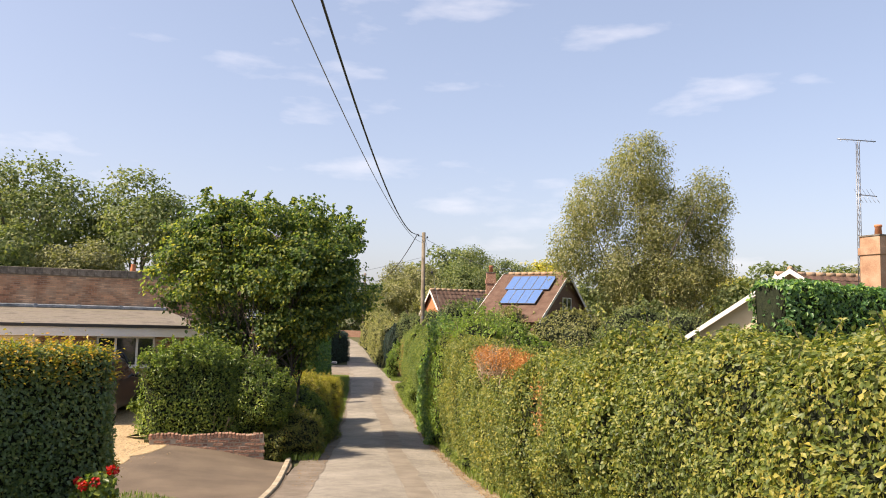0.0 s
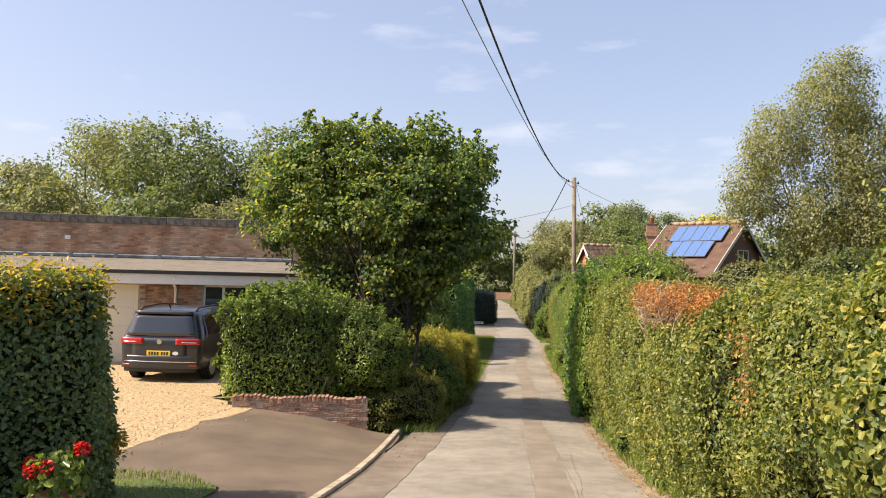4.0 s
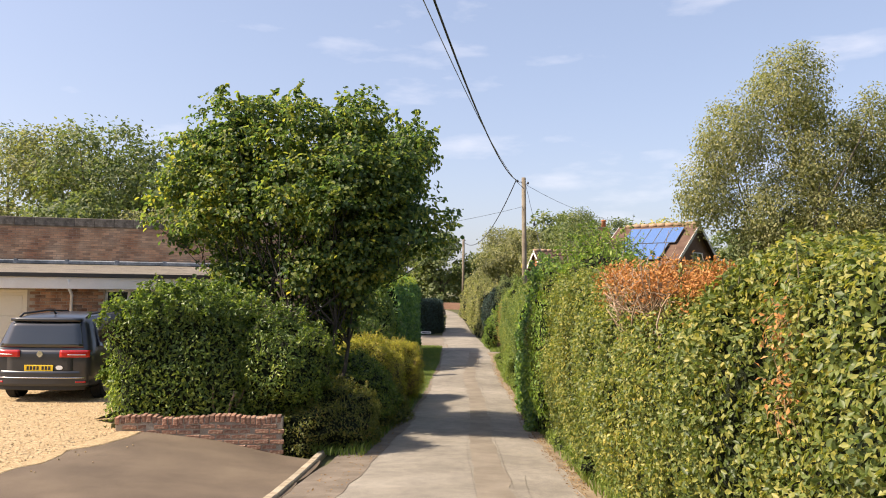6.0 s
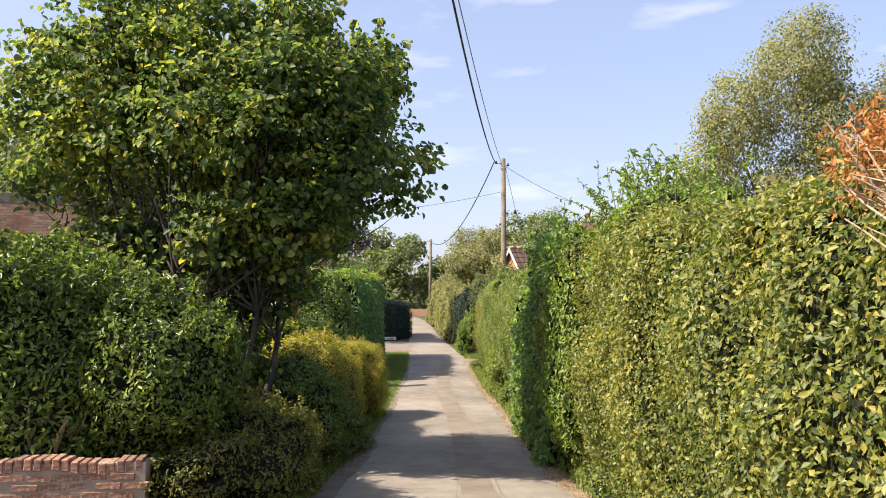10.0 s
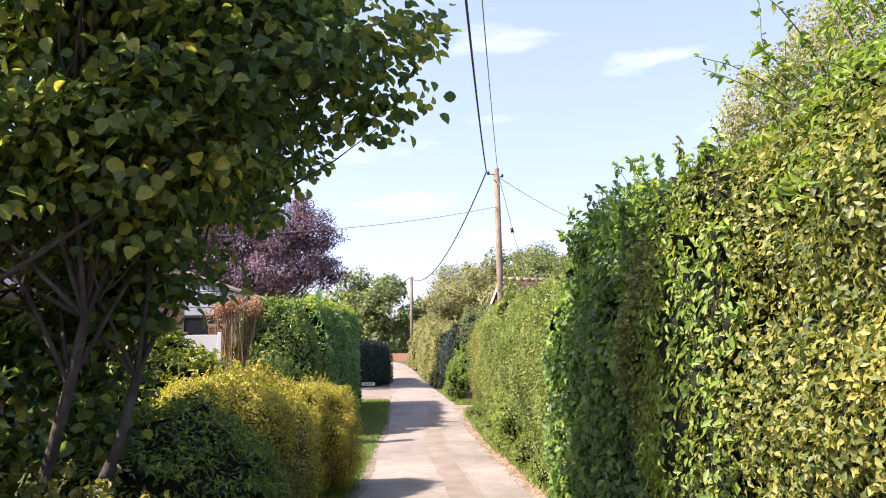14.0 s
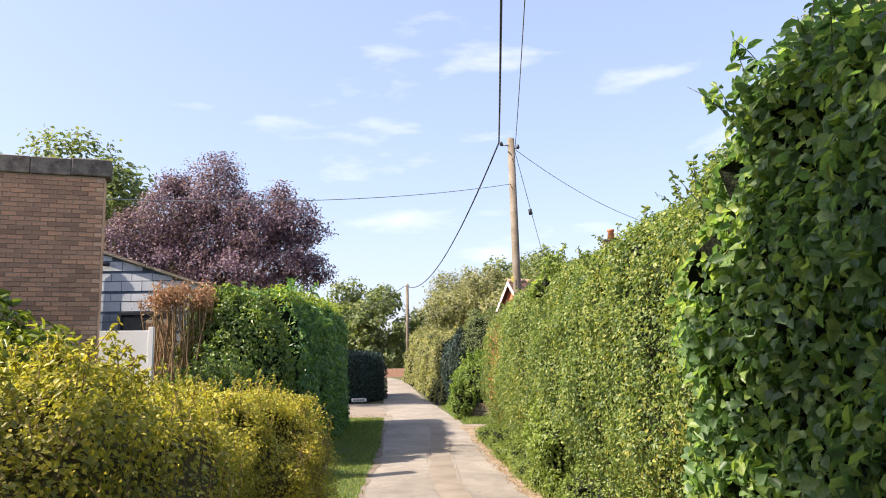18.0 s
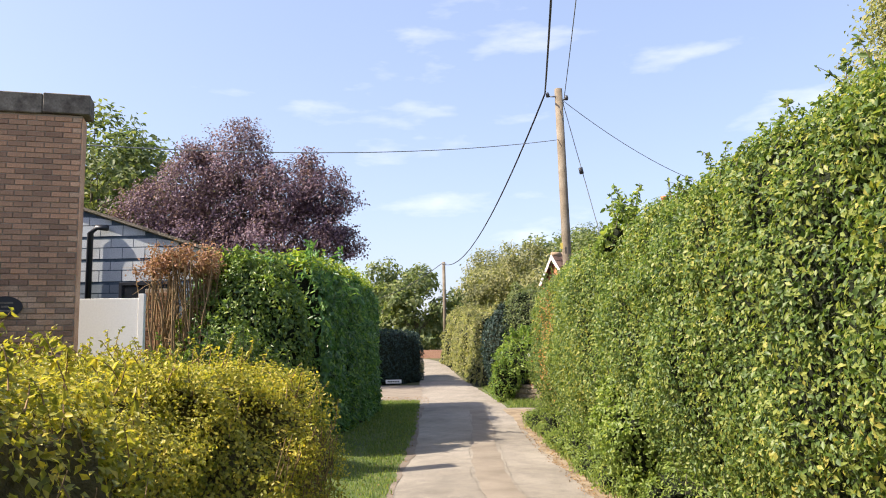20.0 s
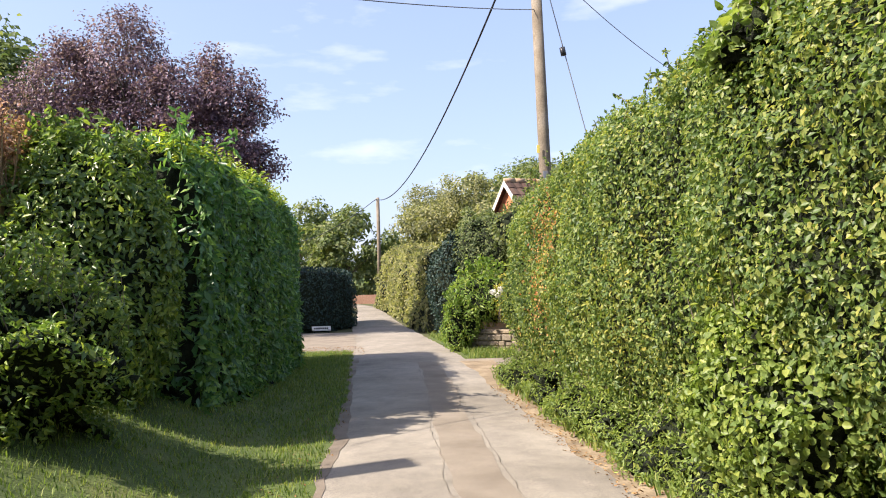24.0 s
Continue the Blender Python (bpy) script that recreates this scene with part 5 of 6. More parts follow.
for k, (x, y, h, w, leaf, label) in enumerate(BACK):
    seen = (-6 <= x <= 6 or -25 < x < -18) and y < 95 and h < 12
    back_tree(x, y, h, w, leaf, label, 100 + k, clumps=680 if seen else 520 if y < 95 else 280, per=40 if seen else 24 if y < 95 else 18, size=0.21 if seen else 0.34 if y < 95 else 0.5)
for k, (x, y, rx, ry, rz, leaf, z) in enumerate(((1.2, 48.5, 2.6, 2.2, 2.4, "oak", 0.0), (3.8, 44.0, 2.4, 2.0, 2.0, "birch", -0.4), (6.8, 41, 2.3, 2.2, 2.0, "birch", -0.3), (3.2, 37.5, 1.8, 2.4, 1.8, "robinia", -0.7), (10, 36, 3.0, 2.2, 2.0, "oak", 0.2))):
    bush("garden shrubbery behind the hedge", (x, y, z), (rx, ry, rz), leaf, 0.13, 130, lump=0.3, seed=200.0 + k, low=-0.9, simple=True, shoots=40, shoot_len=0.6)
# far woods on the skyline
wa = rng.uniform(0, 1, 14000)
wx, wy = (wa - 0.5) * 700, 210 + 90 * np.abs(np.sin(wa * 9)) + rng.uniform(0, 40, 14000)
wh = 7 + 3.5 * np.sin(wx * 0.045) + 2 * np.sin(wx * 0.13 + 1)
wz = land(wx, wy) + rng.random(14000) * wh + ease((np.abs(wx) - 60) / 300) * 8
tagged(part("far_woods", leaves("far_woods", np.stack([wx, wy, wz], 1), np.tile((0, -0.7, 0.7), (14000, 1)), 3.4, 0.8, 0.2, 0.7, True), M["oak"]), "distant woods along the skyline", "woods", kind="stuff")

# ---- bungalow with the garage ----
BUNG = pose(-9.78, 23.5, 0, 0, 0, 22.0)
bung = empty("bungalow", BUNG, "low brick bungalow with garage, white fascia and parapet wall", "house")
BW = 8.0


def wall_holes(name, x0, x1, z0, z1, y0, y1, holes, material, parent, label=""):
    """A wall from x0 to x1 with openings that go through it: rows of x0, x1, z0, z1."""
    xs = sorted({x0, x1, *[h[0] for h in holes], *[h[1] for h in holes]})
    zs = sorted({z0, z1, *[h[2] for h in holes], *[h[3] for h in holes]})
    bm = bmesh.new()
    for a, b in zip(xs, xs[1:]):
        for c, d in zip(zs, zs[1:]):
            if not any(h[0] <= a and b <= h[1] and h[2] <= c and d <= h[3] for h in holes):
                block(bm, a, b, y0, y1, c, d)
    bmesh.ops.remove_doubles(bm, verts=bm.verts, dist=1e-4)
    return part(name, bm, material, parent, label)


WIN, GAR = (-0.5, 1.12, -0.22, 0.68), (-4.75, -2.15, -1.5, 0.66)
wall_front = wall_holes("wall", -12.0, 2.35, -1.7, 0.98, 0.012, 0.24, [WIN, GAR], M["mortar"], bung)
for a, b in ((2.13, 2.35), (-12.0, -11.78)):
    part("wall", block(bmesh.new(), a, b, 0.25, 8.0, -1.7, 1.2), M["brown_brick"], bung)
tall = part("parapet_wall", block(bmesh.new(), -16.0, 4.93, BW + 0.012, BW + 0.3, -1.8, 2.72), M["dark_mortar"], bung, "brown brick parapet wall")
part("wall", block(bmesh.new(), -16.0, 1.5, BW + 0.31, 15.0, -1.8, 2.6), M["brown_brick"], bung)
# low felt roof, falling to the front
bm = bmesh.new()
v = [bm.verts.new(c) for c in ((-12.3, -0.42, 1.03), (2.75, -0.42, 1.03), (1.7, BW, 1.48), (-12.3, BW, 1.48), (-12.3, -0.42, 0.93), (2.75, -0.42, 0.93), (1.7, BW, 1.36), (-12.3, BW, 1.36))]
for f in ((0, 1, 2, 3), (7, 6, 5, 4), (0, 4, 5, 1), (1, 5, 6, 2), (2, 6, 7, 3), (3, 7, 4, 0)):
    bm.faces.new([v[i] for i in f])
roof = part("roof", bm, M["felt"], bung, "mossy low-pitched felt roof")
boxed("roof_edge", (-12.35, 2.8, -0.5, -0.425, 0.955, 1.045), M["gutter"], bung, "dark gutter edge")
boxed("fascia", (-12.3, 2.7, -0.44, -0.41, 0.69, 0.95), M["paint"], bung, "white painted fascia board")
boxed("soffit", (-12.3, 2.7, -0.40, 0.0, 0.685, 0.705), M["paint"], bung)
boxed("side_fascia", (2.66, 2.70, -0.40, 7.9, 0.72, 0.92), M["paint"], bung)
bm = bmesh.new()
block(bm, -12.3, 1.75, BW - 0.18, BW + 0.0, 1.47, 1.61, 0.03)
part("flashing", bm, M["lead"], bung, "grey lead flashing along the parapet")
for k in range(9):
    boxed("flashing_lap", (-12 + k * 1.5, -11.9 + k * 1.5, BW - 0.2, BW, 1.475, 1.63), M["lead"], bung)
# coping stones
cope_x = np.arange(-15.97, 4.7, 0.60)
cope_me = bpy.data.meshes.new("coping_stone")
bm = block(bmesh.new(), -0.297, 0.297, BW - 0.045, BW + 0.35, 2.72, 3.0, 0.012)
bm.to_mesh(cope_me)
bm.free()
cope_me.materials.append(M["coping"])
for x in cope_x:
    ob = part("coping_stone", cope_me, None, tall)
    ob.matrix_basis = pose(x + 0.30, rng.normal(0, 0.005), rng.normal(0, 0.005))
boxed("wall_end", (4.931, 4.945, BW, BW + 0.3, -1.5, 2.695), M["parapet_brick"], tall)
# garage door: framed panel with ribs
gd = part("garage_door", block(bmesh.new(), -4.70, -2.2, 0.06, 0.10, -1.45, 0.6, 0.006), M["cream"], bung, "cream up-and-over garage door")
for k in range(4):
    boxed("panel", (-4.64, -2.26, 0.05, 0.06, -1.38 + k * 0.48, -0.91 + k * 0.48), M["cream"], gd, bevel=0.006)
boxed("handle", (-3.36, -3.3, 0.0, 0.045, -0.47, -0.42), M["black_plastic"], gd, "black handle")
for a, b, c, d in ((-4.75, -4.70, -1.5, 0.66), (-2.2, -2.15, -1.5, 0.66), (-4.70, -2.2, 0.6, 0.66)):
    boxed("door_frame", (a, b, 0.02, 0.16, c, d), M["cream"], bung)


def casement(parent, x0, x1, z0, z1, y, bars, frame_w=0.055, name="window"):
    """A window: outer frame, upright bars, and a pane in each bay."""
    w = boxed(name, (x0, x1, y, y + 0.07, z0, z0 + frame_w), M["upvc"], parent, "white plastic casement window")
    boxed("frame_head", (x0, x1, y, y + 0.07, z1 - frame_w, z1), M["upvc"], w)
    xs = [x0, *bars, x1]
    for k, x in enumerate(xs):
        a = x if k == 0 else (x - frame_w if k == len(xs) - 1 else x - frame_w * 0.6)
        b = a + frame_w * (1.0 if k in (0, len(xs) - 1) else 1.2)
        boxed("frame_post", (a, b, y - 0.002, y + 0.072, z0 + frame_w, z1 - frame_w), M["upvc"], w)
    for a, b in zip(xs, xs[1:]):
        boxed("pane", (a + frame_w * 0.5, b - frame_w * 0.5, y + 0.03, y + 0.045, z0 + frame_w * 0.6, z1 - frame_w * 0.6), M["glass"], w, bevel=0)
    boxed("sill", (x0 - 0.04, x1 + 0.04, y - 0.09, y + 0.02, z0 - 0.045, z0 - 0.002), M["upvc"], w)
    return w


casement(bung, *WIN, 0.06, (0.02, 0.62))
casement(bung, 1.7, 3.5, -0.5, 0.66, BW - 0.06, (2.3, 2.9))
boxed("room_dark", (-0.6, 1.2, 0.9, 0.95, -0.5, 0.9), M["brown_brick"], bung)
rod("downpipe", [(-1.2, -0.42, 0.9), (-1.2, -0.40, 0.72), (-1.2, -0.07, 0.55), (-1.2, -0.07, -1.45)], 0.038, M["upvc"], bung, "white downpipe")
vent = boxed("vent", (-6.2, -6.02, BW - 0.03, BW + 0.01, 2.1, 2.24), M["paint"], tall, "pale air vent")
chp = empty("chimney_pot", BUNG @ pose(0.45, 14.2, 3.1) @ Matrix.Scale(0.62, 4), "small terracotta chimney pot on the bungalow", "chimney pot")
rod("pot_body", [(0, 0, 0), (0, 0, 0.5), (0, 0, 0.75), (0, 0, 0.82)], [0.24, 0.2, 0.17, 0.2], M["pot"], chp)
boxed("stack", (-0.35, 0.35, -0.35, 0.35, -0.78, 0.04), M["brown_brick"], chp)
# plaque
pq = empty("house_plaque", BUNG @ pose(4.1, BW, 0.09), "oval dark slate house plaque with pale lettering", "plaque")
bm = bmesh.new()
bmesh.ops.create_cone(bm, cap_ends=True, segments=40, radius1=0.5, radius2=0.5, depth=1, matrix=pose(0, -0.02, 0, 90, 0, 0) @ Matrix.Diagonal((0.42, 0.27, 0.03, 1)))
part("plate", bm, M["dark_stone"], pq)
for k, (w, z) in enumerate(((0.2, 0.05), (0.08, 0.0), (0.24, -0.055))):
    boxed("lettering_bar", (-w / 2, w / 2, -0.039, -0.034, z - 0.012, z + 0.012), M["coping"], pq, bevel=0)

# block-walled lean-to behind, white gate and brick pier
shed = empty("lean_to", pose(-8.05, 37.55, 0, 0, 0, 4.0), "lean-to of pale grey concrete blocks with sloping roof", "outbuilding")
zt = lambda x: 1.32 + (-x) * 0.345
bm = bmesh.new()
v = [bm.verts.new(c) for c in ((-3.6, 0.012, -1.6), (0, 0.012, -1.6), (0, 0.012, zt(0)), (-3.6, 0.012, zt(-3.6)), (-3.6, 0.2, -1.6), (0, 0.2, -1.6), (0, 0.2, zt(0)), (-3.6, 0.2, zt(-3.6)))]
for f in ((0, 1, 2, 3), (7, 6, 5, 4), (0, 4, 5, 1), (1, 5, 6, 2), (2, 6, 7, 3), (3, 7, 4, 0)):
    bm.faces.new([v[i] for i in f])
swall = part("wall", bm, M["block_joint"], shed)
for r in range(19):
    course = -1.6 + r * 0.225
    z0, z1 = (course + 0.012, course + 0.218) if r % 2 else (course + 0.012, course + 0.17)
    for c in range(9):
        x0 = -3.6 + c * 0.45 - (0.22 if r % 2 else 0)
        x1 = x0 + 0.435
        x0, x1 = max(x0, -3.6), min(x1, 0.0)
        top0, top1 = zt(x0), zt(x1)
        if x1 - x0 < 0.06 or z0 + 0.03 > top1:
            continue
        bm = bmesh.new()
        ztl, ztr = min(z1, top0), min(z1, top1)
        v = [bm.verts.new(q) for q in ((x0, 0.0, z0), (x1, 0.0, z0), (x1, 0.0, ztr), (x0, 0.0, ztl), (x0, 0.011, z0), (x1, 0.011, z0), (x1, 0.011, ztr), (x0, 0.011, ztl))]
        for f in ((0, 1, 2, 3), (0, 4, 5, 1), (1, 5, 6, 2), (2, 6, 7, 3), (3, 7, 4, 0)):
            bm.faces.new([v[i] for i in f])
        # Courses at 0.8 and below take the darker block colour.
        part("concrete_block", bm, M["block"] if course > 0.8 else M["darker_block"], swall)
bm = bmesh.new()
v = [bm.verts.new(c) for c in ((-3.8, -0.10, zt(-3.8) + 0.02), (0.25, -0.10, zt(0.25) + 0.02), (0.25, 4.5, zt(0.25) + 0.02), (-3.8, 4.5, zt(-3.8) + 0.02), (-3.8, -0.10, zt(-3.8) + 0.08), (0.25, -0.10, zt(0.25) + 0.08), (0.25, 4.5, zt(0.25) + 0.10), (-3.8, 4.5, zt(-3.8) + 0.10))]
for f in ((3, 2, 1, 0), (4, 5, 6, 7), (0, 1, 5, 4), (1, 2, 6, 5), (2, 3, 7, 6), (3, 0, 4, 7)):
    bm.faces.new([v[i] for i in f])
part("roof", bm, M["felt"], shed, "thin sloping felt roof")
boxed("window_pane", (-2.0, -1.0, -0.012, -0.002, 0.30, 0.80), M["glass"], shed, "dark window pane")
for q in ((-2.06, -2.0, -0.03, -0.001, 0.24, 0.86), (-1.0, -0.94, -0.03, -0.001, 0.24, 0.86), (-2.0, -1.0, -0.03, -0.001, 0.80, 0.86), (-2.0, -1.0, -0.03, -0.001, 0.24, 0.30)):
    boxed("window_frame", q, M["pipe"], shed, bevel=0.004)
rod("downpipe", [(-2.28, -0.10, 1.93), (-2.5, -0.12, 1.95), (-2.62, -0.12, 1.83), (-2.62, -0.12, -1.5)], 0.06, M["pipe"], shed, "black downpipe with a bend")
gate = empty("gate", pose(-8.62, 33.35, -1.6, 0, 0, 8.0), "white panelled side gate beside the brick wall", "gate")
boxed("panel", (0.0, 0.945, 0, 0.03, 0.05, 1.84), M["upvc"], gate, bevel=0.004)
boxed("gate_post", (-0.08, -0.003, -0.01, 0.08, 0.0, 1.90), M["upvc"], gate)
boxed("rail", (0.0, 0.945, 0.032, 0.07, 0.3, 0.4), M["upvc"], gate)
boxed("rail", (0.0, 0.945, 0.032, 0.07, 1.5, 1.6), M["upvc"], gate)
boxed("gate_post", (0.95, 1.03, -0.01, 0.08, 0.0, 1.90), M["upvc"], gate)
pier = empty("brick_pier", pose(-8.79, 35.85, -1.5, 0, 0, 8.0), "low brown brick garden wall behind the gate", "garden wall")
boxed("wall", (0, 0.5, 0.012, 0.22, 0, 2.08), M["mortar"], pier)
boxed("wall_end", (0.501, 0.512, 0.0, 0.22, 0, 2.08), M["brick"], pier)


# ---- bricks ----
def brick_mesh(w, h, d, bevel=0.004):
    me = bpy.data.meshes.new("brick")
    bm = bmesh.new()
    b = bevel
    v = [bm.verts.new(c) for c in ((b, 0, b), (w - b, 0, b), (w - b, 0, h - b), (b, 0, h - b), (0, d, 0), (w, d, 0), (w, d, h), (0, d, h))]
    for f in ((0, 1, 2, 3), (0, 4, 5, 1), (1, 5, 6, 2), (2, 6, 7, 3), (3, 7, 4, 0)):
        bm.faces.new([v[i] for i in f])
    bm.normal_update()
    bm.to_mesh(me)
    bm.free()
    return me


BR = brick_mesh(0.215, 0.065, 0.012)
PBR = brick_mesh(0.215, 0.065, 0.012)
PBR.materials.append(M["parapet_brick"])
BR.materials.append(M["brick"])


def brickwork(parent, x0, x1, z0, z1, y, holes, near, material, limit=300, mesh=None):
    """Stretcher courses over a wall's face. near(x, z): bricks that are parts; the others are joined into one."""
    count, rest = 0, []
    r = 0
    z = z0
    while z + 0.065 < z1:
        x = x0 - (0.1125 if r % 2 else 0)
        while x < x1 - 0.05:
            a, b = max(x, x0), min(x + 0.215, x1)
            if b - a > 0.05 and not any(h[0] - 0.02 < b and a < h[1] + 0.02 and h[2] - 0.03 < z + 0.065 and z < h[3] + 0.02 for h in holes):
                if near(a, z) and count < limit and abs(b - a - 0.215) < 0.001:
                    ob = part("brick", mesh or BR, None, parent)
                    ob.location = (a, y + rng.uniform(-0.002, 0.002), z)
                    count += 1
                else:
                    rest.append((a, b, z, y + rng.uniform(-0.002, 0.002)))
            x += 0.225
        z += 0.075
        r += 1
    if rest:
        vs, fs = [], []
        for k, (a, b, z, yy) in enumerate(rest):
            e = 0.004
            vs += [(a + e, yy, z + e), (b - e, yy, z + e), (b - e, yy, z + 0.065 - e), (a + e, yy, z + 0.065 - e), (a, yy + 0.012, z), (b, yy + 0.012, z), (b, yy + 0.012, z + 0.065), (a, yy + 0.012, z + 0.065)]
            fs += [[8 * k + i for i in f] for f in ((0, 1, 2, 3), (0, 4, 5, 1), (1, 5, 6, 2), (2, 6, 7, 3), (3, 7, 4, 0))]
        part("brickwork", raw_mesh("brickwork", vs, fs, True), material, parent)["kind"] = "stuff"


# ---- planter wall ----
plan_dir = math.degrees(math.atan2(0.62, 2.35))
planter = empty("planter_wall", pose(-6.28, 17.12, -1.62, 0, 0, plan_dir), "low weathered brick planter wall with brick-on-edge top", "planter wall")
OB_END = brick_mesh(0.215, 0.065, 0.02, 0.008)
OB_END.materials.append(M["old_brick"])
boxed("wall_core", (0.02, 2.44, -0.001, 0.2, -0.35, 0.40), M["mortar"], planter)
boxed("wall_core", (2.2, 2.42, 0.2, 1.2, -0.45, 0.33), M["dark_mortar"], planter)
for r in range(-2, 4):
    for c in range(5):
        ob = part("brick", OB_END, None, planter)
        ob.matrix_basis = pose(2.428 + rng.uniform(-0.004, 0.004), 0.02 + c * 0.225 + (0.11 if r % 2 else 0), 0.015 + r * 0.078, 0, 0, 90)
soil = boxed("soil", (-0.1, 2.2, 0.21, 2.4, 0.0, 0.30), M["soil"], planter)
OB = brick_mesh(0.215, 0.065, 0.02, 0.008)
OB.materials.append(M["old_brick"])
TOPB = bpy.data.meshes.new("brick")
bm = block(bmesh.new(), 0, 0.065, 0, 0.215, 0, 0.105, 0.008)
bm.to_mesh(TOPB)
bm.free()
TOPB.materials.append(M["old_brick"])
for r in range(-3, 4):
    for c in range(11):
        x = c * 0.225 - (0.1125 if r % 2 else 0)
        if x < 0 or x + 0.215 > 2.48:
            continue
        ob = part("brick", OB, None, planter)
        ob.matrix_basis = pose(x, -0.008 + rng.uniform(-0.006, 0.006), 0.015 + r * 0.078, 0, rng.normal(0, 0.8), rng.normal(0, 1.0))
for c in range(32):
    ob = part("brick", TOPB, None, planter)
    ob.matrix_basis = pose(0.01 + c * 0.0755, -0.012 + rng.uniform(-0.008, 0.008), 0.325 + rng.uniform(-0.012, 0.012) + 0.02 * math.sin(c * 0.4), rng.normal(0, 1.5), rng.normal(0, 2.5), rng.normal(0, 1.5))
for s in range(8):
    a, b, h = rng.normal(1.5, 0.1), 0.55 + rng.normal(0, 0.1), rng.uniform(0.4, 0.6)
    t = np.linspace(0, 1, 5)[:, None]
    rod("privet_stem", np.array((a, b, 0.28)) + np.array((rng.normal(0, 0.2), rng.normal(0, 0.08), h)) * t + np.sin(t * 3) * rng.normal(0, 0.05, 3), np.linspace(0.022, 0.012, 5), M["twig"], planter, sides=5)

# kerb stones
for k in range(13):
    y0 = 7.3 + k * 0.92
    y1 = y0 + 0.905
    xa, xb = lane_left(y0) - 0.52 - 0.06 * max(0, y0 - 14), lane_left(y1) - 0.52 - 0.06 * max(0, y1 - 14)
    if y1 > 18.6:
        break
    kb = empty("kerb", look((xa, y0, float(lane_z(y0))), (xb, y1, float(lane_z(y1)))), "low concrete kerb stone, worn edge", "kerb", "kerb stones along the drive", kind="structure")
    ln = math.dist((xa, y0), (xb, y1))
    bm = block(bmesh.new(), -0.06, 0.06, -0.12, 0.06 + rng.uniform(-0.006, 0.006), -ln, 0, 0.018)
    part("kerb_stone", bm, M["kerb"], kb)

# ---- car on the gravel ----
car = empty("car", pose(-9.2, 19.55, -1.42, 0, 0, 9.0), "dark grey people carrier parked on the gravel, seen from behind", "car")
ST = ((0.00, 0.36, 0.72, 0.78, 0.60, 0.98), (0.06, 0.30, 0.86, 0.89, 0.66, 1.04), (0.22, 0.24, 0.90, 0.915, 0.70, 1.52), (0.42, 0.22, 0.905, 0.915, 0.71, 1.60), (1.2, 0.2, 0.91, 0.915, 0.73, 1.645), (2.2, 0.2, 0.91, 0.915, 0.72, 1.64), (2.85, 0.2, 0.905, 0.91, 0.66, 1.54), (3.35, 0.2, 0.90, 0.90, 0.62, 1.08), (4.1, 0.24, 0.86, 0.86, 0.55, 0.92), (4.45, 0.34, 0.70, 0.72, 0.45, 0.66))


def car_ring(yb, zlow, wlow, wbelt, wroof, ztop):
    belt = min(0.98, ztop - 0.02)
    half = [(wlow * 0.9, zlow), (wlow, zlow + 0.12), (wlow + 0.005, 0.55), (wbelt, 0.75), (wbelt - 0.015, belt), (wroof + (wbelt - wroof) * 0.45, belt + (ztop - belt) * 0.5), (wroof, ztop - 0.05 * min(1, ztop - belt)), (wroof * 0.75, ztop), (0.001, ztop + 0.015)]
    return [(x, yb, z) for x, z in half] + [(-x, yb, z) for x, z in reversed(half[:-1])]


bm = bmesh.new()
rings = [[bm.verts.new(c) for c in car_ring(*s)] for s in ST]
for a, b in zip(rings, rings[1:]):
    n = len(a)
    for i in range(n - 1):
        bm.faces.new((a[i], a[i + 1], b[i + 1], b[i]))
    bm.faces.new((a[-1], a[0], b[0], b[-1]))
bm.faces.new(rings[0])
bm.faces.new(list(reversed(rings[-1])))
bmesh.ops.recalc_face_normals(bm, faces=bm.faces)
cb = part("body", bm, M["car_paint"], car, smooth=True)
cb.modifiers.new("soft", "SUBSURF").levels = 2
cb.modifiers["soft"].render_levels = 2


def curved_panel(name, x0, x1, z0, z1, y_of, material, parent, label="", thick=0.012, nx=10, nz=6, round_off=0.0):
    bm = bmesh.new()
    g = []
    for i in range(nx + 1):
        row = []
        for j in range(nz + 1):
            f, h = i / nx, j / nz
            x = x0 + (x1 - x0) * f
            z = z0 + (z1 - z0) * h
            if round_off:
                x *= 1 - round_off * h
            row.append(bm.verts.new((x, y_of(x, z), z)))
        g.append(row)
    faces = [bm.faces.new((g[i][j], g[i + 1][j], g[i + 1][j + 1], g[i][j + 1])) for i in range(nx) for j in range(nz)]
    ext = bmesh.ops.extrude_face_region(bm, geom=faces)
    bmesh.ops.translate(bm, vec=(0, thick, 0), verts=[e for e in ext["geom"] if isinstance(e, bmesh.types.BMVert)])
    bmesh.ops.recalc_face_normals(bm, faces=bm.faces)
    return part(name, bm, material, parent, label, smooth=True)


tail_y = lambda x, z: 0.01 + 0.09 * (abs(x) / 0.9) ** 4 + max(0.0, (z - 0.95)) * 0.30
curved_panel("rear_window", -0.76, 0.76, 1.03, 1.47, lambda x, z: tail_y(x, z) - 0.025, M["glass"], car, "tinted rear window", round_off=0.16)
curved_panel("tailgate", -0.60, 0.60, 0.55, 0.98, lambda x, z: tail_y(x, z) - 0.022, M["car_paint"], car)
curved_panel("bumper", -0.86, 0.86, 0.33, 0.60, lambda x, z: 0.16 * (abs(x) / 0.9) ** 3 - 0.06, M["car_paint"], car, nx=16)
curved_panel("bumper_trim", -0.80, 0.80, 0.25, 0.36, lambda x, z: 0.16 * (abs(x) / 0.9) ** 3 - 0.035, M["black_plastic"], car, "black lower bumper")
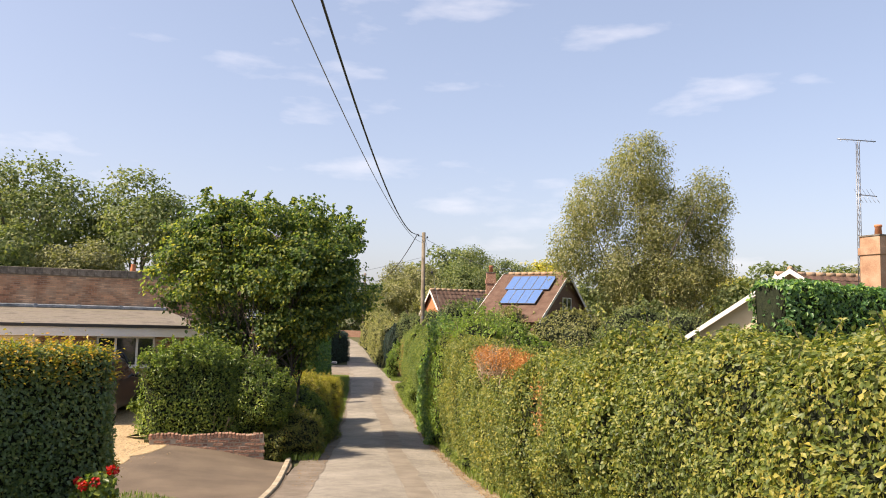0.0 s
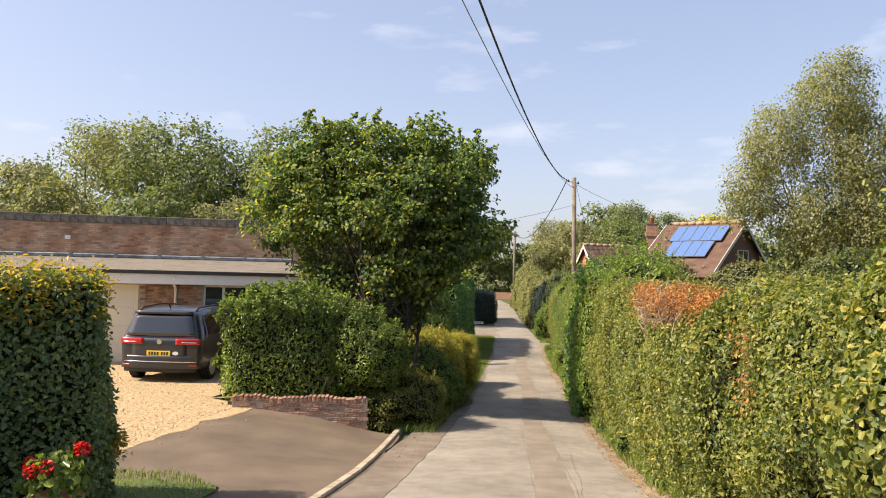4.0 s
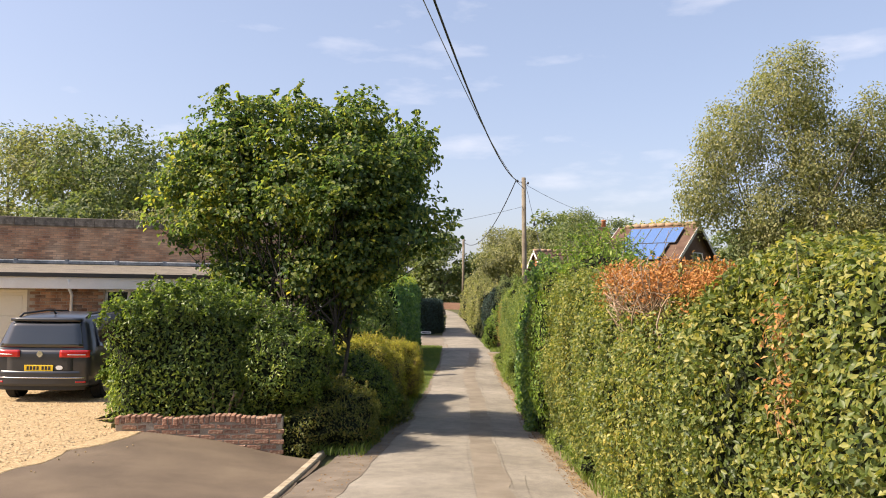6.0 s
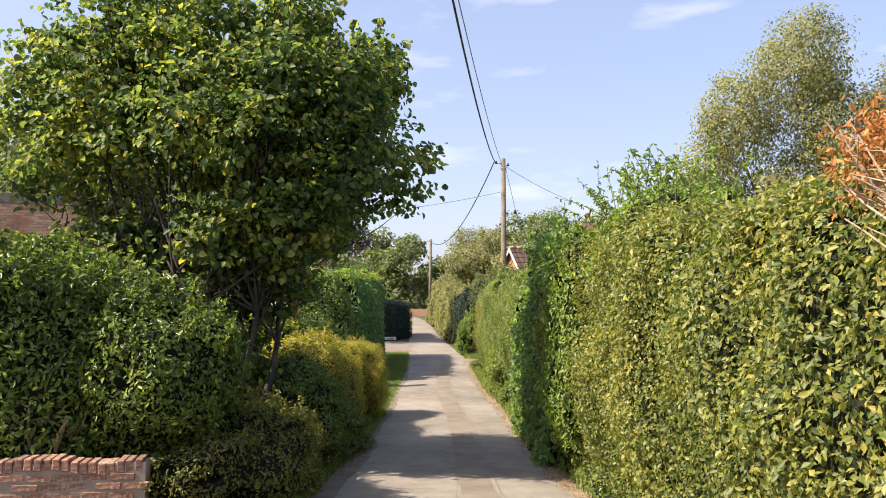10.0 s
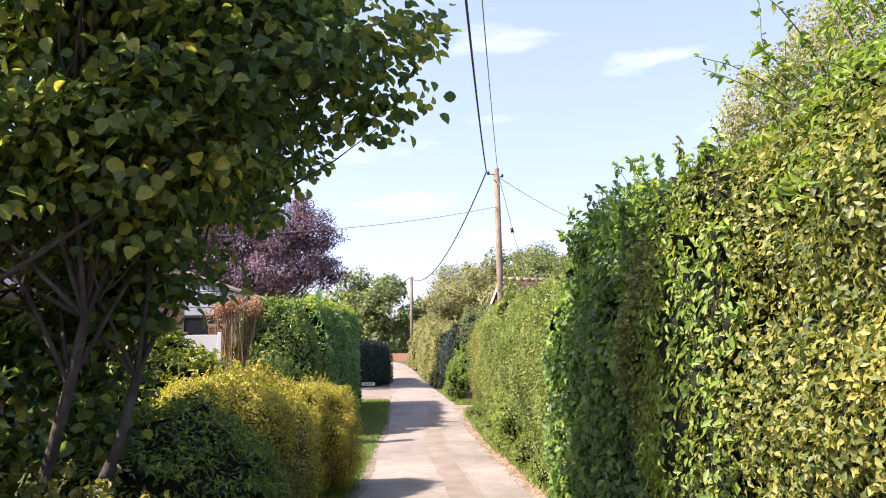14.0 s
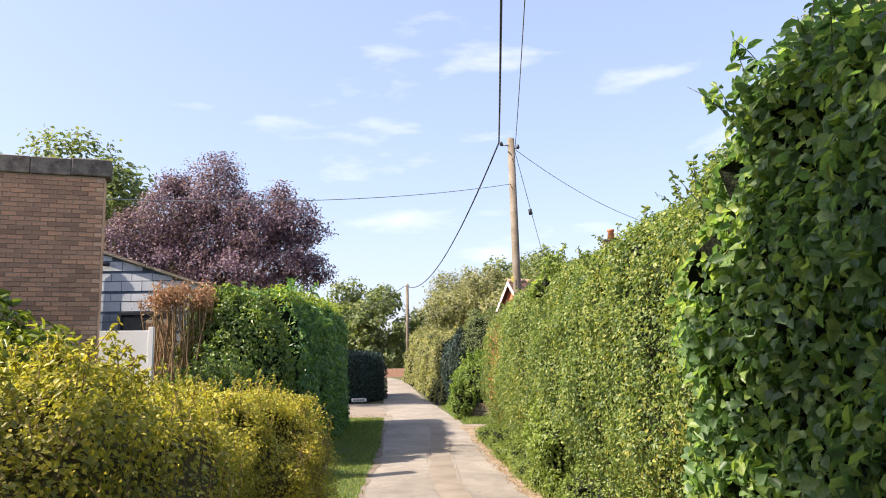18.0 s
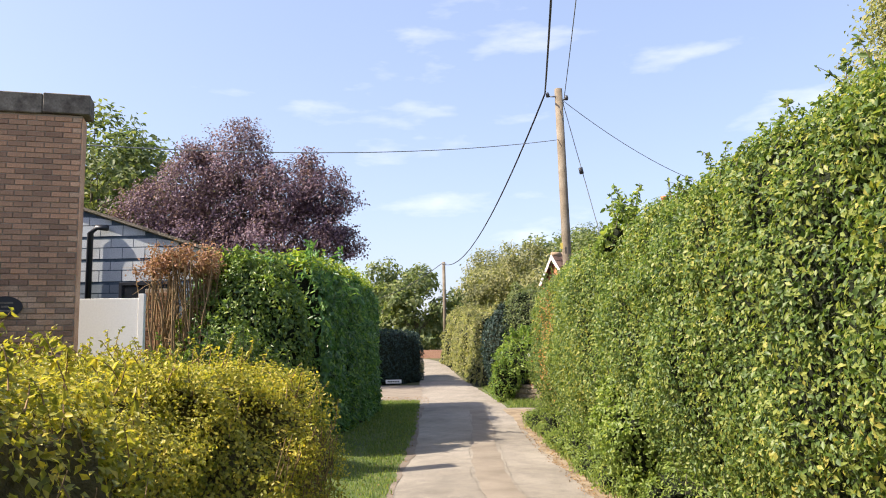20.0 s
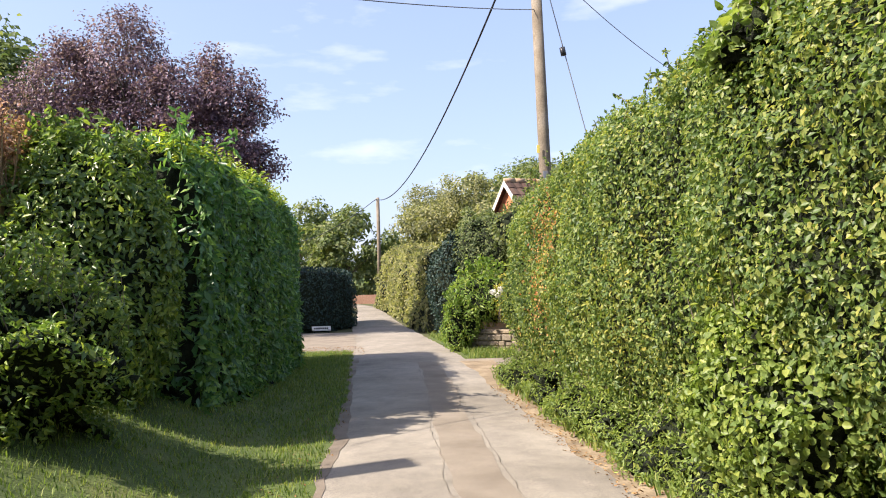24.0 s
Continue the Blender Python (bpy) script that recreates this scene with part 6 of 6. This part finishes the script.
curved_panel("bumper_strip", -0.80, 0.80, 0.47, 0.485, lambda x, z: 0.16 * (abs(x) / 0.9) ** 3 - 0.068, M["chrome"], car, "thin chrome strip", nz=1)
curved_panel("spoiler", -0.64, 0.64, 1.50, 1.56, lambda x, z: 0.13 + 0.1 * (abs(x) / 0.9) ** 3, M["car_paint"], car, thick=0.12, nz=2)
for s in (-1, 1):
    lamp = curved_panel("tail_lamp", min(s * 0.36, s * 0.88), max(s * 0.36, s * 0.88), 0.85, 0.98, lambda x, z: tail_y(x, z) - 0.035, M["tail_red"], car, "red tail lamp")
    curved_panel("lamp_band", min(s * 0.5, s * 0.82), max(s * 0.5, s * 0.82), 0.89, 0.905, lambda x, z: tail_y(x, z) - 0.041, M["chrome"], lamp, nz=1)
    curved_panel("reflector", min(s * 0.66, s * 0.82), max(s * 0.66, s * 0.82), 0.385, 0.415, lambda x, z: 0.16 * (abs(x) / 0.9) ** 3 - 0.066, M["tail_red"], car, nz=1)
    rod("roof_rail", [(s * 0.62, 0.45, 1.57), (s * 0.63, 0.6, 1.63), (s * 0.64, 1.6, 1.67), (s * 0.63, 2.4, 1.64), (s * 0.62, 2.6, 1.58)], 0.018, M["black_plastic"], car, "black roof rail")
    bm = bmesh.new()
    zs, ys_ = (1.04, 1.48), (0.42, 2.75)
    gw = [[bm.verts.new((s * (0.925 - 0.165 * f), a + (0.12 * f if a < 1 else -0.5 * f), zs[0] + (zs[1] - zs[0]) * f)) for f in (0, 0.5, 1)] for a in (ys_[0], 1.4, ys_[1])]
    for i in range(2):
        for j in range(2):
            bm.faces.new((gw[i][j], gw[i + 1][j], gw[i + 1][j + 1], gw[i][j + 1]))
    ext = bmesh.ops.extrude_face_region(bm, geom=bm.faces[:])
    bmesh.ops.translate(bm, vec=(-s * 0.03, 0, 0), verts=[e for e in ext["geom"] if isinstance(e, bmesh.types.BMVert)])
    bmesh.ops.recalc_face_normals(bm, faces=bm.faces)
    part("side_window", bm, M["glass"], car, "tinted side window")
    mir = part("wing_mirror", block(bmesh.new(), min(s * 0.93, s * 1.1), max(s * 0.93, s * 1.1), 2.75, 2.9, 1.0, 1.14, 0.03), M["car_paint"], car)
    for yw in (0.82, 3.5):
        wh = part("wheel", bmesh.new(), None, car)
        wh.location = (s * 0.80, yw, 0.32)
        bm = bmesh.new()
        bmesh.ops.create_cone(bm, cap_ends=True, segments=28, radius1=0.32, radius2=0.32, depth=0.21, matrix=pose(0, 0, 0, 0, 90, 0))
        bmesh.ops.bevel(bm, geom=[e for e in bm.edges if len(e.link_faces) == 2 and e.calc_face_angle(0) > 1.0], offset=0.03, segments=2, affect="EDGES")
        part("tyre", bm, M["rubber"], wh)
        bm = bmesh.new()
        bmesh.ops.create_cone(bm, cap_ends=True, segments=24, radius1=0.21, radius2=0.19, depth=0.03, matrix=pose(s * 0.1, 0, 0, 0, 90 * s, 0))
        for k in range(5):
            block(bm, -0.01, 0.01, -0.02, 0.02, 0.02, 0.2)
        part("rim", bm, M["alloy"], wh)
np_ = boxed("number_plate", (-0.26, 0.26, -0.045, -0.03, 0.60, 0.711), M["plate_yellow"], car, "yellow rear number plate", 0.004)
for k, x in enumerate((-0.215, -0.155, -0.095, -0.035, 0.055, 0.115, 0.175)):
    boxed("character_bar", (x, x + 0.04, -0.0475, -0.0455, 0.622, 0.69), M["ink"], np_, bevel=0)
bm = bmesh.new()
bmesh.ops.create_cone(bm, cap_ends=True, segments=28, radius1=0.062, radius2=0.055, depth=0.02, matrix=pose(0, -0.01, 0.905, 90, 0, 0))
part("badge", bm, M["chrome"], car, "round chrome badge")
bm = bmesh.new()
bmesh.ops.create_cone(bm, cap_ends=True, segments=24, radius1=0.5, radius2=0.5, depth=1, matrix=pose(0.36, -0.012, 0.66, 90, 0, 0) @ Matrix.Diagonal((0.13, 0.08, 0.008, 1)))
part("country_sticker", bm, M["upvc"], car, "oval white sticker")
rod("rear_wiper", [(0, 0.045, 1.05), (0.12, 0.05, 1.075), (0.34, 0.065, 1.08)], 0.009, M["black_plastic"], car)
rod("aerial", [(0, 0.55, 1.63), (0, 0.42, 1.72)], [0.02, 0.008], M["black_plastic"], car)

# flower pot with geranium
fpz = float(land(-4.55, 10.45)) + 0.04
pot = empty("flower_pot", pose(-4.2, 9.8, fpz - 0.02) @ Matrix.Scale(1.2, 4), "terracotta pot with red geraniums on the lawn", "flower pot")
rod("pot", [(0, 0, 0), (0, 0, 0.22), (0, 0, 0.221), (0, 0, 0.28)], [0.12, 0.17, 0.19, 0.195], M["pot"], pot, sides=20)
gp = blob_grid((0, 0, 0.4), (0.2, 0.2, 0.16), 0.3, 3.0, n=10)
at, out, _ = sample_skin(gp, 260, 0.1)
part("leaves", leaves("leaves", at, out, 0.06, 0.9), M["privet"], pot)
for k in range(5):
    a = rng.uniform(0, 6.28)
    c = np.array((math.cos(a) * 0.17, math.sin(a) * 0.17, 0.47 + rng.uniform(0, 0.14)))
    rod("stalk", [(c[0] * 0.4, c[1] * 0.4, 0.38), tuple(c)], 0.005, M["privet"], pot, sides=4)
    d = unit(rng.normal(0, 1, (34, 3)))
    part("blossom", leaves("blossom", c + d * 0.035, d, 0.035, 0.9), M["petal"], pot, "red geranium blossom")

# ---- solar-panel house and annexe ----
def roof_quad(name, a, b, c, d, material, parent, thick=0.06, label=""):
    bm = bmesh.new()
    pts = [Vector(q) for q in (a, b, c, d)]
    n = (pts[1] - pts[0]).cross(pts[3] - pts[0]).normalized() * thick
    v = [bm.verts.new(q) for q in pts] + [bm.verts.new(q - n) for q in pts]
    for f in ((0, 1, 2, 3), (7, 6, 5, 4), (0, 4, 5, 1), (1, 5, 6, 2), (2, 6, 7, 3), (3, 7, 4, 0)):
        bm.faces.new([v[i] for i in f])
    return part(name, bm, material, parent, label)


def tiles(parent, o, along_v, down_v, nl, nd, material, lap=0.02):
    """Courses of roof tiles on a slope, joined into one part."""
    o, u, d = np.array(o, float), np.array(along_v, float), np.array(down_v, float)
    lu, ld = np.linalg.norm(u), np.linalg.norm(d)
    n = np.cross(u, d)
    n = n / np.linalg.norm(n)
    n = n if n[2] > 0 else -n
    vs, fs, k = [], [], 0
    for r in range(nd):
        for c in range(nl):
            a = o + u * (c / nl) + d * (r / nd)
            b = a + u / nl * 0.97
            e = d / nd * 1.02
            h0, h1 = n * 0.012, n * (0.012 + lap + rng.uniform(0, 0.008))
            mid = n * 0.025
            vs += [a + h0, (a + b) / 2 + h0 + mid, b + h0, b + e + h1, (a + b) / 2 + e + h1 + mid, a + e + h1, a + e, b + e]
            fs += [(k, k + 1, k + 4, k + 5), (k + 1, k + 2, k + 3, k + 4), (k + 5, k + 4, k + 7, k + 6), (k + 4, k + 3, k + 7, k + 7)]
            k += 8
    fs = [f if f[2] != f[3] else (f[0], f[1], f[2], f[0]) for f in fs]
    vs = np.array(vs)
    q = [f for f in fs if len(set(f)) == 4]
    part("roof_tiles", raw_mesh("roof_tiles", vs, q, True), material, parent)["kind"] = "stuff"


def gabled(name, label, m, length, half, eaves, ridge, wall_m, over=0.3, category="house", gable_front=None, fascia=True):
    """A gabled house in its own frame: the ridge runs along x from 0 to length, gables at both ends."""
    h = empty(name, m, label, category)
    bm = bmesh.new()
    v = [bm.verts.new(c) for c in ((0, -half, -4), (0, half, -4), (0, half, eaves), (0, 0, ridge), (0, -half, eaves), (length, -half, -4), (length, half, -4), (length, half, eaves), (length, 0, ridge), (length, -half, eaves))]
    for f in ((4, 3, 2, 1, 0), (5, 6, 7, 8, 9), (0, 5, 9, 4), (1, 2, 7, 6), (4, 9, 8, 3), (3, 8, 7, 2)):
        bm.faces.new([v[i] for i in f])
    part("wall", bm, wall_m, h)
    k = (ridge - eaves) / half
    zo = eaves - k * over
    roof_quad("roof", (-over, -half - over, zo + 0.06), (length + over, -half - over, zo + 0.06), (length + over, 0, ridge + 0.06), (-over, 0, ridge + 0.06), M["tile"], h, 0.05)
    roof_quad("roof", (length + over, half + over, zo + 0.06), (-over, half + over, zo + 0.06), (-over, 0, ridge + 0.06), (length + over, 0, ridge + 0.06), M["tile"], h, 0.05)
    nl, nd = int(length / 0.3), int(half / 0.28)
    tiles(h, (-over, 0, ridge + 0.07), (length + 2 * over, 0, 0), (0, -half - over, zo - ridge), nl, nd, M["tile"])
    for i in range(int((length + 2 * over) / 0.45)):
        x = -over + i * 0.45
        rod("ridge_tile", [(x, 0, ridge + 0.09), (x + 0.44, 0, ridge + 0.095)], 0.11, M["ridge_tile"], h, sides=8)
    if fascia:
        for x in (-over - 0.03, length + over + 0.005):
            for s in (-1, 1):
                bm = bmesh.new()
                pts = [(x, s * (half + over), zo - 0.12), (x, 0, ridge - 0.12), (x, 0, ridge + 0.09), (x, s * (half + over), zo + 0.09)]
                v = [bm.verts.new(q) for q in pts] + [bm.verts.new((q[0] + 0.025, q[1], q[2])) for q in pts]
                for f in ((0, 1, 2, 3), (7, 6, 5, 4), (0, 4, 5, 1), (1, 5, 6, 2), (2, 6, 7, 3), (3, 7, 4, 0)):
                    bm.faces.new([v[i] for i in f])
                bmesh.ops.recalc_face_normals(bm, faces=bm.faces)
                part("bargeboard", bm, M["paint"], h, "white bargeboard")
    return h


ang_main = math.degrees(math.atan2(0.55, -0.83))
house = gabled("house", "brick house with tiled roof and solar panels", pose(7.2, 46.37, 0, 0, 0, ang_main), 3.95, 3.6, 1.5, 4.2, M["old_brick"], 0.25)
# solar panels lie on the slope towards the lane
SL = Vector((0, 3.85, -2.9)).normalized()
for r in range(2):
    for c in range(5 if r == 0 else 4):
        o = Vector((0.35 + c * 0.58 + r * 0.3, 0.42, 4.2 - 0.42 * 0.75)) + SL * (r * 1.42) + Vector((0, 0, 0.20))
        sp = empty("solar_panel", pose(7.2, 46.37, 0, 0, 0, ang_main) @ Matrix.Translation(o), "blue solar panel with pale frame on the roof", "solar panel", "solar panels on the house roof")
        slope = math.degrees(math.atan2(SL.z, SL.y))
        pm = pose(0, 0, 0, slope, 0, 0)
        a = part("frame", block(bmesh.new(), 0, 0.565, 0, 1.38, 0.0, 0.03), M["steel"], sp)
        b = part("cell_sheet", block(bmesh.new(), 0.02, 0.545, 0.02, 1.36, 0.031, 0.036), M["solar"], sp)
        a.matrix_basis = pm
        b.matrix_basis = pm
gw = empty("window_frame_unit", pose(7.2, 46.37, 0, 0, 0, ang_main) @ pose(-0.06, 0, 0, 0, 0, -90), "white window in the brick gable", "window", kind="structure")
gw.name = "window_1"
casement(gw, -0.45, 0.75, 1.85, 2.85, -0.02, (0.15,))
ax = math.degrees(math.atan2(0.42, 0.9))
gabled("annexe", "small brick annexe with brown tiled roof", pose(-0.8, 57.2, 0, 0, 0, ax), 6.2, 2.3, 1.2, 3.42, M["orange_brick"], 0.22, category="outbuilding")
sk = empty("rooflight", pose(-0.8, 57.2, 0, 0, 0, ax) @ pose(3.2, -0.6, 2.95, 44, 0, 0), "grey rooflight set in the tiles", "rooflight")
boxed("frame", (0, 1.5, -1.6, 0, 0, 0.06), M["steel"], sk)
for k in range(3):
    boxed("pane", (0.06 + k * 0.48, 0.48 + k * 0.48, -1.54, -0.06, 0.061, 0.07), M["glass"], sk, bevel=0)


def chimney(x, y, z0, z1, w, label, pots=1, m="old_brick", turn=0.0):
    c = empty("chimney", pose(x, y, z0, 0, 0, turn), label, "chimney")
    h = z1 - z0
    boxed("stack", (-w / 2, w / 2, -w / 2, w / 2, 0, h), M[m], c)
    boxed("cap", (-w / 2 - 0.05, w / 2 + 0.05, -w / 2 - 0.05, w / 2 + 0.05, h * 0.80, h * 0.88), M[m], c)
    boxed("crown", (-w / 2 - 0.03, w / 2 + 0.03, -w / 2 - 0.03, w / 2 + 0.03, h, h + 0.06), M["coping"], c)
    for k in range(pots):
        rod("chimney_pot", [(k * 0.3, 0, h + 0.05), (k * 0.3, 0, h + 0.4), (k * 0.3, 0, h + 0.42), (k * 0.3, 0, h + 0.5)], [0.15, 0.12, 0.15, 0.15], M["pot"], c, "terracotta chimney pot", 14)
    return c


chimney(3.15, 52.6, 1.0, 4.55, 0.62, "red brick chimney stack between house and annexe")

# gabled bungalow beyond the near hedge
gabled("bungalow", "cream rendered bungalow with tiled roof and white bargeboards", pose(14.2, 32.0, 0, 0, 0, 62.0), 9.0, 3.9, 1.05, 3.75, M["render"], 0.45)
chimney(17.55, 31.5, 1.5, 5.2, 0.95, "old brick chimney with one terracotta pot", 1, "parapet_brick", 20)
gabled("bungalow_wing", "tiled wing of the cream bungalow", pose(14.9, 34.2, 0, 0, 0, 4.0), 6.5, 3.2, 1.2, 3.7, M["render"], 0.4)
ivy, _ = hedge("ivy-covered garden wall, glossy leaves", [(7.9, 19.6), (12, 21.5), (15, 23)], 1.2, [-1.0, -1.0, -1.0], [2.62, 2.62, 2.6], "laurel", 0.12, 330, seed=90.0, lump=0.1, square=7.0)
mast = empty("aerial_mast", pose(17.0, 31.9, 0), "tall lattice television aerial mast", "aerial")
for a in range(3):
    t = 2.094 * a
    rod("mast_leg", [(0.09 * math.cos(t), 0.09 * math.sin(t), 1.5), (0.07 * math.cos(t), 0.07 * math.sin(t), 9.2)], 0.014, M["steel"], mast, sides=5)
lac = []
for k in range(26):
    z = 1.6 + k * 0.29
    for a in range(3):
        t, s = 2.094 * a, 2.094 * (a + 1)
        lac.append((np.array([(0.08 * math.cos(t), 0.08 * math.sin(t), z), (0.08 * math.cos(s), 0.08 * math.sin(s), z + 0.29)]), [0.008, 0.008], 4))
part("lattice", tubes_mesh("lattice", lac), M["steel"], mast)
for z, x0, x1, n, dip in ((9.25, -0.85, 0.75, 6, 0.09), (6.95, -0.1, 0.75, 5, 0.35)):
    boom = rod("aerial_boom", [(x0, 0, z + 0.05), (x1, 0, z - 0.02)], 0.02, M["steel"], mast, sides=6)
    for k in range(n):
        x = x0 + (x1 - x0) * (k + 0.5) / n
        rod("element", [(x, -dip, z - dip), (x, dip, z + dip)], 0.008, M["steel"], boom, sides=4)

# ---- poles and wires ----
def wire(name, label, a, b, sag, r, material, n=28):
    t = np.linspace(0, 1, n)[:, None]
    p = np.array(a) * (1 - t) + np.array(b) * t - np.array((0, 0, 1.0)) * 4 * sag * t * (1 - t)
    ob = rod(name, p, r, M[material], None, sides=6)
    return tagged(ob, label, "cable")


tp1 = empty("telegraph_pole", pose(-1.18, 42.74, -2.3), "weathered timber telegraph pole behind the hedge", "telegraph pole")
rod("pole", [(0.12, 0, 0), (0.06, 0, 4.0), (0, 0, 8.42)], [0.13, 0.115, 0.10], M["pole"], tp1, sides=14)
for z, x in ((8.2, -0.28), (8.1, 0.2)):
    rod("bracket", [(0, -0.05, z), (x, -0.05, z + 0.02)], 0.02, M["steel"], tp1, sides=6)
    rod("insulator", [(x, -0.05, z), (x, -0.05, z + 0.06), (x, -0.05, z + 0.12)], [0.04, 0.05, 0.03], M["dark_stone"], tp1, sides=10)
boxed("warning_plate", (-0.10, -0.04, -0.15, -0.14, 4.2, 4.36), M["yellow_sign"], tp1, "small yellow warning plate")
boxed("number_plate", (0.0, 0.1, -0.165, -0.155, 3.7, 3.85), M["steel"], tp1)
tp2 = empty("telegraph_pole", pose(-7.87, 77.8, -1.6), "distant grey telegraph pole by the lane's bend", "telegraph pole")
rod("pole", [(0, 0, 0), (0, 0, 7.3)], [0.14, 0.11], M["pole"], tp2, sides=10)
rod("bracket", [(-0.25, 0, 7.15), (0.2, 0, 7.15)], 0.025, M["steel"], tp2, sides=6)
wire("overhead_cable", "thick black overhead cable above the lane", (-1.526, 42.7, 6.01), (-2.093, -9, 9.66), 2.347, 0.022, "wire", 44)
wire("overhead_cable", "thin grey overhead cable above the lane", (-1.09, 42.7, 5.56), (-2.18, -9, 7.07), 1.686, 0.009, "thin_wire", 44)
wire("overhead_cable", "thick black overhead cable to the far pole", (-1.526, 42.72, 6.01), (-8.0, 77.8, 5.6), 1.5, 0.024, "wire")
wire("overhead_cable", "overhead cable beyond the far pole", (-8.0, 77.8, 5.6), (-22, 108, 5.2), 1.0, 0.024, "wire")
wire("service_cable", "thin service cable to the bungalow", (-1.2, 42.7, 4.76), (-9.54, 32.78, 2.46), 0.266, 0.009, "thin_wire")
wire("service_cable", "thin service cable to the house behind the hedge", (-1.05, 42.7, 5.77), (5.5, 50.2, 4.5), 0.43, 0.009, "thin_wire")
stay = wire("stay_wire", "steel stay wire with a black insulator", (-1.1, 42.72, 5.85), (0.75, 43.1, -2.0), 0.0, 0.010, "thin_wire", 6)
rod("stay_insulator", [(-0.69, 42.8, 4.02), (-0.66, 42.81, 3.86)], [0.055, 0.055], M["dark_stone"], stay, "black stay insulator", 10)

# ---- far end: name sign, notice, garden wall, field ----
ns = empty("name_sign", pose(-7.75, 53.55, -1.95, 0, 0, 8) @ Matrix.Scale(0.62, 4), "low white road-name sign with dark lettering", "sign")
boxed("board", (0, 1.0, 0, 0.02, 0.22, 0.46), M["upvc"], ns)
boxed("border", (0.02, 0.98, -0.003, -0.001, 0.25, 0.265), M["ink"], ns, bevel=0)
for k in range(7):
    boxed("lettering_bar", (0.12 + k * 0.11, 0.2 + k * 0.11, -0.004, -0.001, 0.30, 0.39), M["ink"], ns, bevel=0)
for x in (0.12, 0.84):
    boxed("post", (x, x + 0.06, 0.02, 0.06, -0.05, 0.44), M["black_plastic"], ns)
nb = empty("notice_board", pose(-8.95, 53.3, -1.95, 0, 0, 8), "small blue and white notice by the drive", "sign")
boxed("board", (0, 0.35, 0, 0.03, 0.35, 1.1), M["upvc"], nb)
boxed("post", (0.15, 0.21, 0.03, 0.09, 0, 1.0), M["pole"], nb)
for k in range(4):
    boxed("lettering_bar", (0.05, 0.3, -0.004, -0.001, 0.5 + k * 0.13, 0.55 + k * 0.13), M["solar"], nb, bevel=0)
gwl = empty("garden_wall", pose(-3.0, 46.1, -2.15, 0, 0, -30), "low pale stone garden wall under shrubs", "garden wall")
boxed("wall_core", (0.35, 3.4, 0.03, 0.3, 0, 0.56), M["mortar"], gwl)
z_ = 0.02
for h_ in (0.17, 0.12, 0.15, 0.11):
    x = 0.35
    while x < 3.3:
        w = rng.uniform(0.14, 0.46)
        part("stone", block(bmesh.new(), x, min(x + w - 0.008, 3.4), -0.012 + rng.uniform(-0.025, 0.015), 0.05, z_ + rng.uniform(-0.008, 0.006), z_ + h_ - rng.uniform(0.002, 0.016), 0.022), M["stone"], gwl)
        x += w
    z_ += h_
fw = empty("field_wall", pose(-14.5, 99.5, -1.2, 0, 0, -14), "low weathered brick wall across the bend", "garden wall")
boxed("wall", (0, 8, 0, 0.3, -0.3, 0.75), M["old_brick"], fw)

# ---- bricks of the bungalow, last ----
brickwork(wall_front, -12.0, 2.35, -1.55, 0.69, 0.0, [WIN, GAR], lambda x, z: x > -2.1 and x < 2.0, M["brick"])
brickwork(tall, -16.0, 4.93, -1.5, 2.70, BW, [(1.66, 3.54, -0.56, 0.7)], lambda x, z: x > 3.3 and z > 0.3, M["parapet_brick"], 300, PBR)
brickwork(pier, 0.0, 0.5, 0.0, 2.08, 0.0, [], lambda x, z: True, M["brick"], 120)
